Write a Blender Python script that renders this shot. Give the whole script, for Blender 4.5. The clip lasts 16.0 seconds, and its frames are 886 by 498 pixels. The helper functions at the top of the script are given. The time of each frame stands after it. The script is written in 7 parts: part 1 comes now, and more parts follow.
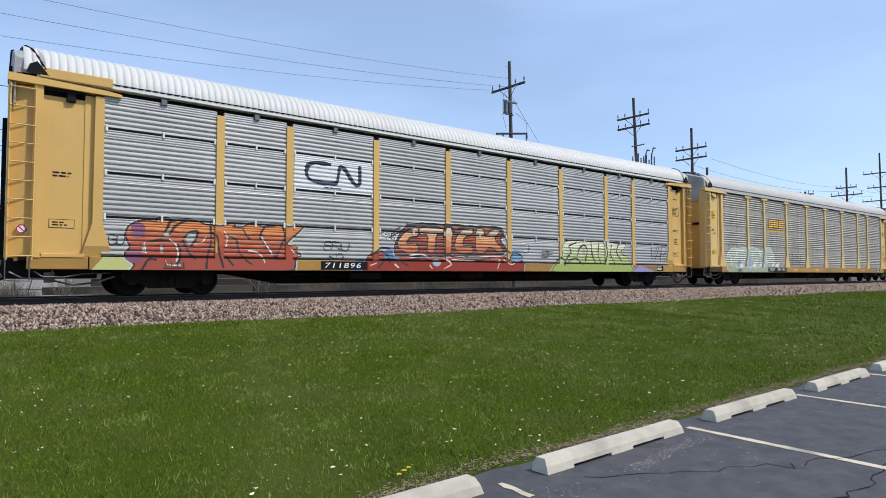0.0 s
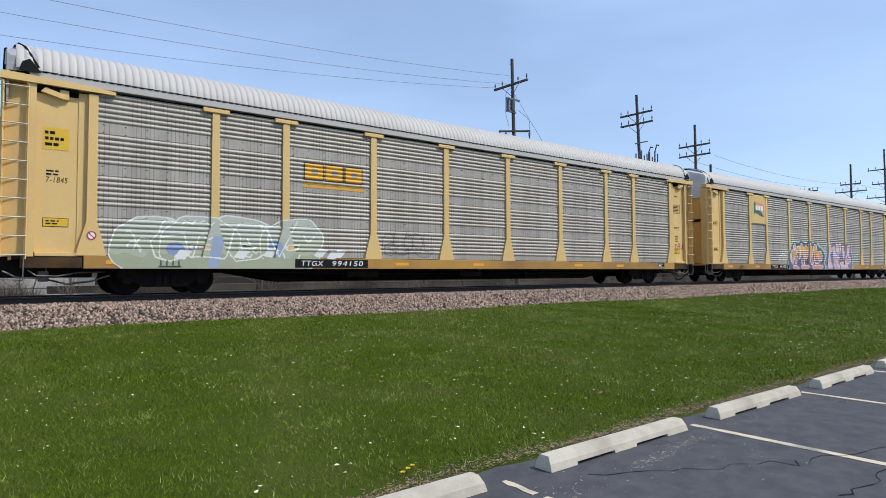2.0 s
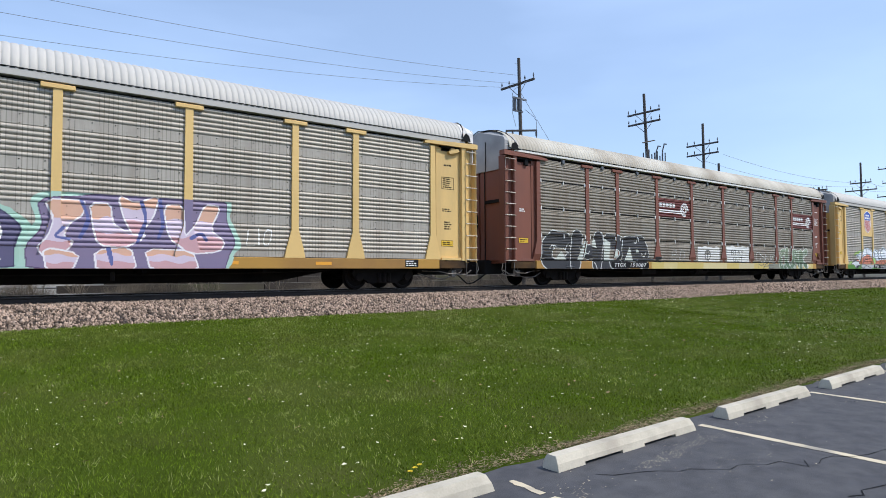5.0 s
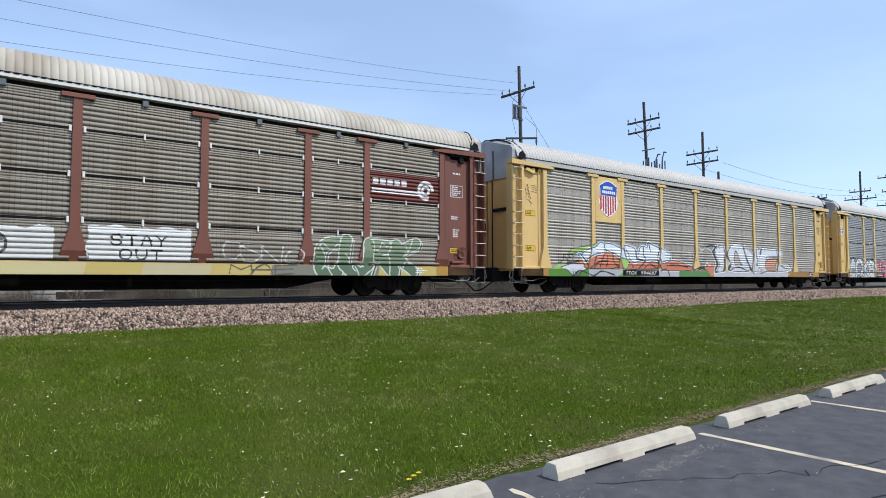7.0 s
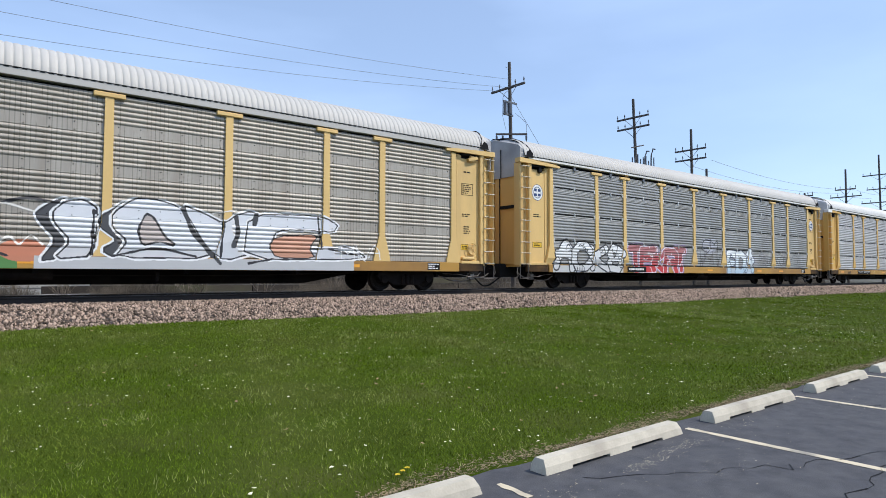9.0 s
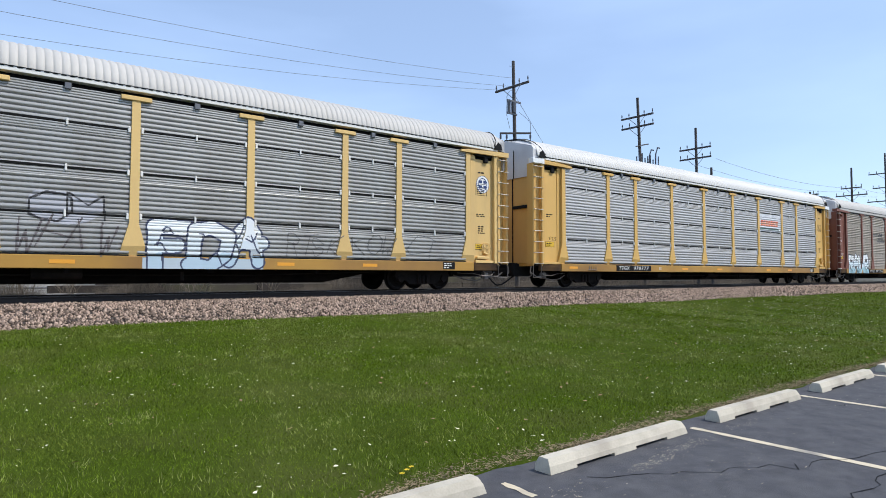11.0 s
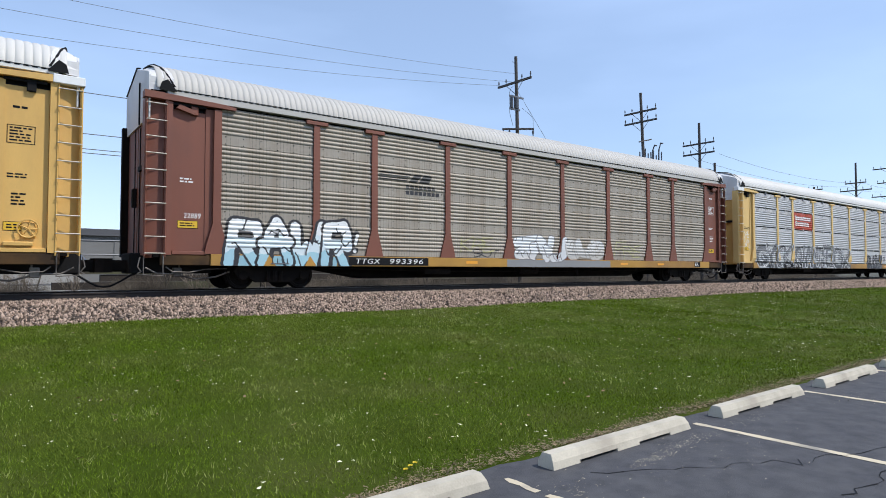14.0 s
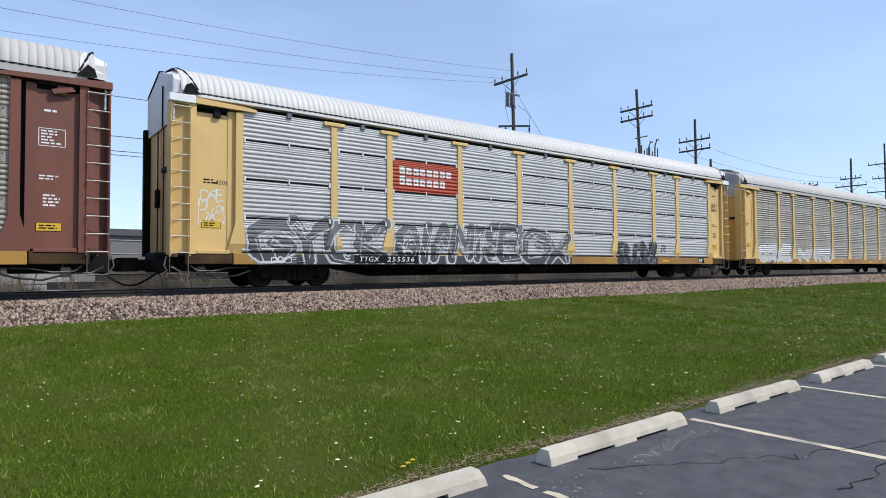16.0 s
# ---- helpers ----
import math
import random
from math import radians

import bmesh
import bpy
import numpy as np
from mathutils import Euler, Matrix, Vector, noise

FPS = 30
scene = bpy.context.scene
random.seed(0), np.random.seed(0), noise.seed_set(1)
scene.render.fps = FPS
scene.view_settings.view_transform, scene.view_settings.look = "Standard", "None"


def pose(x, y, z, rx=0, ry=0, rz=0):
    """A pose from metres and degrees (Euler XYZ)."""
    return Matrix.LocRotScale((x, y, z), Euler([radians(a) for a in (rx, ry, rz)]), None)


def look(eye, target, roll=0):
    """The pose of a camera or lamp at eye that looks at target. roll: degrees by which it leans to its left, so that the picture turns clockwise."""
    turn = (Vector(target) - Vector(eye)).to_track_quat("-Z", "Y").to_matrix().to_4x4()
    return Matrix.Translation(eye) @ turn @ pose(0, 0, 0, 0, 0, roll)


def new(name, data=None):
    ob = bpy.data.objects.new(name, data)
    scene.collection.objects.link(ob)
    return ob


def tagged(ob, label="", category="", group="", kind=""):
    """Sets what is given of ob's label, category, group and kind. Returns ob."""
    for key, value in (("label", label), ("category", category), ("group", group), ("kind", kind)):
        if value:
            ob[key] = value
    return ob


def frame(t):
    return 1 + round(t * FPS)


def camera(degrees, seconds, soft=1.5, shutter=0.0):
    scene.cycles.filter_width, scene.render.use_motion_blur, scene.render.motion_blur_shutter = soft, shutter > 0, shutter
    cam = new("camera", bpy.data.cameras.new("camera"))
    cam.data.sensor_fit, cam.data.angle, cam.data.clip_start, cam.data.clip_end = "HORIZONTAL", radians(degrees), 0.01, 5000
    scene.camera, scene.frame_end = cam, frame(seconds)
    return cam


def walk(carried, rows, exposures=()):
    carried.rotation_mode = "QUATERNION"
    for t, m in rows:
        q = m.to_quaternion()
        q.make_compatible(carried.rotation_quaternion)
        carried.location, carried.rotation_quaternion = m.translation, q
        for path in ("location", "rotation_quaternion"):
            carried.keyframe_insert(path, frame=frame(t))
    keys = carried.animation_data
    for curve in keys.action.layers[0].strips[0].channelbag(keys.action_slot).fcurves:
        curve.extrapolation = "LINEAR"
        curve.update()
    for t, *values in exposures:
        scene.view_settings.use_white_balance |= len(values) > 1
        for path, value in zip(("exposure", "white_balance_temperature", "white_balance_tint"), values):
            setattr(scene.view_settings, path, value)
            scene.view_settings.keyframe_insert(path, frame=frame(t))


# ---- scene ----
cam = camera(72.36, 16.0, soft=0.9)
walk(cam, [
    (0, pose(0, 0, 1.601, 92.474, 0.085, -37.642)),
    (0.5, pose(0, 0, 1.601, 92.469, 0.006, -37.655)),
    (1, pose(0, 0, 1.601, 92.439, -0.020, -37.543)),
    (1.5, pose(0, 0, 1.601, 92.379, 0.185, -37.424)),
    (2, pose(0, 0, 1.601, 92.279, 0.240, -37.346)),
    (2.5, pose(0, 0, 1.601, 92.285, 0.209, -37.002)),
    (3, pose(0, 0, 1.601, 92.281, 0.295, -36.821)),
    (3.5, pose(0, 0, 1.601, 92.252, 0.330, -36.756)),
    (4, pose(0, 0, 1.601, 92.196, 0.349, -36.728)),
    (6.5, pose(0, 0, 1.601, 92.677, 0.163, -36.694)),
    (7, pose(0, 0, 1.601, 92.924, 0.085, -36.715)),
    (7.5, pose(0, 0, 1.601, 92.776, -0.432, -36.522)),
    (8, pose(0, 0, 1.601, 92.256, -0.093, -36.962)),
    (8.5, pose(0, 0, 1.601, 92.373, 0.022, -37.507)),
    (9, pose(0, 0, 1.601, 92.504, -0.105, -37.711)),
    (11.5, pose(0, 0, 1.601, 92.438, -0.143, -37.204)),
    (12, pose(0, 0, 1.601, 92.469, -0.253, -37.157)),
    (12.5, pose(0, 0, 1.601, 92.439, -0.148, -37.121)),
    (13, pose(0, 0, 1.601, 92.238, -0.003, -37.143)),
    (13.5, pose(0, 0, 1.601, 92.143, 0.044, -37.126)),
    (14, pose(0, 0, 1.601, 92.064, 0.042, -37.058)),
    (14.5, pose(0, 0, 1.601, 91.984, 0.213, -37.118)),
    (15, pose(0, 0, 1.601, 91.913, 0.245, -37.191)),
    (15.5, pose(0, 0, 1.601, 91.813, 0.352, -37.248)),
    (16, pose(0, 0, 1.601, 91.826, 0.345, -37.346)),
], exposures=[(0, -0.06), (1.5, -0.11), (3.5, 0.03), (6.5, 0.06), (9, 0.06), (11.5, 0.08), (12.5, -0.07), (14, 0.0), (15.5, 0.03), (16, -0.03)])

# ---- world, sun, exposure ----
SUN_EL, SUN_DIR = 52.0, (0.62, -0.78)
world = bpy.data.worlds.new("sky")
scene.world = world
world.use_nodes = True


def build_sky():
    nt = world.node_tree
    nt.nodes.clear()
    out = nt.nodes.new("ShaderNodeOutputWorld")
    bg = nt.nodes.new("ShaderNodeBackground")
    sky = nt.nodes.new("ShaderNodeTexSky")
    sky.sky_type, sky.sun_disc = "NISHITA", False
    sky.sun_elevation = radians(SUN_EL)
    sky.sun_rotation = math.atan2(SUN_DIR[0], SUN_DIR[1])
    sky.air_density, sky.dust_density, sky.ozone_density = 1.0, 0.5, 3.0
    co = nt.nodes.new("ShaderNodeTexCoord")
    mp = nt.nodes.new("ShaderNodeMapping")
    mp.inputs["Scale"].default_value = (1.2, 1.2, 4.5)
    mp.inputs["Rotation"].default_value = (0.25, 0.35, 0.4)
    nz = nt.nodes.new("ShaderNodeTexNoise")
    nz.inputs["Scale"].default_value, nz.inputs["Detail"].default_value, nz.inputs["Roughness"].default_value = 1.5, 5, 0.45
    rp = nt.nodes.new("ShaderNodeValToRGB")
    rp.color_ramp.elements[0].position, rp.color_ramp.elements[0].color = 0.36, (0.27, 0.27, 0.27, 1)
    rp.color_ramp.elements[1].position, rp.color_ramp.elements[1].color = 0.72, (0.49, 0.49, 0.49, 1)
    mx = nt.nodes.new("ShaderNodeMixRGB")
    mx.inputs[2].default_value = (5.6, 7.4, 11.0, 1)
    nt.links.new(co.outputs["Generated"], mp.inputs[0])
    nt.links.new(mp.outputs[0], nz.inputs["Vector"])
    nt.links.new(nz.outputs[0], rp.inputs[0])
    nt.links.new(rp.outputs[0], mx.inputs[0])
    nt.links.new(sky.outputs[0], mx.inputs[1])
    nt.links.new(mx.outputs[0], bg.inputs[0])
    bg.inputs[1].default_value = 0.15
    nt.links.new(bg.outputs[0], out.inputs[0])


build_sky()
sun = new("sun", bpy.data.lights.new("sun", "SUN"))
sun.data.energy, sun.data.angle, sun.data.color = 3.7, radians(0.53), (1.0, 0.955, 0.885)
_c = math.cos(radians(SUN_EL))
sun.matrix_world = look((SUN_DIR[0] * _c * 80, SUN_DIR[1] * _c * 80, math.sin(radians(SUN_EL)) * 80), (0, 0, 0))

# ---- materials ----
MATS = {}


def mat(name, color, rough=0.6, metal=0.0, var=0.25, scale=6.0, fine=60.0, bump=0.15, dist=0.004, stretch=(1, 1, 1), dirt=None, dirt_amt=0.4, dirt_pos=0.55, rand=0.0, island=0.0, spec=0.5, perf=0.0):
    """A painted, earthy or metal surface: two scales of variation, a dirt colour with its own shape, fine relief."""
    if name in MATS:
        return MATS[name]
    m = bpy.data.materials.new(name)
    m.use_nodes = True
    nt = m.node_tree
    bs = nt.nodes["Principled BSDF"]
    co = nt.nodes.new("ShaderNodeTexCoord")
    mp = nt.nodes.new("ShaderNodeMapping")
    mp.inputs["Scale"].default_value = stretch
    nt.links.new(co.outputs["Object"], mp.inputs[0])

    def nse(s, det=4):
        n = nt.nodes.new("ShaderNodeTexNoise")
        n.inputs["Scale"].default_value, n.inputs["Detail"].default_value = s, det
        nt.links.new(mp.outputs[0], n.inputs["Vector"])
        return n

    def math_(op, a, b):
        n = nt.nodes.new("ShaderNodeMath")
        n.operation = op
        for i, v in enumerate((a, b)):
            if isinstance(v, (int, float)):
                n.inputs[i].default_value = v
            else:
                nt.links.new(v, n.inputs[i])
        return n.outputs[0]

    big, small = nse(scale), nse(fine, 5)
    v = math_("ADD", math_("MULTIPLY", big.outputs[0], 1.2 * var), math_("MULTIPLY", small.outputs[0], 0.8 * var))
    v = math_("ADD", v, 1.0 - var)
    if rand:
        oi = nt.nodes.new("ShaderNodeObjectInfo")
        v = math_("MULTIPLY", v, math_("ADD", math_("MULTIPLY", oi.outputs["Random"], rand), 1 - rand / 2))
    if island:
        ge = nt.nodes.new("ShaderNodeNewGeometry")
        v = math_("MULTIPLY", v, math_("ADD", math_("MULTIPLY", ge.outputs["Random Per Island"], island), 1 - island / 2))
    hs = nt.nodes.new("ShaderNodeHueSaturation")
    hs.inputs["Color"].default_value = (*color, 1)
    nt.links.new(v, hs.inputs["Value"])
    col = hs.outputs[0]
    if dirt:
        dn = nse(scale * 0.55, 8)
        rp = nt.nodes.new("ShaderNodeValToRGB")
        rp.color_ramp.elements[0].position, rp.color_ramp.elements[1].position = dirt_pos - 0.12, dirt_pos + 0.15
        rp.color_ramp.elements[1].color = (dirt_amt,) * 3 + (1,)
        nt.links.new(dn.outputs[0], rp.inputs[0])
        mx = nt.nodes.new("ShaderNodeMixRGB")
        mx.inputs[2].default_value = (*dirt, 1)
        nt.links.new(rp.outputs[0], mx.inputs[0])
        nt.links.new(col, mx.inputs[1])
        col = mx.outputs[0]
    if perf:
        # rows of small punched holes, as thin broken upright lines
        wv = nt.nodes.new("ShaderNodeTexWave")
        wv.bands_direction = "X"
        wv.inputs["Scale"].default_value, wv.inputs["Distortion"].default_value = 3.2, 0.0
        nt.links.new(co.outputs["Object"], wv.inputs["Vector"])
        wz = nt.nodes.new("ShaderNodeTexWave")
        wz.bands_direction = "Z"
        wz.inputs["Scale"].default_value = 9.0
        nt.links.new(co.outputs["Object"], wz.inputs["Vector"])
        hole = math_("MULTIPLY", math_("GREATER_THAN", wv.outputs["Fac"], 0.9), math_("GREATER_THAN", wz.outputs["Fac"], 0.45))
        hole = math_("MULTIPLY", hole, math_("MULTIPLY", math_("GREATER_THAN", big.outputs[0], 0.44), perf))
        mh = nt.nodes.new("ShaderNodeMixRGB")
        mh.inputs[2].default_value = (0.05, 0.047, 0.045, 1)
        nt.links.new(hole, mh.inputs[0])
        nt.links.new(col, mh.inputs[1])
        col = mh.outputs[0]
    nt.links.new(col, bs.inputs["Base Color"])
    nt.links.new(math_("ADD", math_("MULTIPLY", small.outputs[0], 0.2), rough - 0.1), bs.inputs["Roughness"])
    bs.inputs["Metallic"].default_value = metal
    bs.inputs["Specular IOR Level"].default_value = spec
    if bump:
        bp = nt.nodes.new("ShaderNodeBump")
        bp.inputs["Strength"].default_value, bp.inputs["Distance"].default_value = bump, dist
        nt.links.new(small.outputs[0], bp.inputs["Height"])
        nt.links.new(bp.outputs[0], bs.inputs["Normal"])
    MATS[name] = m
    return m


ASPHALT = mat("asphalt", (0.066, 0.066, 0.072), 0.9, var=0.7, scale=7, fine=110, bump=0.7, dist=0.006, dirt=(0.13, 0.128, 0.127), dirt_amt=0.3, dirt_pos=0.5, spec=0.2)
LINE = mat("road paint", (0.58, 0.49, 0.34), 0.7, var=0.2, scale=5, fine=120, dirt=(0.12, 0.12, 0.12), dirt_amt=0.75, dirt_pos=0.6)
CONCRETE = mat("concrete", (0.53, 0.48, 0.385), 0.9, var=0.35, scale=4, fine=60, bump=0.6, dirt=(0.25, 0.215, 0.17), dirt_amt=0.6, dirt_pos=0.53, rand=0.12, spec=0.2)
SOIL = mat("lawn soil", (0.044, 0.066, 0.007), 0.95, var=0.5, scale=1.3, fine=40, bump=0.6, dist=0.02, dirt=(0.09, 0.085, 0.03), dirt_amt=0.5, dirt_pos=0.58, spec=0.03)
GRASS = mat("grass", (0.094, 0.146, 0.009), 0.9, var=0.65, scale=0.8, fine=7, bump=0, island=1.2, dirt=(0.17, 0.18, 0.045), dirt_amt=0.55, dirt_pos=0.52, spec=0.06)
PALE = mat("pale grass", (0.26, 0.29, 0.09), 0.9, var=0.4, scale=2, bump=0, island=0.8, spec=0.1)
LEAF = mat("dead leaf", (0.3, 0.2, 0.1), 0.9, var=0.4, bump=0, island=0.8)
STRAW = mat("dry thatch", (0.24, 0.18, 0.105), 0.9, var=0.4, scale=4, fine=50, bump=0, island=0.7)
PETAL = mat("petal", (0.74, 0.7, 0.48), 0.7, var=0.3, bump=0, island=0.5)
DANDELION = mat("dandelion", (0.75, 0.55, 0.03), 0.7, var=0.2, bump=0)
DIRT = mat("dirt ground", (0.065, 0.056, 0.044), 0.95, var=0.5, scale=0.8, fine=20, bump=0.6, dist=0.03, dirt=(0.12, 0.13, 0.06), dirt_amt=0.6)
STONE = mat("ballast stone", (0.275, 0.202, 0.155), 0.9, var=0.3, scale=3, fine=30, bump=0.2, island=1.6, spec=0.2)
# the bed's dark colour holds the shade between the loose stones
BED = mat("shaded ballast bed", (0.04, 0.03, 0.025), 0.95, var=0.6, scale=4, fine=26, bump=1.0, dist=0.04)
RAIL = mat("rail steel", (0.03, 0.023, 0.02), 0.8, 0.0, var=0.4, scale=2, fine=40)
RAILTOP = mat("rail head", (0.16, 0.15, 0.145), 0.45, 0.8, var=0.15)
TIE = mat("tie wood", (0.04, 0.033, 0.028), 0.95, var=0.5, scale=3, fine=40, bump=0.6, rand=0.4)
POLEWOOD = mat("pole wood", (0.085, 0.075, 0.068), 0.95, var=0.4, scale=2, fine=30, bump=0.5, stretch=(4, 4, 0.5))
STEELGREY = mat("galvanised steel", (0.14, 0.145, 0.155), 0.5, 0.6, var=0.2)
PORCELAIN = mat("insulator glaze", (0.08, 0.08, 0.085), 0.3, var=0.1, bump=0)
WIRE = mat("wire", (0.16, 0.165, 0.18), 0.6, var=0.1, bump=0)
STEPSTEEL = mat("worn step steel", (0.2, 0.18, 0.16), 0.6, 0.3, var=0.5, scale=4, dirt=(0.04, 0.03, 0.025), dirt_amt=0.8, dirt_pos=0.5)
RUNGPAINT = mat("worn rung paint", (0.56, 0.5, 0.4), 0.55, var=0.3, scale=5)
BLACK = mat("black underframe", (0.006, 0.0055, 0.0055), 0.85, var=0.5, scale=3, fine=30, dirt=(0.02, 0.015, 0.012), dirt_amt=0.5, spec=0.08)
# near-black that carries the shade of openings and deck gaps in its colour
GAP = mat("shaded gap black", (0.012, 0.012, 0.012), 0.9, var=0.1, bump=0, spec=0.1)
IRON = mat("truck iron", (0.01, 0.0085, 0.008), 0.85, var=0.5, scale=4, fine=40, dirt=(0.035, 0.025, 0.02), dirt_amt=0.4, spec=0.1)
YELLOW = mat("rack yellow paint", (0.64, 0.385, 0.105), 0.55, var=0.14, scale=1.2, fine=25, stretch=(1.5, 1.5, 0.5), dirt=(0.36, 0.21, 0.07), dirt_amt=0.4, dirt_pos=0.6, rand=0.1)
YELLOW2 = mat("faded yellow paint", (0.68, 0.455, 0.17), 0.6, var=0.16, scale=1.2, fine=25, stretch=(1.5, 1.5, 0.5), dirt=(0.36, 0.24, 0.12), dirt_amt=0.4, dirt_pos=0.6, rand=0.1)
BROWN = mat("oxide brown paint", (0.19, 0.062, 0.036), 0.6, var=0.2, scale=1.2, fine=25, stretch=(1.5, 1.5, 0.5), dirt=(0.1, 0.045, 0.035), dirt_amt=0.5, rand=0.15)
SILLY = mat("sill yellow", (0.41, 0.22, 0.038), 0.6, var=0.2, scale=1.0, fine=25, dirt=(0.2, 0.1, 0.035), dirt_amt=0.65, dirt_pos=0.52)
ORANGE = mat("reflector orange", (0.75, 0.33, 0.03), 0.4, var=0.12, bump=0)
SILVER = mat("bright galvanised panel", (0.475, 0.46, 0.445), 0.5, 0.22, var=0.4, scale=1.1, fine=45, stretch=(0.8, 1, 0.7), bump=0.1, dirt=(0.27, 0.265, 0.26), dirt_amt=0.35, rand=0.1)
SILVER4 = mat("dull galvanised panel", (0.36, 0.355, 0.34), 0.5, 0.35, var=0.25, scale=1.2, fine=18, stretch=(1.6, 1, 0.3), bump=0.05, dirt=(0.22, 0.2, 0.18), dirt_amt=0.45, rand=0.1)
SILVER2 = mat("weathered galvanised panel", (0.4, 0.365, 0.315), 0.6, 0.3, var=0.42, scale=1.6, fine=22, stretch=(2.5, 1, 0.22), bump=0.05, dirt=(0.25, 0.215, 0.175), dirt_amt=0.5, rand=0.12, perf=0.75)
# a lighter copy of the panel metal, its glancing sunlight put into the colour
SILVER6 = mat("glancing-light galvanised panel", (0.55, 0.54, 0.535), 0.55, 0.2, var=0.35, scale=1.1, fine=40, stretch=(1, 1, 0.5), bump=0.1, dirt=(0.36, 0.35, 0.34), dirt_amt=0.4, rand=0.1)
GRIME = mat("grimy end sill", (0.1, 0.055, 0.022), 0.8, var=0.5, scale=2.2, fine=25, dirt=(0.02, 0.016, 0.014), dirt_amt=0.85, dirt_pos=0.47, spec=0.15)
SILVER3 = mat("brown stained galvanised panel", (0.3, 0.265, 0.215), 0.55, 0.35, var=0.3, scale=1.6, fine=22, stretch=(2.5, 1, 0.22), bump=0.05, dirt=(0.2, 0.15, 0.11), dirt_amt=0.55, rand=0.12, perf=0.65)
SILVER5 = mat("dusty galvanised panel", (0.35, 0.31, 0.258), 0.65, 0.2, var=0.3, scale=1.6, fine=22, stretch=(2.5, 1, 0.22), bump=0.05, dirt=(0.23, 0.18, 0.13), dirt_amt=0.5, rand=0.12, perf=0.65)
ROOFW = mat("white roof", (0.57, 0.555, 0.52), 0.55, var=0.1, scale=0.6, fine=12, stretch=(1, 0.4, 0.4), dirt=(0.47, 0.45, 0.4), dirt_amt=0.4, bump=0.05)
ROOFG = mat("grey roof", (0.46, 0.44, 0.405), 0.6, var=0.15, scale=0.6, fine=12, stretch=(1, 0.4, 0.4), dirt=(0.42, 0.39, 0.34), dirt_amt=0.4, bump=0.05)
ROOFR = mat("stained roof", (0.5, 0.465, 0.39), 0.65, var=0.2, scale=1.1, fine=14, stretch=(1, 0.4, 0.4), dirt=(0.24, 0.19, 0.13), dirt_amt=0.75, dirt_pos=0.52, bump=0.05)
CHORD = mat("top chord grey", (0.72, 0.7, 0.65), 0.55, var=0.2, scale=1, fine=20)
ENDGREY = mat("end hood grey", (0.42, 0.415, 0.41), 0.6, var=0.25, scale=1, fine=20, dirt=(0.13, 0.125, 0.12), dirt_amt=0.7, dirt_pos=0.5)
HOODW = mat("white end hood", (0.62, 0.61, 0.6), 0.6, var=0.2, scale=1, fine=20, dirt=(0.3, 0.29, 0.28), dirt_amt=0.5, dirt_pos=0.58)
WHITEP = mat("white paint", (0.78, 0.78, 0.76), 0.6, var=0.12)
BLACKP = mat("black paint", (0.014, 0.014, 0.015), 0.8, var=0.2, spec=0.1)
BLDG = mat("far building wall", (0.19, 0.185, 0.175), 0.8, var=0.2, scale=0.6, fine=8)
BLDGW = mat("pale building wall", (0.4, 0.39, 0.37), 0.8, var=0.15, scale=0.5, fine=8)
ROOFD = mat("dark flat roof", (0.09, 0.09, 0.095), 0.8, var=0.3, scale=0.5)
TWIG = mat("bare twigs", (0.2, 0.165, 0.13), 0.9, var=0.4, bump=0, island=0.5)
BRUSH = mat("dead brush", (0.12, 0.1, 0.078), 0.95, var=0.5, bump=0, island=0.8)


# ---- mesh helpers ----
def box(bm, x0, x1, y0, y1, z0, z1, bevel=0.0):
    vs = [bm.verts.new(p) for p in ((x0, y0, z0), (x1, y0, z0), (x1, y1, z0), (x0, y1, z0), (x0, y0, z1), (x1, y0, z1), (x1, y1, z1), (x0, y1, z1))]
    fs = [bm.faces.new([vs[i] for i in q]) for q in ((3, 2, 1, 0), (4, 5, 6, 7), (0, 1, 5, 4), (1, 2, 6, 5), (2, 3, 7, 6), (3, 0, 4, 7))]
    if bevel:
        es = list({e for f in fs for e in f.edges})
        bmesh.ops.bevel(bm, geom=es, offset=bevel, segments=1, profile=0.5, affect="EDGES")
    return bm


def prism(bm, pts, axis, a0, a1):
    """A solid from a closed outline of (u, v), drawn out along axis from a0 to a1."""
    def at(u, v, a):
        return {"x": (a, u, v), "y": (u, a, v), "z": (u, v, a)}[axis]
    lo, hi = [bm.verts.new(at(u, v, a0)) for u, v in pts], [bm.verts.new(at(u, v, a1)) for u, v in pts]
    bm.faces.new(lo), bm.faces.new(hi[::-1])
    n = len(pts)
    for i in range(n):
        bm.faces.new((lo[i], hi[i], hi[(i + 1) % n], lo[(i + 1) % n]))
    bmesh.ops.recalc_face_normals(bm, faces=bm.faces[:])
    return bm


def rod(bm, p, q, r, n=6, r2=None):
    p, q = Vector(p), Vector(q)
    m = (q - p).to_track_quat("Z", "Y").to_matrix()
    r2 = r if r2 is None else r2
    lo, hi = [], []
    for i in range(n):
        a = 2 * math.pi * i / n
        d = m @ Vector((math.cos(a), math.sin(a), 0))
        lo.append(bm.verts.new(p + d * r)), hi.append(bm.verts.new(q + d * r2))
    for i in range(n):
        bm.faces.new((lo[i], lo[(i + 1) % n], hi[(i + 1) % n], hi[i]))
    bm.faces.new(lo[::-1]), bm.faces.new(hi)
    return bm


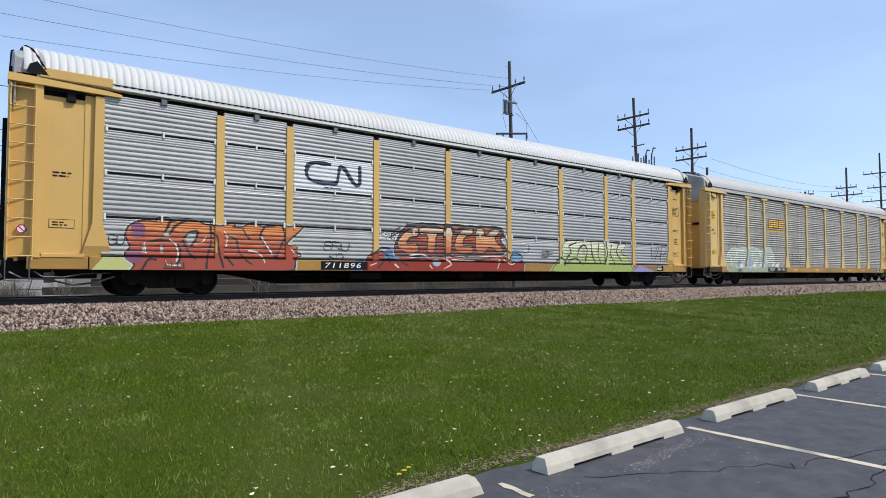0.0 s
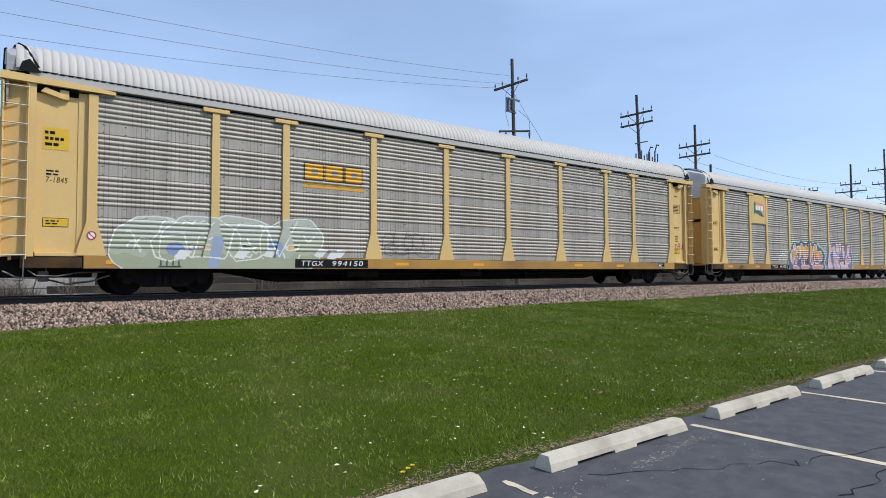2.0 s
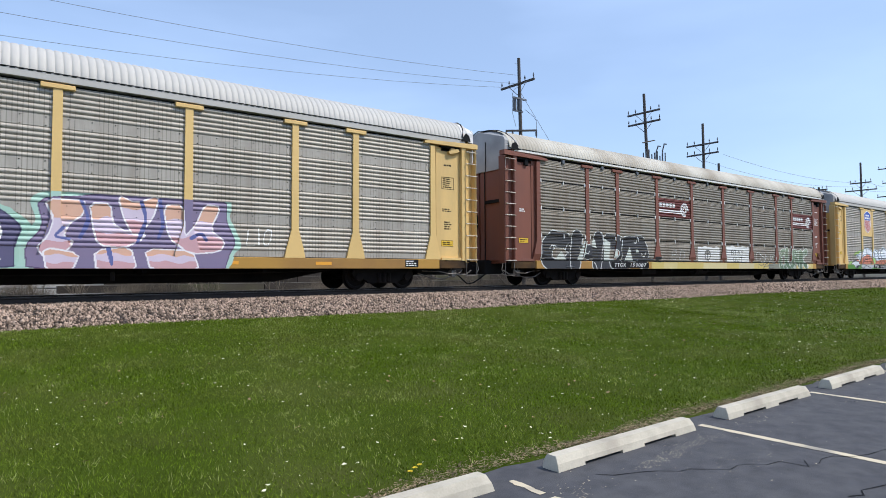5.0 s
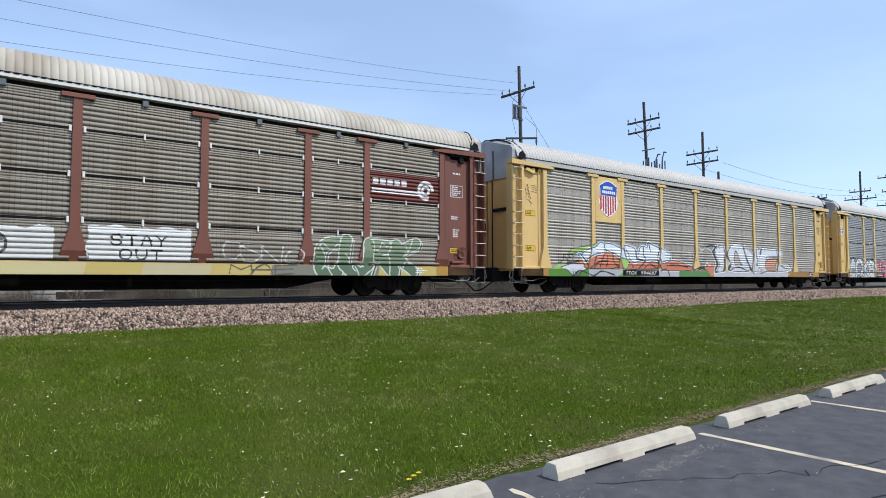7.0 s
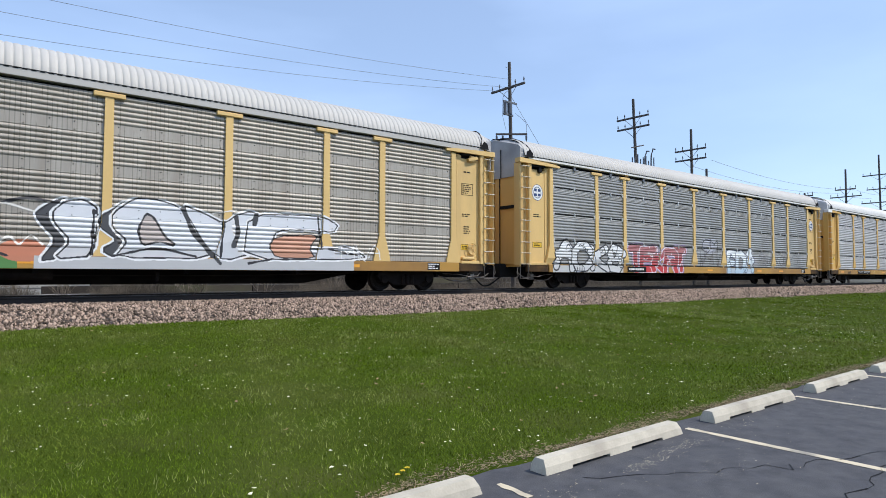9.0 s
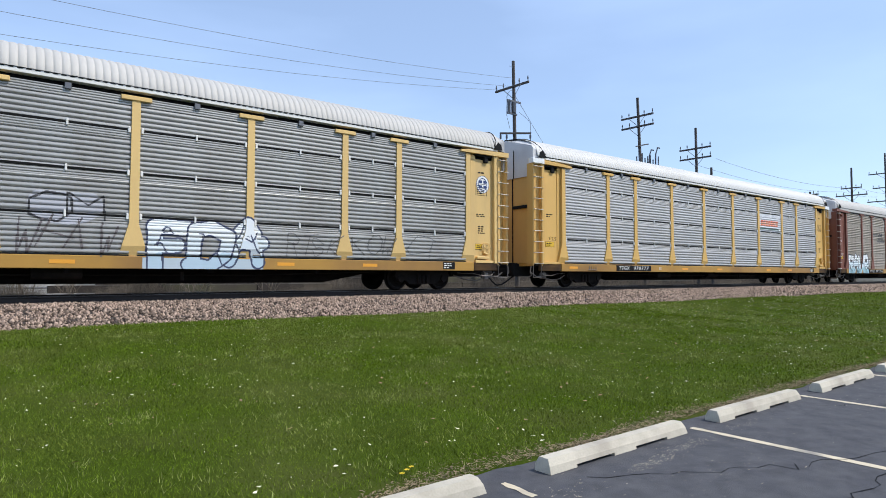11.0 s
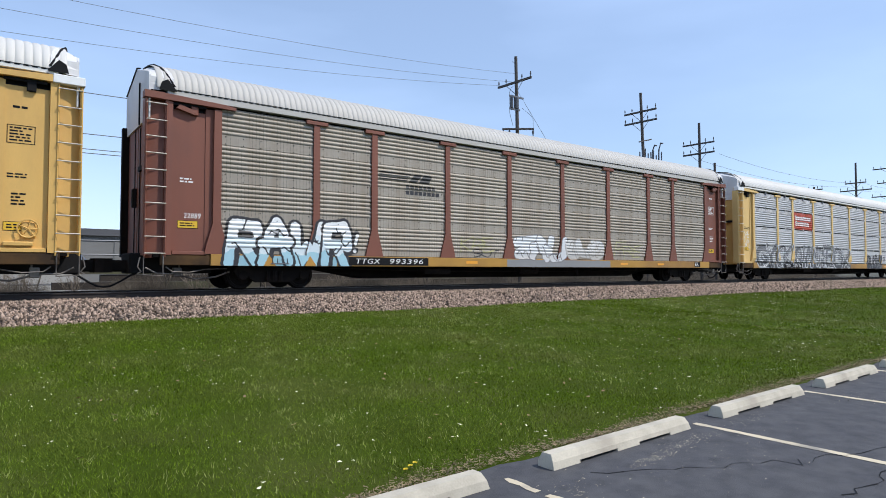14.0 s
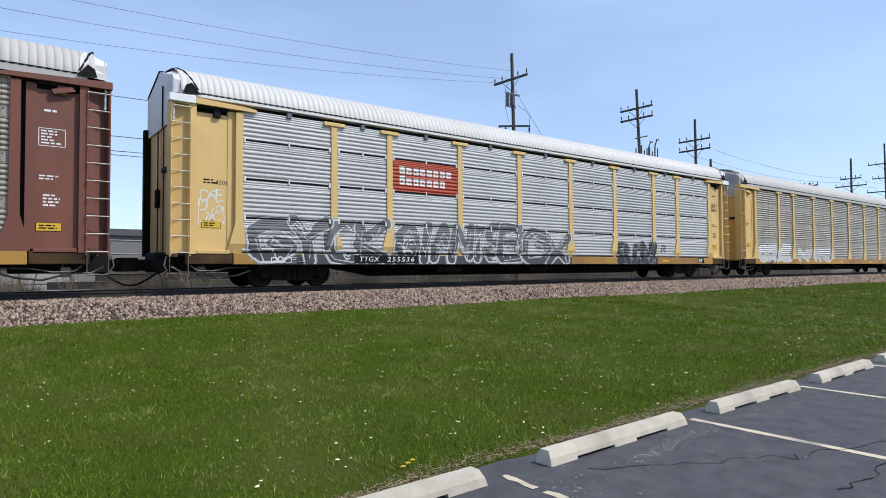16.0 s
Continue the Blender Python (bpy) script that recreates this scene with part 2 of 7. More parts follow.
def pipe(bm, pts, r, n=5):
    """One bent tube through the points."""
    pts = [Vector(p) for p in pts]
    rings = []
    for i, p in enumerate(pts):
        d = (pts[min(i + 1, len(pts) - 1)] - pts[max(i - 1, 0)]).normalized()
        u = d.cross(Vector((0, 0, 1)) if abs(d.z) < 0.9 else Vector((0, 1, 0))).normalized()
        v = d.cross(u)
        rings.append([bm.verts.new(p + (u * math.cos(2 * math.pi * k / n) + v * math.sin(2 * math.pi * k / n)) * r) for k in range(n)])
    for a, b in zip(rings, rings[1:]):
        for k in range(n):
            bm.faces.new((a[k], a[(k + 1) % n], b[(k + 1) % n], b[k]))
    bm.faces.new(rings[0][::-1]), bm.faces.new(rings[-1])
    return bm


def as_mesh(name, bm, smooth=False):
    me = bpy.data.meshes.new(name)
    bm.to_mesh(me)
    bm.free()
    if smooth:
        me.polygons.foreach_set("use_smooth", [True] * len(me.polygons))
    return me


def raw_mesh(name, verts, faces, materials=(), index=None):
    me = bpy.data.meshes.new(name)
    me.from_pydata(verts, [], faces)
    for m in materials:
        me.materials.append(m)
    if index is not None:
        me.polygons.foreach_set("material_index", index)
    me.update()
    return me


def tri_soup(name, verts, per=3):
    """A mesh of separate faces of `per` corners each, from an array of corners."""
    n = len(verts)
    me = bpy.data.meshes.new(name)
    me.vertices.add(n), me.loops.add(n), me.polygons.add(n // per)
    me.vertices.foreach_set("co", np.asarray(verts, np.float32).ravel())
    me.loops.foreach_set("vertex_index", np.arange(n, dtype=np.int32))
    me.polygons.foreach_set("loop_start", np.arange(0, n, per, dtype=np.int32))
    me.update()
    return me


def part(name, data, material, parent=None, label="", smooth=False, at=None):
    """Links a bmesh (or a shared mesh) as one object with that material, under its thing."""
    me = data if isinstance(data, bpy.types.Mesh) else as_mesh(name, data, smooth)
    if not me.materials:
        me.materials.append(material)
    ob = new(name, me)
    if me.materials[0] is not material and material is not None:
        ob.material_slots[0].link = "OBJECT"
        ob.material_slots[0].material = material
    if parent:
        ob.parent = parent
    if at is not None:
        ob.matrix_basis = at
    if label:
        ob["label"] = label
    return ob


def empty(name, m, label, category, group="", kind=""):
    ob = new(name)
    ob.empty_display_size = 0.2
    ob.matrix_basis = m
    return tagged(ob, label, category, group, kind)


B = bmesh.new

# ---- the ground, lot, lawn and track bed ----
RAIL_Z, SIDE_Y, TRACK_Y = 1.085, 16.06, 17.6
PSI = 0.018  # the lot runs at a slight angle to the track


def lawn_z(x, y):
    k = np.clip((y - 4.0) / 10.0, 0, 1)
    return 0.02 + 0.53 * (0.25 * k + 0.75 * k * k * (1.6 - 0.6 * k)) + 0.015 * np.sin(x * 0.5) * k


def build_ground():
    xs = [-900, -200, -60] + [-30 + 3 * i for i in range(48)] + [140, 200, 300, 500, 900, 1600]
    ys = [-900, -150, -30, 2.0, 3.5, 3.95, 4.3] + [5 + i for i in range(9)] + [14.0, 14.3, 15.2, 16.2, 19.4, 21.2, 23.5, 28, 40, 80, 200, 900, 2500]
    def z(x, y):
        if y < 3.9:
            return -0.02
        if y <= 14.01:
            return float(lawn_z(x, y))
        return float(np.interp(y, [14.3, 15.2, 16.2, 19.4, 21.2, 23.5, 28, 40, 2500], [0.5, 0.55, 0.6, 0.6, 0.5, 0.35, 0.3, 0.3, 0.3]))
    vs = [(x, y + (PSI * x if 2 < y < 4.5 else 0), z(x, y)) for y in ys for x in xs]
    n = len(xs)
    fs, ix = [], []
    for j in range(len(ys) - 1):
        for i in range(n - 1):
            fs.append((j * n + i, j * n + i + 1, (j + 1) * n + i + 1, (j + 1) * n + i))
            ix.append(0 if ys[j] < 14.0 else 1)
    ob = new("ground", raw_mesh("ground", vs, fs, (SOIL, DIRT), ix))
    tagged(ob, "green lawn soil and bare dirt beyond the tracks", "ground", kind="structure")


def lot_point(l, w, z=0.0):
    c, s = math.cos(PSI), math.sin(PSI)
    return (l * c - w * s, l * s + w * c, z)


LOT = Matrix.Rotation(PSI, 4, "Z")
ED = 3.78 - 0.02


def build_lot():
    rng = np.random.default_rng(3)
    xs = np.arange(-8, 60, 0.25)
    edge = ED + 0.05 * np.sin(xs * 2.1) * rng.random(len(xs)) + 0.03 * rng.standard_normal(len(xs)).clip(-1.5, 1.5)
    vs, fs = [], []
    xs = np.concatenate(([-200], xs, [300]))
    edge = np.concatenate(([ED], edge, [ED]))
    for x, e in zip(xs, edge):
        vs += [(x, -120, 0), (x, 0, 0), (x, e - 0.15, 0.0), (x, e, -0.015)]
    for i in range(len(xs) - 1):
        for k in range(3):
            fs.append((4 * i + k, 4 * i + 4 + k, 4 * i + 5 + k, 4 * i + 1 + k))
    lot = new("parking_lot", raw_mesh("parking_lot", vs, fs, (ASPHALT,)))
    lot.matrix_basis = LOT
    tagged(lot, "dark grey worn asphalt parking lot with cracks", "parking lot", kind="structure")
    # cracks, as thin raised seams of dark filler
    seams = B()
    for x0, y0, x1, y1 in ((3.9, 3.05, 5.6, 2.2), (5.6, 2.2, 7.6, 1.5), (8.3, 3.0, 9.3, 2.3), (9.3, 2.3, 9.0, 1.2), (4.6, 1.6, 6.2, 1.7), (10.5, 2.9, 12.5, 1.9)):
        k = 14
        pts = [(x0 + (x1 - x0) * i / k + 0.02 * rng.standard_normal(), y0 + (y1 - y0) * i / k + 0.035 * rng.standard_normal()) for i in range(k + 1)]
        for (ax, ay), (bx, by) in zip(pts, pts[1:]):
            w = 0.002 + 0.005 * rng.random()
            seams.faces.new([seams.verts.new(p) for p in ((ax - w * 0.5, ay - w, 0.004), (bx - w * 0.5, by - w, 0.004), (bx + w * 0.5, by + w, 0.004), (ax + w * 0.5, ay + w, 0.004))])
    part("crack", seams, BLACKP, lot, "thin dark cracks in the asphalt")
    # scuffs of old paint and dried marks
    vv = []
    for cx, cy, sx, sy, n in ((4.65, 3.0, 0.5, 0.08, 150), (5.35, 3.1, 0.5, 0.1, 170), (6.6, 3.15, 0.5, 0.1, 60), (3.5, 2.95, 0.3, 0.2, 60), (5.2, 2.6, 1.6, 0.5, 120), (9.5, 2.6, 1.5, 0.5, 90)):
        for i in range(n):
            x, y = cx + sx * rng.standard_normal() * 0.5, cy + sy * rng.standard_normal() * 0.5
            l, w = 0.004 + 0.022 * rng.random() ** 3, 0.0012 + 0.003 * rng.random()
            vv += [(x - l, y - w, 0.005), (x + l, y - w * rng.random(), 0.005), (x + l * rng.random(), y + w, 0.005)]
    part("paint_scuff", tri_soup("paint_scuff", vv), LINE, lot, "flaked specks of old pale paint")
    # stall lines, worn at the ends
    for k in range(-1, 12):
        x = 3.29 + 2.74 * k
        n = 60
        vs, fs = [], []
        for i in range(n + 1):
            y = 3.42 - 5.2 * i / n
            wear = 0.035 * rng.random() * (1.6 if i < 16 and k == 0 else 0.25 if i > 6 else 0.8)
            vs += [(x - 0.05 + wear * rng.random(), y, 0.004), (x + 0.05 - wear * rng.random(), y, 0.004)]
            if i and not (k == 0 and i in (5, 9)):
                fs.append((2 * i - 2, 2 * i - 1, 2 * i + 1, 2 * i))
        part("stall_line", raw_mesh("stall_line", vs, fs, (LINE,)), LINE, lot, "worn cream parking stall line")


def stop_mesh():
    """A precast wheel stop, with bevelled ends and two slots cut under its front."""
    L, slots = 2.07, ((0.16, 0.41), (0.57, 0.82))
    full = [(0.0, 0.0), (0.012, 0.062), (0.042, 0.118), (0.135, 0.118), (0.165, 0.062), (0.175, 0.0)]
    cut = [(0.15, 0.0), (0.15, 0.022), (0.0048, 0.025), (0.012, 0.062), (0.042, 0.118), (0.135, 0.118), (0.165, 0.062), (0.175, 0.0)]
    bm = B()
    xs = [0.0] + [v * L for s in slots for v in s] + [L]
    for i in range(5):
        a, b = xs[i], xs[i + 1]
        if i % 2:
            prism(bm, cut, "x", a, b)
        else:
            prism(bm, full, "x", a, b)
    rng = random.Random(5)
    for v in bm.verts:
        if v.co.z > 0.1:
            if v.co.x < 0.01:
                v.co.x += 0.012
            if v.co.x > L - 0.01:
                v.co.x -= 0.05
        elif v.co.z > 0.05 and v.co.x > L - 0.01:
            v.co.x -= 0.02
    bmesh.ops.remove_doubles(bm, verts=bm.verts[:], dist=0.002)
    return as_mesh("wheel_stop", bm)


def build_stops():
    me = stop_mesh()
    for k in range(-1, 12):
        ob = part("wheel_stop", me, CONCRETE, at=LOT @ pose(3.72 + 2.74 * k, 3.31 + (0.02 if k % 2 else 0), 0.002, 0, 0, (0.4, -0.3, 0.1)[k % 3]))
        tagged(ob, "weathered cream precast concrete wheel stop on asphalt", "wheel stop", "wheel stops along the lawn edge")


def build_grass():
    rng = np.random.default_rng(11)
    def blades(x0, x1, y0, y1, dens, hmin, hmax, w):
        n = int((x1 - x0) * (y1 - y0) * dens)
        x, y = rng.uniform(x0, x1, n), rng.uniform(y0, y1, n)
        keep = y > ED + 0.10 + PSI * x + 0.12 * rng.random(n)
        x, y = x[keep], y[keep]
        n = len(x)
        z = np.array(lawn_z(x, y)) - 0.01
        patch = 0.85 + 0.18 * np.sin(x * 1.7 + 2 * np.sin(y * 1.1)) * np.sin(y * 2.1 + x * 0.6)
        h = rng.uniform(hmin, hmax, n) * patch
        a, lean = rng.uniform(0, 6.283, n), rng.uniform(0.2, 1.5, n) * h
        b = a + rng.uniform(0.8, 2.3, n)
        ww = w * rng.uniform(0.6, 1.3, n)
        p0 = np.c_[x - np.cos(a) * ww, y - np.sin(a) * ww, z]
        p1 = np.c_[x + np.cos(a) * ww, y + np.sin(a) * ww, z]
        p2 = np.c_[x + np.cos(b) * lean, y + np.sin(b) * lean, z + h]
        return np.stack((p0, p1, p2), 1).reshape(-1, 3)
    def edge_y(x):
        return ED + PSI * x
    out = [blades(-1.5, 7, 3.7, 9, 4200, 0.02, 0.052, 0.0035), blades(-1.5, 9, 9, 14.15, 2300, 0.022, 0.055, 0.005), blades(7, 16, 3.8, 9, 1900, 0.022, 0.052, 0.006),
           blades(9, 18, 9, 14.15, 1000, 0.025, 0.058, 0.007), blades(16, 34, 4, 14.15, 300, 0.03, 0.065, 0.012), blades(34, 80, 4, 14.15, 60, 0.05, 0.09, 0.025)]
    ob = part("grass", tri_soup("grass", np.concatenate(out)), GRASS)
    tagged(ob, "short green mown spring lawn with paler tufts", "grass", kind="stuff")
    # dry thatch along the asphalt's edge
    n = 22000
    x = rng.uniform(-1, 24, n)
    y = ED + PSI * x - 0.06 + np.abs(rng.normal(0, 0.13, n)) * (1 + 0.6 * np.sin(x * 2.3))
    z = 0.005 + 0.02 * rng.random(n)
    a, l = rng.uniform(0, 6.283, n), rng.uniform(0.015, 0.05, n)
    p0 = np.c_[x, y, z]
    p1 = p0 + np.c_[np.cos(a + 0.1) * l, np.sin(a + 0.1) * l, 0.012 * rng.random(n)]
    p2 = p0 + np.c_[np.cos(a - 0.1) * l, np.sin(a - 0.1) * l, 0.012 * rng.random(n)]
    tagged(part("dry_thatch", tri_soup("dry_thatch", np.stack((p0, p1, p2), 1).reshape(-1, 3)), STRAW), "dry straw-coloured thatch along the asphalt edge", "dead grass", kind="stuff")
    # paler blades among the green, in loose tufts
    n = 15000
    cx, cy = rng.uniform(-1, 22, 900), rng.uniform(4.0, 14, 900)
    k = rng.integers(0, 900, n)
    spread = rng.uniform(0.05, 0.35, 900)[k]
    x, y = cx[k] + rng.normal(0, 1, n) * spread, np.clip(cy[k] + rng.normal(0, 1, n) * spread, 3.95, 14.1)
    y = np.maximum(y, ED + 0.12 + PSI * x)
    z = np.array(lawn_z(x, y))
    h, a, w = rng.uniform(0.03, 0.06, n), rng.uniform(0, 6.283, n), 0.0024 * (1 + x / 12).clip(1)
    l = h * rng.uniform(0.2, 1.1, n)
    p0, p1 = np.c_[x - w, y, z], np.c_[x + w, y, z]
    p2 = np.c_[x + np.cos(a) * l, y + np.sin(a) * l, z + h]
    tagged(part("pale_grass", tri_soup("pale_grass", np.stack((p0, p1, p2), 1).reshape(-1, 3)), PALE), "paler dry blades in tufts among the lawn", "grass", kind="stuff")
    # a few dead leaves
    n = 160
    x, y = rng.uniform(-0.5, 20, n), rng.uniform(4.2, 13.5, n)
    z, s, a = np.array(lawn_z(x, y)) + 0.045, rng.uniform(0.015, 0.04, n), rng.uniform(0, 6.283, n)
    q = [np.c_[x + np.cos(a + t * 1.571) * s * (1, 0.5)[t % 2], y + np.sin(a + t * 1.571) * s * (1, 0.5)[t % 2], z + rng.uniform(-0.012, 0.015, n)] for t in range(4)]
    tagged(part("dead_leaves", tri_soup("dead_leaves", np.stack(q, 1).reshape(-1, 3), 4), LEAF), "curled brown dead leaves on the lawn", "leaves", kind="stuff")
    # pale petals and bits of litter strewn over the lawn
    n = 3400
    x, y = rng.uniform(-1, 34, n), rng.uniform(3.95, 13.8, n)
    y = np.maximum(y, ED + 0.15 + PSI * x)
    z = np.array(lawn_z(x, y)) + rng.uniform(0.03, 0.06, n)
    s = (0.005 + 0.018 * rng.random(n) ** 2.5) * (1 + x / 20)
    a = rng.uniform(0, 6.283, n)
    q = []
    for k in range(4):
        aa = a + k * 1.571
        r = s * (1.0 if k % 2 else 0.45)
        q.append(np.c_[x + np.cos(aa) * r, y + np.sin(aa) * r, z + rng.uniform(-0.006, 0.006, n)])
    tagged(part("fallen_petals", tri_soup("fallen_petals", np.stack(q, 1).reshape(-1, 3), 4), PETAL), "pale fallen petals strewn over the lawn", "petals", kind="stuff")


def build_dandelions():
    rng = random.Random(4)
    for x, y in ((2.60, 3.93), (2.68, 3.98), (2.75, 4.02)):
        top = empty("dandelion", pose(x, y, 0.02), "small yellow dandelion in bloom at the lawn edge", "flower", "dandelions by the wheel stop")
        part("stem", rod(B(), (0, 0, 0), (0.005, 0, 0.06), 0.002, 5), GRASS, top)
        bm = B()
        for i in range(26):
            a, r = i * 2.4, 0.022 * math.sqrt((i + 1) / 26)
            c = Vector((0.005 + math.cos(a) * r, math.sin(a) * r, 0.066 - r * 0.2))
            w = 0.004
            bm.faces.new([bm.verts.new(p) for p in (Vector((0.005, 0, 0.058)), c + Vector((-math.sin(a) * w, math.cos(a) * w, 0)), c + Vector((math.cos(a) * 0.004, math.sin(a) * 0.004, 0.003)), c + Vector((math.sin(a) * w, -math.cos(a) * w, 0)))])
        part("flower_head", bm, DANDELION, top, "yellow flower head")


def build_track():
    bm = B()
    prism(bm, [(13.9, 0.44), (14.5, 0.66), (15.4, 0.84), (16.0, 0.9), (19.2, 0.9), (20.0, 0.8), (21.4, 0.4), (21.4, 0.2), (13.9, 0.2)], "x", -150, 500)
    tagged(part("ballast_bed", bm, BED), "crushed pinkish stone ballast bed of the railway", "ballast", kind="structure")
    rng = np.random.default_rng(21)
    def stones(x0, x1, dens, smin, smax):
        n = int((x1 - x0) * 2.6 * dens)
        x, y = rng.uniform(x0, x1, n), rng.uniform(13.85, 16.75, n)
        y = np.where(y < 14.1, y + 0.15 * rng.random(n), y)
        z = np.interp(y, [13.9, 14.5, 15.4, 16.0, 19], [0.5, 0.66, 0.84, 0.9, 0.9]) + rng.uniform(-0.01, 0.025, n)
        s = rng.uniform(smin, smax, n)
        ax = np.array([[1, 0, 0], [0, 1, 0], [-1, 0, 0], [0, -1, 0], [0, 0, 1.0], [0, 0, -1]])
        pts = ax[None] * (s[:, None, None] * rng.uniform(0.55, 1.25, (n, 6, 1))) + rng.uniform(-0.3, 0.3, (n, 6, 3)) * s[:, None, None]
        t = rng.uniform(0, 6.283, n)
        c, sn = np.cos(t)[:, None], np.sin(t)[:, None]
        pts = np.stack((pts[..., 0] * c - pts[..., 1] * sn, pts[..., 0] * sn + pts[..., 1] * c, pts[..., 2]), -1) + np.c_[x, y, z][:, None]
        return pts.reshape(-1, 3), n
    allp, cnt = [], 0
    for a in ((-3, 14, 420, 0.026, 0.052), (14, 32, 260, 0.032, 0.06), (32, 70, 110, 0.045, 0.08)):
        p, n = stones(*a)
        allp.append(p)
        cnt += n
    tri = np.array([[0, 1, 4], [1, 2, 4], [2, 3, 4], [3, 0, 4], [1, 0, 5], [2, 1, 5], [3, 2, 5], [0, 3, 5]], np.int32)
    idx = (tri[None] + 6 * np.arange(cnt, dtype=np.int32)[:, None, None]).reshape(-1, 3)
    v = np.concatenate(allp)
    me = bpy.data.meshes.new("ballast_stones")
    me.vertices.add(len(v)), me.loops.add(idx.size), me.polygons.add(len(idx))
    me.vertices.foreach_set("co", v.astype(np.float32).ravel())
    me.loops.foreach_set("vertex_index", idx.ravel())
    me.polygons.foreach_set("loop_start", np.arange(0, idx.size, 3, dtype=np.int32))
    me.update()
    tagged(part("ballast_stones", me, STONE), "loose pinkish grey crushed ballast stones", "stones", kind="stuff")
    # rails and ties
    sec = [(-0.07, 0), (0.07, 0), (0.07, 0.015), (0.012, 0.03), (0.01, 0.12), (0.036, 0.135), (0.036, 0.165), (-0.036, 0.165), (-0.036, 0.135), (-0.01, 0.12), (-0.012, 0.03), (-0.07, 0.015)]
    for y in (TRACK_Y - 0.755, TRACK_Y + 0.755):
        r = part("rail", prism(B(), [(y + u, RAIL_Z - 0.17 + v) for u, v in sec], "x", -120, 450), RAIL)
        tagged(r, "dark rusty steel running rail on wooden ties", "rail", "rails of the track", kind="structure")
        part("rail_head", box(B(), -120, 450, y - 0.03, y + 0.03, RAIL_Z - 0.005, RAIL_Z - 0.001), RAILTOP, r, "polished running surface")
    tie = as_mesh("tie", box(B(), -0.115, 0.115, -1.3, 1.3, -0.18, 0, 0.012))
    plate = as_mesh("tie_plate", box(B(), -0.09, 0.09, -0.17, 0.17, 0, 0.012))
    for i in range(120):
        x = -8 + 0.52 * i
        ob = tagged(part("tie", tie, TIE, at=pose(x, TRACK_Y, RAIL_Z - 0.182, 0, 0, (i * 37 % 7 - 3) * 0.3)), "weathered dark wooden railway tie under the rails", "railway tie", "ties of the track")
        part("tie_plate", plate, RAIL, ob, at=pose(0, -0.755, 0.0))


build_ground()
build_lot()
build_stops()
build_grass()
build_dandelions()
build_track()


# ---- behind the track ----
def insulator(bm, x, y, z, s=1.0):
    rod(bm, (x, y, z), (x, y, z + 0.1 * s), 0.02 * s, 6)
    rod(bm, (x, y, z + 0.1 * s), (x, y, z + 0.17 * s), 0.035 * s, 8, 0.05 * s)
    rod(bm, (x, y, z + 0.17 * s), (x, y, z + 0.3 * s), 0.045 * s, 8, 0.02 * s)


def utility_pole(x, y, top, lean, arms):
    """arms: (height, half length, turn in degrees)"""
    p = empty("utility_pole", pose(x, y, 0.25), "tall weathered wooden utility pole with crossarms", "utility pole", "utility poles along the track")
    h = top - 0.25
    tip = (lean[0], lean[1], h)
    part("pole", rod(B(), (0, 0, -0.1), tip, 0.14, 10, 0.09), POLEWOOD, p)
    def on(z):
        return Vector((lean[0] * z / h, lean[1] * z / h, z))
    for z, half, turn in arms:
        z -= 0.25
        c = on(z)
        bm = B()
        box(bm, -0.05, 0.05, -half, half, -0.06, 0.06, 0.008)
        arm = part("crossarm", bm, POLEWOOD, p, at=pose(c.x - 0.16, c.y, c.z, 0, 0, turn))
        for k, s in enumerate((-0.95, -0.45, 0.5, 0.95)):
            bm = B()
            insulator(bm, 0, half * s, 0.06)
            part("insulator", bm, PORCELAIN, arm)
        for s in (-1, 1):
            part("brace", rod(B(), (0.0, s * half * 0.5, -0.04), (0.1, 0, -0.65), 0.018, 4), STEELGREY, arm)
    return p, on


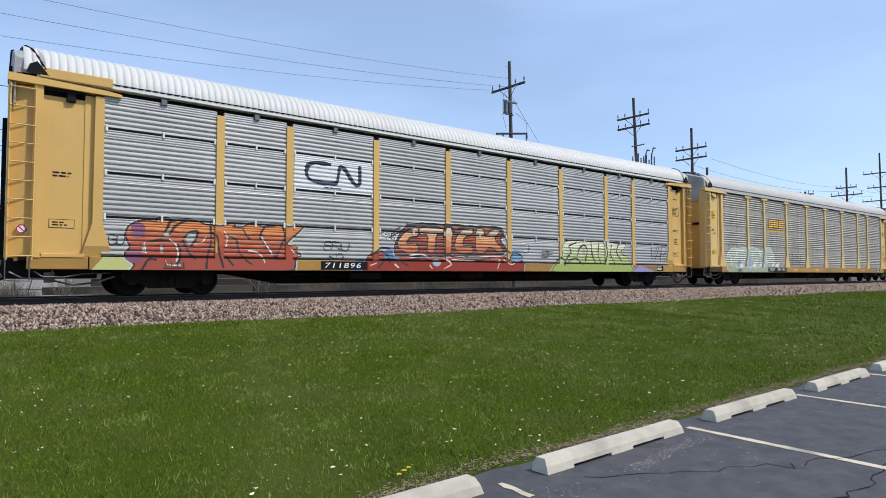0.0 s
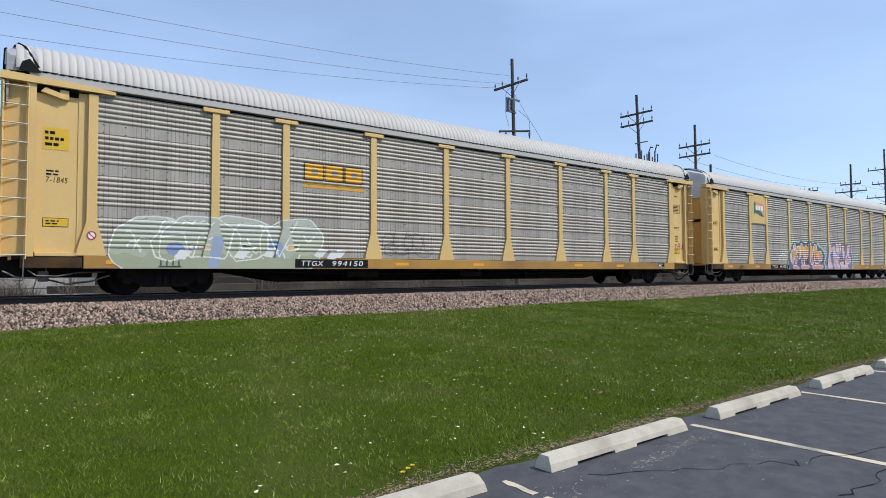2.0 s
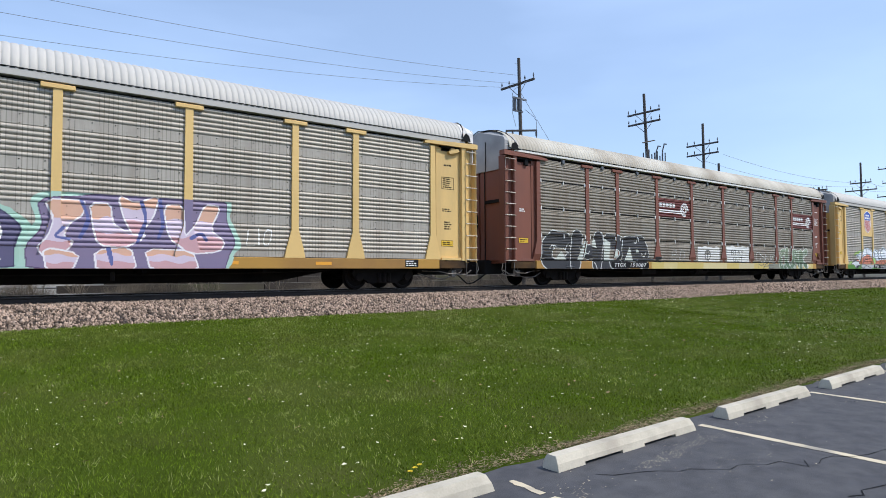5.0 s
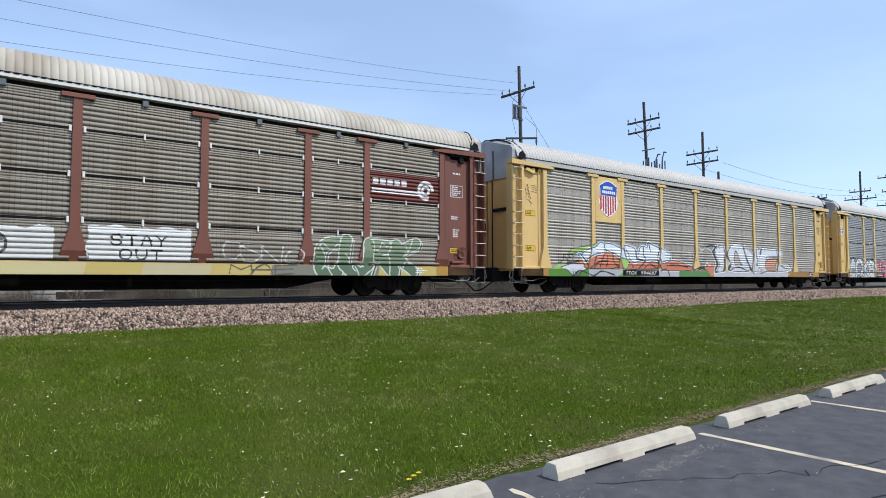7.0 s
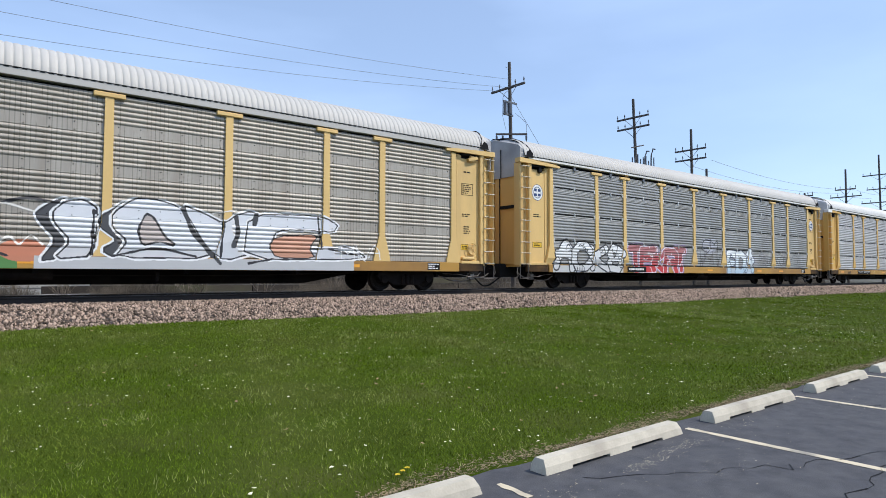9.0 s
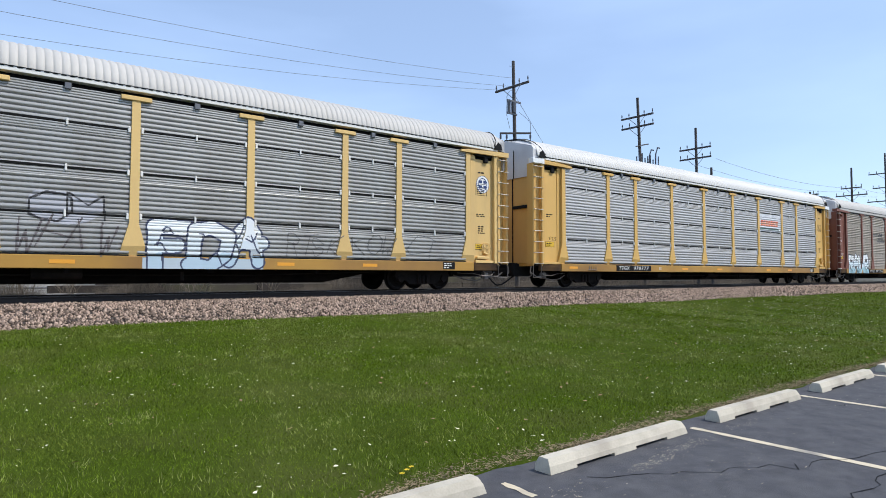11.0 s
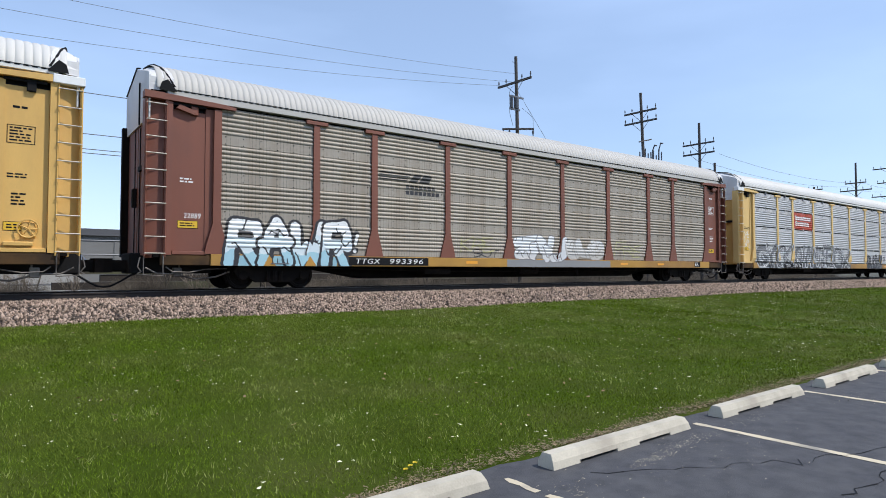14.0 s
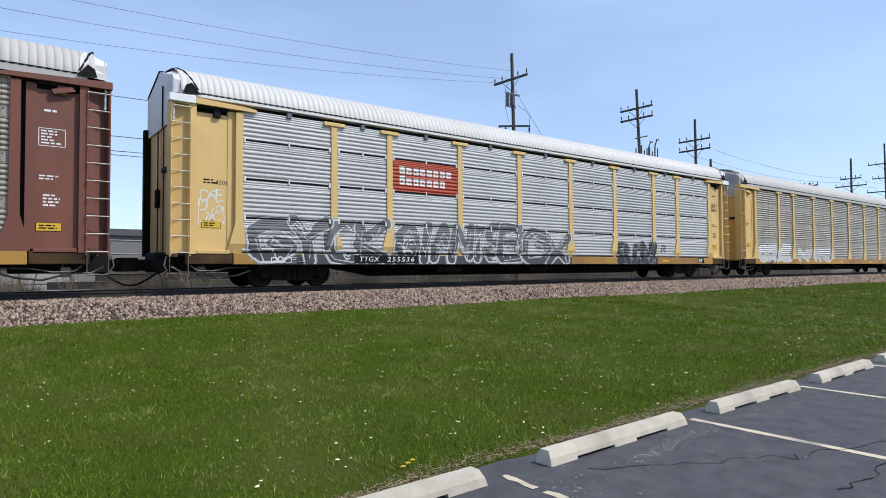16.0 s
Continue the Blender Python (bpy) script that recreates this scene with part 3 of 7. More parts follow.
def build_poles():
    p1, on = utility_pole(24.45, 25, 13.94, (-0.3, 0.0), [(12.4, 1.3, 3)])
    c = on(9.45)
    arm = part("short_arm", box(B(), -0.9, 0.9, -0.05, 0.05, -0.05, 0.05, 0.006), POLEWOOD, p1, at=pose(c.x - 0.1, c.y - 0.17, c.z, 0, 0, -38))
    for s in (-0.85, 0.85, -0.5):
        bm = B()
        rod(bm, (s, 0, 0.05), (s, 0, -0.42), 0.03, 6)
        rod(bm, (s, 0, -0.1), (s, 0, -0.3), 0.06, 7)
        part("cutout", bm, PORCELAIN, arm)
    c = on(10.9)
    rack = part("transformer_rack", box(B(), -0.75, 0.0, -0.06, 0.02, -0.05, 0.05, 0.005), STEELGREY, p1, at=pose(c.x, c.y - 0.2, c.z - 0.38))
    part("upper_bracket", box(B(), -0.75, 0.3, -0.06, 0.02, -0.05, 0.05, 0.005), STEELGREY, p1, at=pose(c.x, c.y - 0.2, c.z + 0.35))
    for dx in (-0.62, -0.25):
        bm = B()
        rod(bm, (dx, 0, -0.33), (dx, 0, 0.3), 0.1 if dx < -0.5 else 0.15, 12)
        rod(bm, (dx, 0, 0.3), (dx, 0, 0.42), 0.035, 6)
        part("transformer", bm, PORCELAIN, p1, "small grey can transformer", at=pose(c.x, c.y - 0.22, c.z))
    bm = B()
    pipe(bm, [on(12.0) + Vector((-0.25, -0.9, 0.1)), on(11.6) + Vector((-0.9, -0.5, 0)), on(11.2) + Vector((-0.85, -0.3, 0.2)), on(10.4) + Vector((-0.8, -0.2, 0)), on(9.6) + Vector((-0.55, -0.2, 0))], 0.012)
    pipe(bm, [on(10.7) + Vector((0.2, -0.2, 0)), on(10.35) + Vector((0.8, -0.3, 0)), on(10.2) + Vector((1.1, -0.2, 0)), on(9.4) + Vector((1.1, -0.2, 0))], 0.012)
    pipe(bm, [on(13.3) + Vector((0, 0, 0)), on(13.25) + Vector((-0.5, -0.2, 0))], 0.01)
    tagged(part("drop_wire", bm, WIRE, p1), kind="stuff")
    part("guy_wire", rod(B(), on(11.8), (6.2, 0.2, 5.2), 0.012, 5), WIRE, p1)
    p2, on = utility_pole(36.85, 25, 13.95, (-0.75, 0.0), [(12.6, 1.25, 3), (11.9, 1.25, 3)])
    c = on(10.35)
    part("short_arm", box(B(), -0.55, 0.65, -0.04, 0.04, -0.04, 0.04, 0.005), POLEWOOD, p2, at=pose(c.x, c.y - 0.16, c.z, 0, -14, -10))
    c = on(9.15)
    part("platform", box(B(), -0.4, 2.1, -0.25, 0.25, -0.05, 0.05, 0.006), STEELGREY, p2, at=pose(c.x - 0.2, c.y - 0.2, c.z - 0.2))
    bm = B()
    for i in range(9):
        rod(bm, (c.x - 0.7 + 0.32 * i, c.y - 0.2, c.z - 0.1), (c.x - 0.7 + 0.32 * i, c.y - 0.2, c.z + 0.35 + 0.15 * (i % 3)), 0.045, 5)
    for dx, dz in ((0.75, 1.0), (1.5, 1.25)):
        pipe(bm, [(c.x + dx, c.y - 0.2, c.z), (c.x + dx + 0.05, c.y - 0.2, c.z + dz * 0.6), (c.x + dx + 0.2, c.y - 0.25, c.z + dz), (c.x + dx + 0.45, c.y - 0.25, c.z + dz)], 0.055)
    part("switch_gear", bm, PORCELAIN, p2, "cluster of switch gear and bushings")
    p3, on = utility_pole(43.7, 25, 12.94, (-0.15, 0.0), [(11.3, 1.25, 3), (10.55, 1.25, 3)])
    utility_pole(45.75, 25, 10.1, (0, 0), [])
    utility_pole(74.6, 25, 13.2, (0.0, 0.0), [(11.0, 1.0, 0), (10.2, 1.5, 0)])
    utility_pole(85.4, 25, 16.1, (-0.3, 0.0), [(12.0, 1.3, 0), (10.4, 1.9, 0), (9.4, 1.6, 0), (13.7, 1.7, 0)])
    utility_pole(64.0, 25, 9.7, (0, 0), [(9.4, 0.8, 0)])
    # the wires, one span each, hanging between poles
    def span(a, b, sag, r=0.0085):
        a, b = Vector(a), Vector(b)
        pts = [a.lerp(b, i / 24) - Vector((0, 0, sag * 4 * (i / 24) * (1 - i / 24))) for i in range(25)]
        ob = tagged(part("overhead_wire", pipe(B(), pts, r), WIRE), "thin dark overhead wire hung between poles", "wire", "overhead wires")
        return ob
    utility_pole(-38.0, 25, 13.6, (0, 0), [(12.3, 1.3, 0)])
    span((24.2, 25, 12.95), (-38, 25, 13.1), 1.9)
    span((24.2, 25.3, 12.55), (-38, 25.3, 12.3), 2.0)
    span((24.2, 26.2, 12.55), (-38, 26.2, 11.0), 2.0)
    for z0, y in ((10.9, 24.2), (10.7, 25.9)):
        span((74.6, y, z0), (45, y, z0 - 0.3), 0.6, 0.012)
        span((74.6, y, z0), (85.4, y, z0 + 0.3), 0.2, 0.012)
    span((74.6, 25, 9.6), (85.4, 25, 9.6), 0.2, 0.012)
    for z in (8.4, 6.9, 6.2):
        span((-38, 25.2, z), (24.4, 25.2, z + 0.2), 0.5, 0.016)
    span((-38, 25.4, 6.35), (24.4, 25.4, 6.6), 0.5, 0.016)


def build_background():
    b = empty("industrial_building", pose(0, 46, 0.3), "low grey industrial building with rooftop units", "building")
    part("wall", box(B(), -18, 46, 0, 14, 0, 3.65), BLDG, b, "grey ribbed metal wall")
    part("roof", box(B(), -18.2, 46.2, -0.25, 14.2, 3.65, 4.1), ROOFD, b, "dark roof edge")
    for x in range(-17, 46, 3):
        part("wall_rib", box(B(), x - 0.08, x + 0.08, -0.06, 0, 0, 3.65), BLDG, b)
    for x0 in (1.9, 2.9):
        u = part("roof_unit", box(B(), x0, x0 + 0.75, 2, 3.0, 4.1, 4.85, 0.04), STEELGREY, b, "boxy grey rooftop air unit")
        for i in range(5):
            part("louvre", box(B(), x0 + 0.08, x0 + 0.67, 1.94, 1.995, 4.2 + 0.12 * i, 4.26 + 0.12 * i), ROOFD, u)
    for i, x0 in enumerate((-14, -8, 12, 20, 30)):
        w = part("window", box(B(), x0, x0 + 2.2, -0.05, 0, 1.5, 2.9), ROOFD, b, "dark window")
        part("window_frame", box(B(), x0 - 0.08, x0 + 2.28, -0.04, -0.001, 1.4, 1.5), BLDGW, w)
    w = empty("pale_shed", pose(-9, 33, 0.3), "long pale white shed behind the railway", "shed")
    part("wall", box(B(), 0, 12.6, 0, 6, 0, 1.65), BLDGW, w)
    part("roof", prism(B(), [(-0.3, 1.65), (6.3, 1.65), (6.3, 1.8), (3, 2.3), (-0.3, 1.8)], "x", -0.3, 12.8), STEELGREY, w)
    g = empty("guard_rail", pose(0, 29.5, 0.3), "grey steel pipe guard rail behind the track", "railing")
    for z in (0.75, 1.35, 2.0, 2.6):
        part("rail_pipe", rod(B(), (-12, 0, z), (40, 0, z), 0.035, 6), STEELGREY, g)
    for i in range(18):
        part("post", rod(B(), (-12 + 3 * i, 0, 0), (-12 + 3 * i, 0, 2.65), 0.045, 6), STEELGREY, g)
    # a low retaining wall of grey timbers, with dead brush and bare shrubs before it
    t = empty("timber_wall", pose(0, 27, 0.28), "low weathered grey timber retaining wall", "retaining wall")
    rng = random.Random(8)
    for r in range(5):
        for i in range(18):
            x = 2 + i * 4 + (1.6 if r % 2 else 0)
            part("timber", box(B(), x, x + 3.97, rng.uniform(-0.03, 0.03), 0.3, 0.3 * r, 0.3 * r + 0.285), TIE if rng.random() < 0.85 else DIRT, t)
    r2 = np.random.default_rng(5)
    n = 110000
    x, y = r2.uniform(-8, 70, n), r2.uniform(21.3, 26.8, n)
    z = np.interp(y, [21.2, 23.5, 28], [0.45, 0.33, 0.28])
    h = r2.uniform(0.2, 1.3, n) * (0.6 + 0.4 * np.sin(x * 1.3 + 2 * np.sin(x * 0.37)))
    a, wd, ln = r2.uniform(0, 6.283, n), r2.uniform(0.004, 0.011, n), r2.uniform(0.1, 0.7, n)
    p0, p1 = np.c_[x - wd, y, z], np.c_[x + wd, y, z]
    p2 = np.c_[x + np.cos(a) * ln, y + np.sin(a) * ln, z + np.abs(h)]
    tagged(part("dead_brush", tri_soup("dead_brush", np.stack((p0, p1, p2), 1).reshape(-1, 3)), BRUSH), "grey-brown dead brush and weeds beyond the rails", "brush", kind="stuff")
    for i, (sx, sy, hh) in enumerate(((0.2, 23.5, 2.2), (1.3, 24.6, 2.9), (2.4, 23.2, 1.7), (5.2, 25.0, 3.2), (6.6, 24.0, 2.0), (9.5, 24.5, 2.6), (13, 25, 2.0), (17.5, 24.2, 2.3), (-2.5, 24, 2.6), (24, 25.5, 2.2))):
        s = empty("bare_shrub", pose(sx, sy, 0.3), "leafless grey-brown shrub beyond the track", "shrub", "bare shrubs beyond the track")
        bm = B()
        def grow(p, d, l, r, k):
            q = p + d * l
            rod(bm, p, q, r, 4, r * 0.65)
            if k:
                for _ in range(3):
                    e = (d + Vector((rng.uniform(-0.7, 0.7), rng.uniform(-0.7, 0.7), rng.uniform(-0.1, 0.5)))).normalized()
                    grow(p.lerp(q, rng.uniform(0.45, 1)), e, l * rng.uniform(0.55, 0.85), r * 0.6, k - 1)
        for _ in range(4):
            grow(Vector((rng.uniform(-0.2, 0.2), rng.uniform(-0.2, 0.2), -0.05)), Vector((rng.uniform(-0.4, 0.4), rng.uniform(-0.4, 0.4), 1)).normalized(), hh * 0.38, 0.02, 3)
        part("branch", bm, TWIG, s)


build_poles()
build_background()


# ---- the train ----
LEN, PITCH, WIDE = 27.3, 28.6, 3.08
POSTS = (1.75, 4.55, 6.48, 9.32, 12.15, 15.0, 17.83, 20.68, 22.6, 25.45)
Z0, Z1, DZ = 0.975, 4.815, 0.03
GAPS = (1.905, 2.955, 4.005)
SHARED = {}


def ribbed(z):
    """Depth of a perforated side panel at height z: bands of ribs between flat bands."""
    u = (Z1 - z) % 0.99
    if u < 0.72:
        return 0.08 - 0.038 * abs(math.sin(math.pi * u / 0.12)) ** 0.8
    return 0.066


def stacked(z):
    """Depth of a four-deck corrugated side: soft waves, with a dark gap between the decks."""
    for g in GAPS:
        if abs(z - g) < 0.016:
            return 0.14
    # a sharp groove every eight steps, with a shallow one between
    # and finer lines along the top of each deck
    i = round((z - Z0) / (DZ / 2))
    if min((t - z) % 9 for t in GAPS + (Z1,)) < 0.22:
        return 0.04 + (0.0, 0.014, 0.0, -0.002)[i % 4]
    return 0.04 + (0.0, 0.042, 0.022, 0.0, -0.006, -0.007, -0.005, -0.002)[i % 8]


def half_foot(z):
    return 0.105 if z > 1.75 else 0.105 + 0.2 * min(1, (1.75 - z) / 0.7)


def depth(kind, x, z):
    """How deep the side lies at x, z: P perforated, S corrugated, N corrugated with straight posts."""
    if z < 0.96:
        return 0.0
    for p in POSTS:
        if abs(x - p) < (0.105 if kind == "N" else half_foot(z)):
            return 0.0 if z > 1.2 or kind != "S" else 0.306 * (1.2 - z)
    if x < POSTS[0] or x > POSTS[-1]:
        return 0.12
    return (ribbed if kind == "P" else stacked)(z)


def once(key, make):
    if key not in SHARED:
        SHARED[key] = make()
    return SHARED[key]


def panel_mesh(kind, w):
    prof = stacked if kind == "S" else ribbed
    n = round((Z1 - Z0) / DZ)
    k = 2 if kind == "S" else 1
    vs, fs = [], []
    zs = [Z0 + DZ * i / k for i in range(n * k + 1)]
    if kind != "S":
        zs = [Z0 + DZ * i / 2 for i in range(n * 2 + 1)]
    for z in zs:
        y = prof(z)
        vs += [(0, y, z), (w, y, z)]
    for i in range(len(zs) - 1):
        fs.append((2 * i, 2 * i + 1, 2 * i + 3, 2 * i + 2))
    m = len(vs)
    vs += [(0, 0.2, Z0), (w, 0.2, Z0), (0, 0.2, Z1), (w, 0.2, Z1)]
    fs += [(m + 1, m, m + 2, m + 3), (m, m + 1, 1, 0), (m - 2, m - 1, m + 3, m + 2)]
    return raw_mesh("side_panel", vs, fs)


def post_mesh(kind):
    bm = B()
    if kind == "N":
        return as_mesh("side_post", box(bm, -0.1, 0.1, 0.0, 0.13, 0.957, 4.72))
    if kind == "S":
        prism(bm, [(-0.255, 1.2), (0.255, 1.2), (0.105, 1.75), (0.095, 4.72), (-0.095, 4.72), (-0.105, 1.75)], "y", 0.0, 0.13)
        v = [bm.verts.new(p) for p in ((-0.255, 0, 1.2), (0.255, 0, 1.2), (0.305, 0.075, 0.957), (-0.305, 0.075, 0.957), (-0.255, 0.13, 1.2), (0.255, 0.13, 1.2), (0.305, 0.13, 0.957), (-0.305, 0.13, 0.957))]
        for q in ((0, 3, 2, 1), (1, 2, 6, 5), (3, 0, 4, 7), (2, 3, 7, 6)):
            bm.faces.new([v[i] for i in q])
        return as_mesh("side_post", bm)
    prism(bm, [(-0.305, 0.955), (0.305, 0.955), (0.255, 1.2), (0.105, 1.75), (0.095, 4.72), (-0.095, 4.72), (-0.105, 1.75), (-0.255, 1.2)], "y", 0.0, 0.13)
    return as_mesh("side_post", bm)


def roof_mesh():
    half = [(-0.03, 5.06), (-0.02, 5.14), (0.05, 5.33), (0.18, 5.5), (0.38, 5.66), (0.68, 5.78), (1.05, 5.85), (1.54, 5.88)]
    prof = half + [(WIDE - y, z) for y, z in half[-2::-1]]
    pitch, vs, fs = 0.165, [], []
    n = int((LEN - 0.5) / pitch)
    for i in range(n):
        for f, lift in ((0.0, 0.0), (0.08, 0.013), (0.3, 0.02), (0.6, 0.02), (0.86, 0.013), (0.94, 0.0)):
            x = 0.25 + (i + f) * pitch
            for j, (y, z) in enumerate(prof):
                a = math.pi * min(1, max(0, (y + 0.03) / (WIDE + 0.06)))
                vs.append((x, y - math.cos(a) * lift, z + (0.0 if j in (0, len(prof) - 1) else math.sin(a) ** 0.5 * lift)))
    m = len(prof)
    for i in range(len(vs) // m - 1):
        for j in range(m - 1):
            fs.append((i * m + j, i * m + j + 1, (i + 1) * m + j + 1, (i + 1) * m + j))
    me = raw_mesh("roof", vs, [f[::-1] for f in fs])
    me.polygons.foreach_set("use_smooth", [True] * len(me.polygons))
    return me


def mirrored(me):
    """The same mesh seen from the other end of the car."""
    bm = B()
    bm.from_mesh(me)
    for v in bm.verts:
        v.co.x = LEN - v.co.x
    bmesh.ops.reverse_faces(bm, faces=bm.faces[:])
    return as_mesh(me.name, bm)


def end_meshes():
    """Meshes of one end: name -> (mesh, which paint)."""
    out = {}
    def keep(name, bm, paint):
        out[name] = (as_mesh(name, bm), paint)
    keep("corner_post", box(B(), 0.0, 0.06, 0.0, 0.3, 0.9, 4.76, 0.006), "paint")
    keep("ladder_back", prism(B(), [(0.05, 0.22), (0.47, 0.12), (0.47, 0.16), (0.05, 0.26)], "z", 0.92, 4.75), "paint")
    keep("ladder_post", prism(B(), [(0.46, 0.0), (0.64, 0.0), (0.64, 0.14), (0.6, 0.3), (0.46, 0.3)], "z", 0.92, 4.78), "paint")
    keep("end_door_plate", box(B(), 0.64, 1.5, 0.12, 0.16, 1.02, 4.6, 0.008), "paint")
    keep("door_return", box(B(), 1.46, 1.66, 0.1, 0.3, 1.0, 4.72), "paint")
    keep("top_plate", prism(B(), [(-0.02, 4.78), (2.2, 4.76), (2.2, 4.83), (1.9, 4.87), (0.1, 4.95), (-0.02, 4.95)], "y", -0.05, 0.22), "paint")
    keep("door_foot", box(B(), 0.66, 1.5, 0.02, 0.2, 0.9, 1.02, 0.01), "paint")
    keep("door_hinge", prism(B(), [(0.72, 4.62), (1.15, 4.5), (1.2, 4.6), (0.8, 4.72)], "y", 0.0, 0.12), "paint")
    keep("end_wall", prism(B(), [(0.2, 0.85), (0.2, 5.3), (1.54, 5.8), (WIDE - 0.2, 5.3), (WIDE - 0.2, 0.85)], "x", 0.2, 0.26), "endpaint")
    keep("end_hood", prism(B(), [(0.06, 4.3), (0.06, 5.36), (0.14, 5.46), (1.54, 5.87), (WIDE - 0.14, 5.46), (WIDE - 0.06, 5.36), (WIDE - 0.06, 4.3)], "x", 0.09, 0.13), "hood")
    b = B()
    half = [(-0.03, 5.0), (-0.02, 5.14), (0.05, 5.33), (0.18, 5.5), (0.38, 5.66), (0.68, 5.78), (1.05, 5.85), (1.54, 5.88)]
    cols = []
    for j, (y, z) in enumerate(half + [(WIDE - y, z) for y, z in half[-2::-1]]):
        f = abs(y - 1.54) / 1.57
        a = math.pi * (y + 0.03) / (WIDE + 0.06)
        dy, dz = -math.cos(a) * 0.028, math.sin(a) * 0.028
        xe = 0.27 + 0.4 * f ** 1.3 + 0.02 * math.sin(9 * y)
        near = min(max(y, 0.06), WIDE - 0.06)
        sheet = min(z, 5.46 + (1.54 - abs(near - 1.54) - 0.14) * 0.293)
        cols.append([b.verts.new((0.1, near, sheet)), b.verts.new((xe, y + dy, z + dz)), b.verts.new((xe, y, z - 0.02))])
    for p, q in zip(cols, cols[1:]):
        b.faces.new((p[0], p[1], q[1], q[0])), b.faces.new((p[1], p[2], q[2], q[1]))
    keep("hood_cap", b, "hood")
    b = B()
    for y in (1.2, 1.85):
        box(b, 0.12, 0.2, y, y + 0.045, 0.95, 4.7)
    keep("end_door_seam", b, "black")
    keep("end_door_left", box(B(), 0.14, 0.2, 0.28, 1.5, 0.95, 4.7, 0.01), "endpaint")
    keep("end_door_right", box(B(), 0.14, 0.2, 1.58, 2.8, 0.95, 4.7, 0.01), "endpaint")
    keep("door_latch", box(B(), 0.06, 0.14, 0.3, 1.15, 3.08, 3.2, 0.01), "black")
    keep("door_lock", box(B(), 0.03, 0.14, 1.62, 1.78, 2.2, 2.7, 0.015), "black")
    # near-black instead of the car's paint: the post's shaded side, put into colour
    keep("far_corner_post", box(B(), -0.02, 0.3, WIDE - 0.2, WIDE, 0.9, 4.55, 0.01), "iron")
    b = B()
    pipe(b, [(0.24, 1.54, 5.91), (0.27, 1.1, 5.88), (0.32, 0.66, 5.8), (0.42, 0.34, 5.65), (0.52, 0.1, 5.42), (0.66, -0.05, 5.12)], 0.03, 5)
    pipe(b, [(0.08, 2.94, 5.46), (0.08, 2.2, 5.69), (0.08, 1.54, 5.9), (0.1, 1.2, 5.81)], 0.022, 4)
    prism(b, [(0.3, 5.0), (0.72, 5.0), (0.5, 5.28), (0.36, 5.2)], "y", -0.065, -0.05)
    rod(b, (0.07, 1.1, 5.4), (0.07, 1.1, 4.3), 0.02, 4)
    keep("hood_edge_strap", b, "black")
    b = B()
    pipe(b, [(0.02, 0.0, 0.9), (0.02, 0.0, 0.42), (0.46, 0.0, 0.4), (0.46, 0.0, 0.9)], 0.018, 5)
    keep("sill_step", b, "steel")
    b = B()
    box(b, -0.55, 0.5, 1.36, 1.72, 0.5, 0.8, 0.04)
    prism(b, [(-0.7, 1.3), (-0.45, 1.28), (-0.4, 1.8), (-0.55, 1.82), (-0.72, 1.62)], "z", 0.48, 0.84)
    keep("coupler", b, "iron")
    keep("draft_block", box(B(), -0.12, 1.9, 0.95, 2.15, 0.45, 0.98, 0.03), "black")
    b = B()
    pts = [(0.3, 1.15, 0.55), (-0.05, 1.1, 0.42), (-0.3, 1.15, 0.25), (-0.5, 1.2, 0.14), (-0.66, 1.25, 0.12)]
    pipe(b, pts, 0.028, 6)
    keep("air_hose", b, "black")
    b = B()
    pipe(b, [(0.55, 0.12, 0.62), (0.7, 0.1, 0.5), (1.1, 0.12, 0.48), (1.5, 0.15, 0.56), (2.1, 0.3, 0.58)], 0.016, 5)
    pipe(b, [(0.1, 0.2, 0.6), (0.35, 0.18, 0.46), (0.8, 0.2, 0.44)], 0.02, 5)
    pipe(b, [(0.9, 0.3, 0.66), (0.95, 0.28, 0.4), (1.3, 0.26, 0.3), (1.8, 0.3, 0.36), (2.2, 0.4, 0.5)], 0.024, 5)
    box(b, 0.75, 0.95, 0.2, 0.4, 0.36, 0.6, 0.02)
    pipe(b, [(-0.05, 0.05, 0.85), (-0.1, 0.05, 0.62), (-0.02, 0.06, 0.5), (-0.1, 0.08, 0.45)], 0.016, 5)
    keep("uncoupling_lever", b, "steel")
    return out


def rung_mesh():
    b = B()
    pipe(b, [(0.03, 0.0, 0), (0.03, -0.07, 0), (0.49, -0.07, 0), (0.49, 0.0, 0)], 0.014, 5)
    return as_mesh("rung", b)


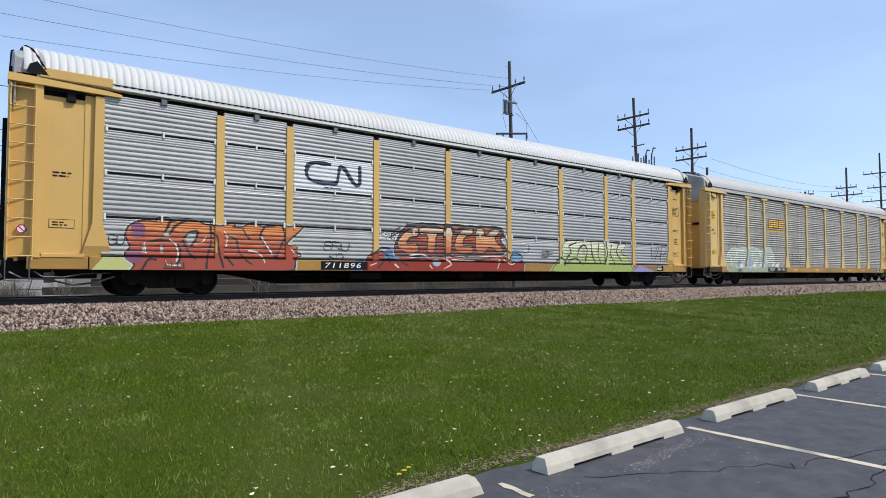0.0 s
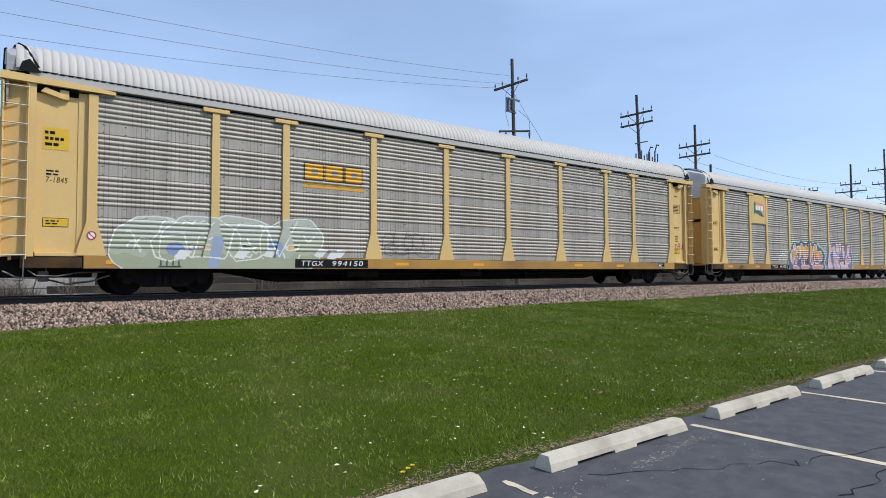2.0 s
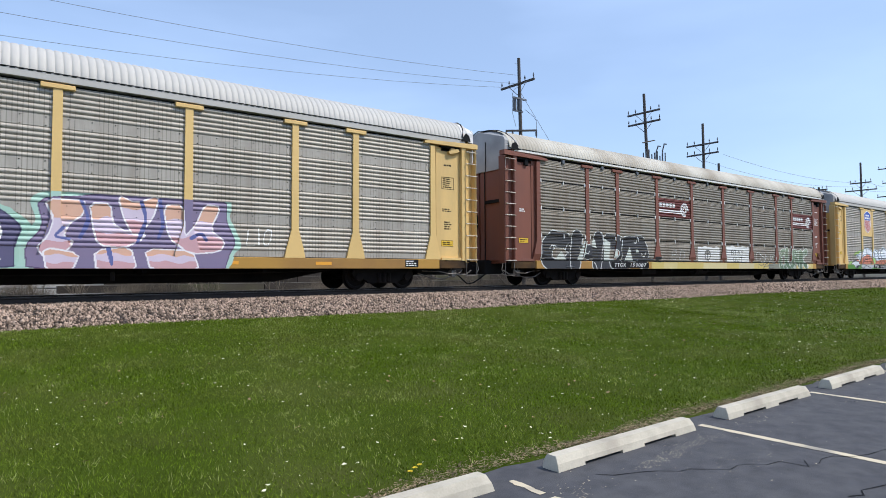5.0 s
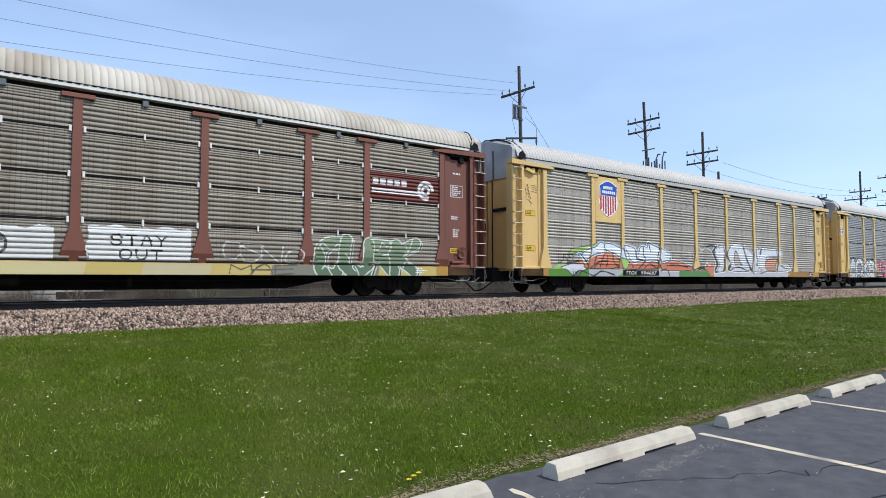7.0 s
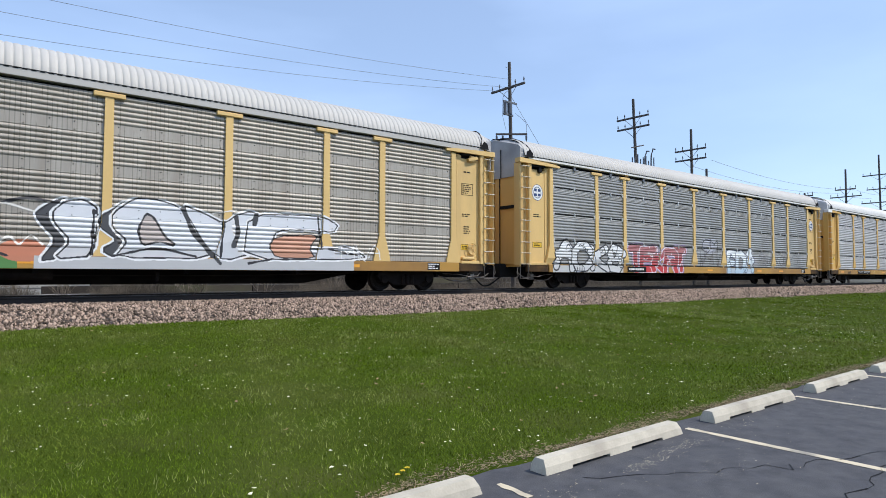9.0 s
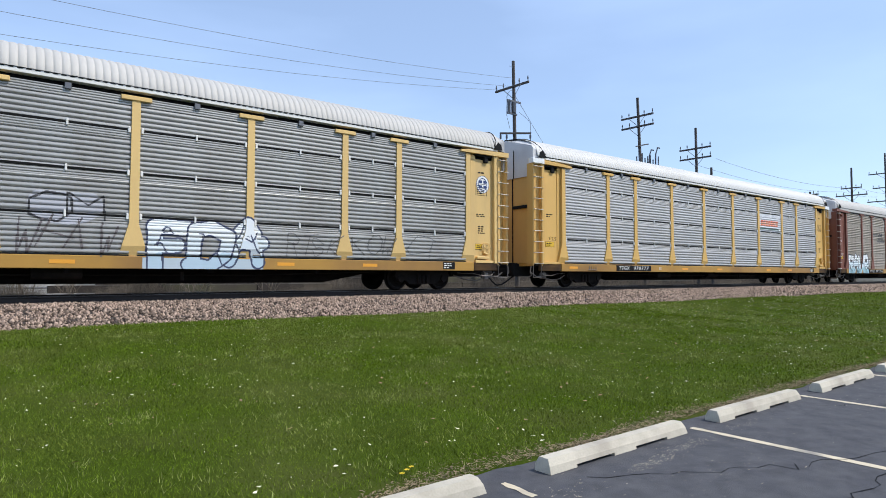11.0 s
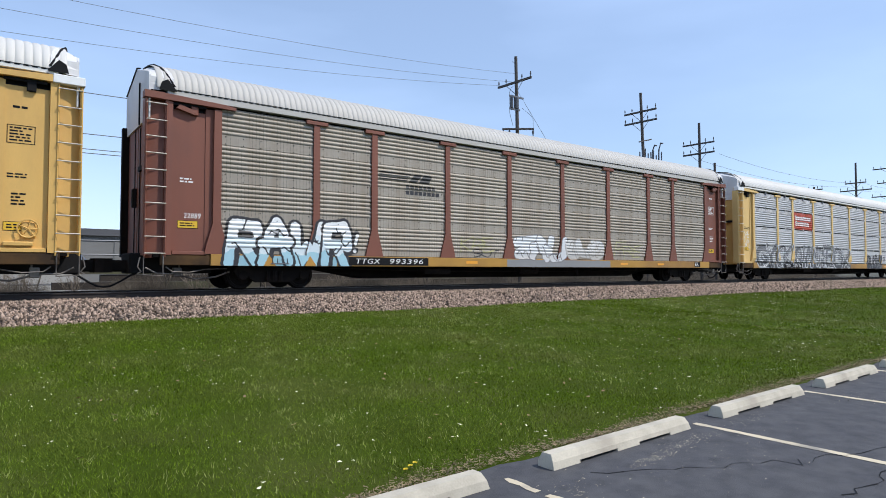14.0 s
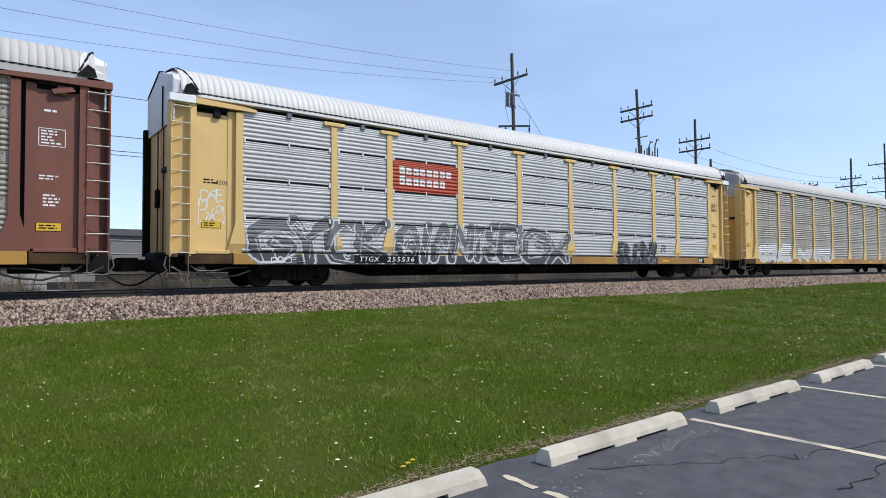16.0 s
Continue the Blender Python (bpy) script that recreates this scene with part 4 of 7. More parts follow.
def truck_meshes():
    fr = B()
    prism(fr, [(-1.12, 0.5), (-1.05, 0.62), (-0.55, 0.66), (0.55, 0.66), (1.05, 0.62), (1.12, 0.5), (1.0, 0.32), (0.72, 0.34), (0.5, 0.2), (-0.5, 0.2), (-0.72, 0.34), (-1.0, 0.32)], "y", 0.4, 0.55)
    ax = B()
    rod(ax, (0, 0.36, 0.4), (0, 0.41, 0.4), 0.13, 10)
    sp = B()
    rod(sp, (0, 0.38, 0.24), (0, 0.38, 0.52), 0.065, 8)
    w = B()
    n = 28
    for y, s in ((0.66, 1), (2.25, -1)):
        ring = [(0.08, -0.05), (0.16, -0.05), (0.17, -0.015), (0.3, -0.005), (0.32, -0.04), (0.385, -0.045), (0.39, 0.06), (0.42, 0.075), (0.42, 0.1), (0.3, 0.1), (0.16, 0.05), (0.08, 0.05)]
        loops = []
        for r, d in ring:
            loops.append([w.verts.new((r * math.cos(2 * math.pi * i / n), y + s * d, r * math.sin(2 * math.pi * i / n))) for i in range(n)])
        for a, b in zip(loops, loops[1:]):
            for i in range(n):
                w.faces.new((a[i], a[(i + 1) % n], b[(i + 1) % n], b[i]))
    rod(w, (0, 0.45, 0), (0, 2.65, 0), 0.08, 12)
    bmesh.ops.recalc_face_normals(w, faces=w.faces[:])
    bo = B()
    box(bo, -0.2, 0.2, 0.45, 2.65, 0.38, 0.62, 0.02)
    return {"side_frame": as_mesh("side_frame", fr), "bearing_cap": as_mesh("bearing_cap", ax), "spring": as_mesh("spring", sp), "wheelset": as_mesh("wheelset", w), "bolster": as_mesh("bolster", bo)}


def sill_mesh():
    b = B()
    box(b, 1.6, LEN - 1.6, 0.0, 0.1, 0.65, 0.955, 0.012)
    return as_mesh("side_sill", b)


def belly_mesh():
    b = B()
    prism(b, [(1.4, 0.94), (1.4, 0.55), (5.3, 0.55), (6.8, 0.28), (20.5, 0.28), (22.0, 0.55), (LEN - 1.4, 0.55), (LEN - 1.4, 0.94)], "y", 1.1, 1.98)
    for x in (7.5, 10.5, 13.6, 16.8, 19.8):
        box(b, x, x + 0.1, 0.12, 2.9, 0.55, 0.94)
    return as_mesh("centre_sill", b)


def gear_mesh():
    b = B()
    box(b, 8.6, 9.7, 0.35, 0.8, 0.4, 0.62, 0.03)
    rod(b, (13.0, 0.5, 0.55), (14.0, 0.5, 0.55), 0.16, 10)
    rod(b, (16.2, 0.35, 0.58), (16.2, 0.35, 0.36), 0.05, 8)
    pipe(b, [(5.2, 0.5, 0.6), (9, 0.5, 0.5), (18, 0.5, 0.5), (22, 0.5, 0.6)], 0.02, 5)
    return as_mesh("brake_gear", b)


CARS = []
WHEELS = []


def autorack(k, kind, paint, endpaint, roof, sill, panel, hood, label, handbrake=True):
    car = empty("autorack_railcar", pose(0, SIDE_Y, RAIL_Z), label, "railcar", "railcars of the train")
    def add(name, mesh, m, parent=None, lab="", at=None):
        return part(name, mesh, m, parent or car, lab, at=at)
    paints = {"paint": paint, "endpaint": endpaint, "hood": hood, "black": BLACKP, "steel": STEPSTEEL, "iron": IRON}
    add("roof", once("roof", roof_mesh), roof, lab="ribbed sheet metal roof with rounded edges")
    low = 4.945 if kind == "S" else 4.87
    add("top_chord", once(("chord", low), lambda: as_mesh("top_chord", box(B(), 0.5, LEN - 0.5, -0.025, 0.2, low, 5.05, 0.006))), CHORD if kind == "S" else roof)
    def dashes():
        b = B()
        for i in range(160):
            x = 0.4 + i * 0.165
            box(b, x, x + 0.1, -0.034, 0.0, 5.028, 5.052)
        return as_mesh("eave_strip", b)
    tagged(add("eave_strip", once("dash", dashes), BLACKP, lab="row of dark slots under the eave"), kind="stuff")
    # an added solid core, coloured as the shaded inside of the car
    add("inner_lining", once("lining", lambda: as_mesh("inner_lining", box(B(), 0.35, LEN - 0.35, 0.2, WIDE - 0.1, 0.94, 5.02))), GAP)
    add("far_side", once("far", lambda: as_mesh("far_side", box(B(), 0.3, LEN - 0.3, WIDE - 0.1, WIDE, 0.65, 5.06, 0.01))), panel)
    add("side_sill", once("sill", sill_mesh), sill, lab="painted steel side sill")
    for x0 in (0.4, LEN - 1.58):
        add("end_sill", once(("end sill", x0), lambda: as_mesh("end_sill", box(B(), x0, x0 + 1.18, 0.02, 0.12, 0.66, 0.95, 0.015))), SILLY if k == 0 else GRIME, lab="grimy end of the side sill")
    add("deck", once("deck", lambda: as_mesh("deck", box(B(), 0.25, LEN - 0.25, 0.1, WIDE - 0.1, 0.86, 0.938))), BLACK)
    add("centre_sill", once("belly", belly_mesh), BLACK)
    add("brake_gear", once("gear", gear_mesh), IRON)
    # side panels between the posts
    for a, b in zip(POSTS, POSTS[1:]):
        w = round(b - a - 0.19, 2)
        p = add("side_panel", once((kind, w), lambda: panel_mesh(kind, w)), panel, at=pose(a + 0.095, 0, 0))
        if kind == "S":
            clip = once("clip", lambda: as_mesh("clip", box(B(), -0.03, 0.03, 0.005, 0.07, -0.075, 0.075, 0.012)))
            small = once("small_clip", lambda: as_mesh("clip", box(B(), -0.025, 0.025, 0.01, 0.07, -0.08, 0.08, 0.01)))
            # solid near-black strips stand in for the shade in the panel gaps
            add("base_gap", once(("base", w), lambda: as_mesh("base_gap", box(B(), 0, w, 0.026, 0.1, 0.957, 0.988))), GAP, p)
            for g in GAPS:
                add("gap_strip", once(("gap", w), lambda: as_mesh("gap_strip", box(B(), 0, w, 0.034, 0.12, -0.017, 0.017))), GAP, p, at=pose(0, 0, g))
                for cx, me in ((0.05, clip), (w / 2, small), (w - 0.05, clip)):
                    add("clip", me, CHORD, p, at=pose(cx, 0, g))
            add("tarp_clip", once("tclip", lambda: as_mesh("tarp_clip", box(B(), -0.07, 0.07, -0.01, 0.08, -0.09, 0.06, 0.01))), STEELGREY, p, at=pose(w * 0.5, 0, 4.84))
        else:
            def bolts():
                b = B()
                for r in range(3):
                    for zz in (0.76, 0.95):
                        z = Z1 - 0.99 * r - zz
                        n = max(2, round(w / 0.5))
                        for i in range(n + 1):
                            x = 0.12 + (w - 0.24) * i / n
                            rod(b, (x, 0.074, z), (x, 0.05, z), 0.016, 5, 0.012)
                return as_mesh("bolts", b)
            tagged(add("bolts", once(("bolts", w), bolts), BLACK, p), kind="stuff")
    pm = once(("post", kind), lambda: post_mesh(kind))
    for i, x in enumerate(POSTS):
        po = add("side_post", once(("post", "N"), lambda: post_mesh("N")) if k == 0 and 0 < i < 9 else pm, paint, at=pose(x, 0, 0))
        if 0 < i < 9 and k != 0:
            add("post_cap", once("cap", lambda: as_mesh("post_cap", box(B(), -0.34, 0.34, -0.03, 0.12, 4.72, 4.83, 0.012))), paint, po)
    # the two ends
    em = once("ends", end_meshes)
    for name, (me, what) in em.items():
        if name == "door_hinge" and kind == "S":
            continue
        nm = name.replace("_left", "").replace("_right", "")
        m = paints[what]
        add(nm, me, m)
        add(nm, once(("mirror", name), lambda: mirrored(me)), m)
    rm = once("rung", rung_mesh)
    for x in (0.0, LEN - 0.52):
        lad = add("ladder", once("rails", lambda: as_mesh("ladder", pipe(pipe(B(), [(0.03, 0.0, 0.86), (0.03, 0.0, 4.72)], 0.02, 4), [(0.49, 0.0, 0.86), (0.49, 0.0, 4.72)], 0.02, 4))), paint, at=pose(x, -0.01, 0))
        for i in range(10):
            add("rung", rm, RUNGPAINT if k else paint, lad, at=pose(0, 0, 0.95 + 0.41 * i))
    if k == 0:
        add("header_panel", as_mesh("header_panel", box(B(), 0.55, 2.0, -0.06, -0.03, 4.95, 5.17, 0.01)), paint)
    if k in (6, 8):
        for x0 in (-0.03, LEN - 0.6):
            add("ladder_head", once(("head", x0), lambda: as_mesh("ladder_head", box(B(), x0, x0 + 0.63, -0.065, 0.2, 4.76, 4.96, 0.012))), WHITEP, lab="white painted plate over the ladder")
    # the dark slot of the door track, with its roller brackets
    for x0 in (0.66, LEN - 1.5):
        add("door_track", once(("track", x0), lambda: as_mesh("door_track", box(B(), x0, x0 + 0.8, 0.05, 0.16, 4.7, 4.775))), BLACKP)
        add("roller_bracket", once(("roller", x0), lambda: as_mesh("roller_bracket", box(B(), x0 + 0.42, x0 + 0.6, 0.03, 0.13, 4.5, 4.72, 0.015))), BLACKP if kind == "S" else paint)
    # trucks with turning wheelsets
    tm = once("truck", truck_meshes)
    for cx in (3.45, LEN - 3.5):
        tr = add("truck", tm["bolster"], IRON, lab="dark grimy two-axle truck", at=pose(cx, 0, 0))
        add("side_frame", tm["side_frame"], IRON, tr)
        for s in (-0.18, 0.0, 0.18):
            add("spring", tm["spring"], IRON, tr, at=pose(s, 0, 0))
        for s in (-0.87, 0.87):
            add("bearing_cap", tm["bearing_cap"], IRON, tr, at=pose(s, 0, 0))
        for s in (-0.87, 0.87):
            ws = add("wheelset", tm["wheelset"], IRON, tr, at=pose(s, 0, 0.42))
            WHEELS.append((ws, s))
    if handbrake:
        hb = B()
        n = 14
        ring = [(LEN - 1.0 + 0.2 * math.cos(2 * math.pi * i / n), 0.03, 1.45 + 0.2 * math.sin(2 * math.pi * i / n)) for i in range(n + 1)]
        pipe(hb, ring, 0.018, 5)
        for i in range(0, n, 3):
            rod(hb, ring[i], (LEN - 1.0, 0.04, 1.45), 0.012, 4)
        box(hb, LEN - 1.12, LEN - 0.86, 0.06, 0.14, 1.25, 1.6, 0.02)
        box(hb, LEN - 1.45, LEN - 0.9, 0.0, 0.14, 1.06, 1.16, 0.02)
        add("hand_brake", hb, paint)
    CARS.append((k, car))
    return car


SPEC = [
    ("S", YELLOW, YELLOW, ROOFW, SILLY, SILVER, ENDGREY, "mustard yellow autorack with bright corrugated sides and orange graffiti"),
    ("P", YELLOW2, YELLOW, ROOFG, SILLY, SILVER2, ENDGREY, "yellow autorack with weathered ribbed sides and pale green graffiti"),
    ("P", YELLOW2, YELLOW, ROOFG, SILLY, SILVER2, HOODW, "yellow autorack with a green and orange emblem panel and graffiti"),
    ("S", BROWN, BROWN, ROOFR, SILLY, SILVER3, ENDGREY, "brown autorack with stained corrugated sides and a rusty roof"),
    ("P", YELLOW2, YELLOW, ROOFG, SILLY, SILVER2, ENDGREY, "yellow autorack with a blue and striped shield panel and graffiti"),
    ("S", YELLOW2, YELLOW, ROOFG, SILLY, SILVER4, ENDGREY, "yellow autorack with round emblems on its end doors and graffiti"),
    ("S", YELLOW, YELLOW, ROOFW, SILLY, SILVER, HOODW, "yellow autorack with clean silver sides and a white roof"),
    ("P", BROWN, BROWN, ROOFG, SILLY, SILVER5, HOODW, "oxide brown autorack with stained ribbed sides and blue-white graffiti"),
    ("S", YELLOW2, YELLOW, ROOFW, SILLY, SILVER6, HOODW, "yellow autorack with silver sides, a red panel and grey graffiti"),
    ("P", YELLOW2, YELLOW, ROOFG, SILLY, SILVER2, ENDGREY, "yellow autorack with weathered ribbed sides at the rear"),
]
RACK = [autorack(k, *s, handbrake=k in (3, 4, 5, 6)) for k, s in enumerate(SPEC)]

# ---- lettering, emblems and spray paint on the cars ----
# each letter is a stroke drawing on a 5 x 5 grid: column and row digits, strokes parted by a bar
GLYPHS = {
    "S": "43 34 14 03 12 32 41 30 10 01", "E": "44 04 00 40|02 32", "R": "00 04 34 43 42 32 02|22 40", "K": "00 04|44 02 40", "T": "04 44|24 20",
    "O": "14 34 43 41 30 10 01 03 14", "A": "00 13 24 33 40|02 42", "G": "43 34 14 03 01 10 30 41 42 22", "H": "00 04|40 44|02 42", "U": "04 01 10 30 41 44",
    "V": "04 20 44", "L": "04 00 40", "N": "00 04 40 44", "D": "00 04 24 43 41 20 00", "P": "00 04 34 43 33 22 02", "Y": "04 22 44|22 20", "C": "43 34 14 03 01 10 30 41",
    "M": "00 04 22 44 40", "W": "04 10 22 30 44", "I": "24 20", "X": "04 40|00 44", "B": "00 04 34 43 32 02|32 41 30 00", "Z": "04 44 00 40", "F": "00 04 44|02 32", "Q": "14 34 43 41 30 10 01 03 14|31 40",
    "!": "24 22|20 20", "~": "02 13 22 31 42 43 24",
}
COLS, ROW = 0.02, 0.015


def spray(rgb):
    top = max(rgb)
    if top - min(rgb) > 0.12:
        rgb = tuple(round(top ** 1.15 * (c / top) ** 1.35, 3) for c in rgb)
    return mat("spray %.2f %.2f %.2f" % rgb, rgb, 0.55, var=0.12, scale=2, fine=30, bump=0)


def segments_distance(gx, gz, strokes):
    d = np.full(gx.shape, 9.0)
    for st in strokes:
        pairs = list(zip(st, st[1:])) or [(st[0], st[0])]
        for (ax, az), (bx, bz) in pairs:
            vx, vz = bx - ax, bz - az
            t = np.clip(((gx - ax) * vx + (gz - az) * vz) / (vx * vx + vz * vz + 1e-9), 0, 1)
            d = np.minimum(d, np.hypot(gx - ax - t * vx, gz - az - t * vz))
    return d


def drawn(text, rounds, closed):
    """Corners from a text of x,z pairs, rounded off."""
    pts = [tuple(float(v) for v in p.split(",")) for p in text.split()]
    for _ in range(rounds):
        out = [] if closed else [pts[0]]
        for (ax, az), (bx, bz) in zip(pts, pts[1:] + (pts[:1] if closed else [])):
            out += [(0.82 * ax + 0.18 * bx, 0.82 * az + 0.18 * bz), (0.18 * ax + 0.82 * bx, 0.18 * az + 0.82 * bz)]
        pts = out + ([] if closed else [pts[-1]])
    return pts


class Canvas:
    """A field of paint on one car's side, kept as small cells; -1 is bare."""

    def __init__(self, x0, x1, z0=0.655, z1=2.4, seed=1, of=None):
        if of:
            # a window on a larger canvas, sharing its cells
            a, b = max(0, int((x0 - of.x0) / COLS)), max(1, int((x1 - of.x0) / COLS))
            self.x0, self.z0, self.cols, self.rng = of.x0 + a * COLS, of.z0, of.cols, of.rng
            self.gx, self.gz, self.ix, self.wob = of.gx[:, a:b], of.gz[:, a:b], of.ix[:, a:b], of.wob[:, a:b]
            return
        self.x0, self.z0 = x0, z0
        self.nx, self.nz = int((x1 - x0) / COLS), int((z1 - z0) / ROW)
        self.gx, self.gz = np.meshgrid(x0 + (np.arange(self.nx) + 0.5) * COLS, z0 + (np.arange(self.nz) + 0.5) * ROW)
        self.ix = np.full(self.gx.shape, -1, int)
        self.cols = []
        self.rng = random.Random(seed)
        self.wob = np.sin(self.gx * 5.1 + 3 * np.sin(self.gz * 4.3 + seed)) * 0.5 + 0.5 * np.sin(self.gx * 11.7 + self.gz * 9.1 + seed)

    def put(self, mask, rgb):
        if rgb not in self.cols:
            self.cols.append(rgb)
        self.ix[mask] = self.cols.index(rgb)

    def rect(self, x0, x1, z0, z1, rgb, skew=0.0):
        u = self.gx - skew * (self.gz - z0)
        self.put((u > x0) & (u < x1) & (self.gz > z0) & (self.gz < z1), rgb)

    def oval(self, x, z, rx, rz, rgb):
        self.put(((self.gx - x) / rx) ** 2 + ((self.gz - z) / rz) ** 2 < 1, rgb)

    def poly(self, pts, rgb):
        m = np.zeros(self.gx.shape, bool)
        for (ax, az), (bx, bz) in zip(pts, pts[1:] + pts[:1]):
            if az != bz:
                c = (az > self.gz) != (bz > self.gz)
                m ^= c & (self.gx < (bx - ax) * (self.gz - az) / (bz - az) + ax)
        self.put(m, rgb)

    def mass(self, text, fill, line, edge=0.03, glow=None):
        """A painted shape given by its corners: a glow, an outline and a fill that fades upwards."""
        pts = drawn(text, 1, True)
        v = Canvas(min(p[0] for p in pts) - 0.4, max(p[0] for p in pts) + 0.4, of=self)
        m = np.zeros(v.gx.shape, bool)
        for (ax, az), (bx, bz) in zip(pts, pts[1:] + pts[:1]):
            if az != bz:
                m ^= ((az > v.gz) != (bz > v.gz)) & (v.gx < (bx - ax) * (v.gz - az) / (bz - az) + ax)
        d = segments_distance(v.gx, v.gz, [pts + pts[:1]])
        if glow:
            v.put(m | (d < edge + glow[1] * (1 + 0.4 * v.wob)), glow[0])
        if line:
            v.put(m | (d < edge * (0.8 + 0.25 * v.wob)), line)
        lo, hi = max(0.66, min(p[1] for p in pts)), max(p[1] for p in pts)
        for i, c in enumerate(fill):
            v.put(m & (d > edge * 0.4) & (v.gz > (lo + (hi - lo) * i / len(fill) + 0.05 * v.wob if i else 0)), c)

    def ink(self, texts, rgb, r=0.018):
        for text in texts:
            pts = drawn(text, 2, False)
            v = Canvas(min(p[0] for p in pts) - 0.3, max(p[0] for p in pts) + 0.3, of=self)
            v.put(segments_distance(v.gx, v.gz, [pts]) < r * (1 + 0.35 * v.wob), rgb)

    def bare(self, text):
        """Takes the paint away inside a shape, so that the panel shows."""
        pts = drawn(text, 1, True)
        m = np.zeros(self.gx.shape, bool)
        for (ax, az), (bx, bz) in zip(pts, pts[1:] + pts[:1]):
            if az != bz:
                m ^= ((az > self.gz) != (bz > self.gz)) & (self.gx < (bx - ax) * (self.gz - az) / (bz - az) + ax)
        self.ix[m] = -1

    def strokes(self, text, x0, x1, z0, z1, slant=0.1, lap=0.12, wild=0.06, parted=False):
        w = (x1 - x0) / len(text)
        out = []
        for i, ch in enumerate(text):
            a = x0 + w * i - w * lap * (i > 0)
            b = x0 + w * (i + 1) + w * lap * (i < len(text) - 1)
            lift, tall = self.rng.uniform(-wild, wild), 1 + self.rng.uniform(-wild, wild)
            sl = slant + self.rng.uniform(-1.5, 1.5) * wild
            letter = []
            for st in GLYPHS[ch].split("|"):
                pts = []
                for p in st.split():
                    u, v = int(p[0]) / 4 + self.rng.uniform(-wild, wild), int(p[1]) / 4 + self.rng.uniform(-wild, wild)
                    v = v * tall + lift
                    pts.append((a + (b - a) * (0.12 + 0.76 * u) + sl * v * (z1 - z0), z0 + v * (z1 - z0)))
                letter.append(pts)
            out += [letter] if parted else letter
        return out

    def piece(self, text, x0, x1, z0, z1, fill, line, thick, edge=0.035, glow=None, shade=None, shine=None, base=None, **kw):
        """One painted word: a glow and block shade behind it, then letter over letter its outline, fill in bands, inner lines and shine."""
        self = Canvas(x0 - 0.8, x1 + 0.8, of=self)
        w = (x1 - x0) / len(text)
        letters = self.strokes(text, x0, x1, z0 + thick, z1 - thick, parted=True, **kw)
        every = [p for st in letters for p in st]
        d = segments_distance(self.gx, self.gz, every) + 0.012 * self.wob
        if base:
            self.put((self.gx > x0 - 0.1) & (self.gx < x1 + 0.1) & (self.gz < z0 + (z1 - z0) * (0.42 + 0.12 * self.wob)), base)
        if glow:
            self.put(d < thick + edge + glow[1] * (1 + 0.35 * self.wob), glow[0])
        if shade:
            k, col = shade
            for grow, c in ((edge, line), (0.0, col)):
                for f in (0.25, 0.5, 0.75, 1.0):
                    self.put(segments_distance(self.gx - k[0] * f, self.gz - k[1] * f, every) < thick + grow, c)
        n = len(fill)
        order = list(range(len(letters)))
        order = order[::2] + order[1::2]
        edge *= 1.35
        for j in order:
            st = letters[j]
            us = [p[0] for q in st for p in q]
            sl = slice(max(0, int((min(us) - 2 * thick - self.x0) / COLS)), max(1, int((max(us) + 2 * thick - self.x0) / COLS)))
            gx, gz, wob, cell = self.gx[:, sl], self.gz[:, sl], self.wob[:, sl], self.ix[:, sl]
            def lay(mask, rgb):
                if rgb not in self.cols:
                    self.cols.append(rgb)
                cell[mask] = self.cols.index(rgb)
            # strokes grow fatter towards their upper end, as a flared letter does
            d = segments_distance(gx, gz, st) + 0.012 * wob - 0.18 * thick * (gz - z0) / (z1 - z0)
            lay(d < thick + edge, line)
            for i, col in enumerate(fill):
                lo = z0 + (z1 - z0) * i / n + 0.09 * wob * (i > 0)
                lay((d < thick) & (gz >= (lo if i else 0)), col)
            if shine:
                sd = segments_distance(gx + thick * 0.5, gz - thick * 0.5, st)
                lay((np.abs(sd - thick * 0.2) < 0.011) & (d < thick - 0.03) & (wob > 0.25), shine)
            if thick > 0.12:
                cx = x0 + w * (j + 0.5)
                for _ in range(4):
                    px, pz = cx + self.rng.uniform(-0.4, 0.3) * w, self.rng.uniform(z0 + 0.15, z1 - 0.15)
                    up = self.rng.uniform(-0.25, 0.25)
                    arc = [(px + 0.16 * t, pz + 0.12 * math.sin(2.2 * t + j) + up * t) for t in (0, 0.5, 1.0, 1.5, 2.0)]
                    lay((segments_distance(gx, gz, [arc]) < 0.02) & (d < thick - 0.005), line)

    def tag(self, text, x0, x1, z0, z1, rgb, r=0.018, **kw):
        v = Canvas(x0 - 0.5, x1 + 0.5, of=self)
        v.put(segments_distance(v.gx, v.gz, v.strokes(text, x0, x1, z0, z1, **kw)) < r * (1 + 0.3 * v.wob), rgb)

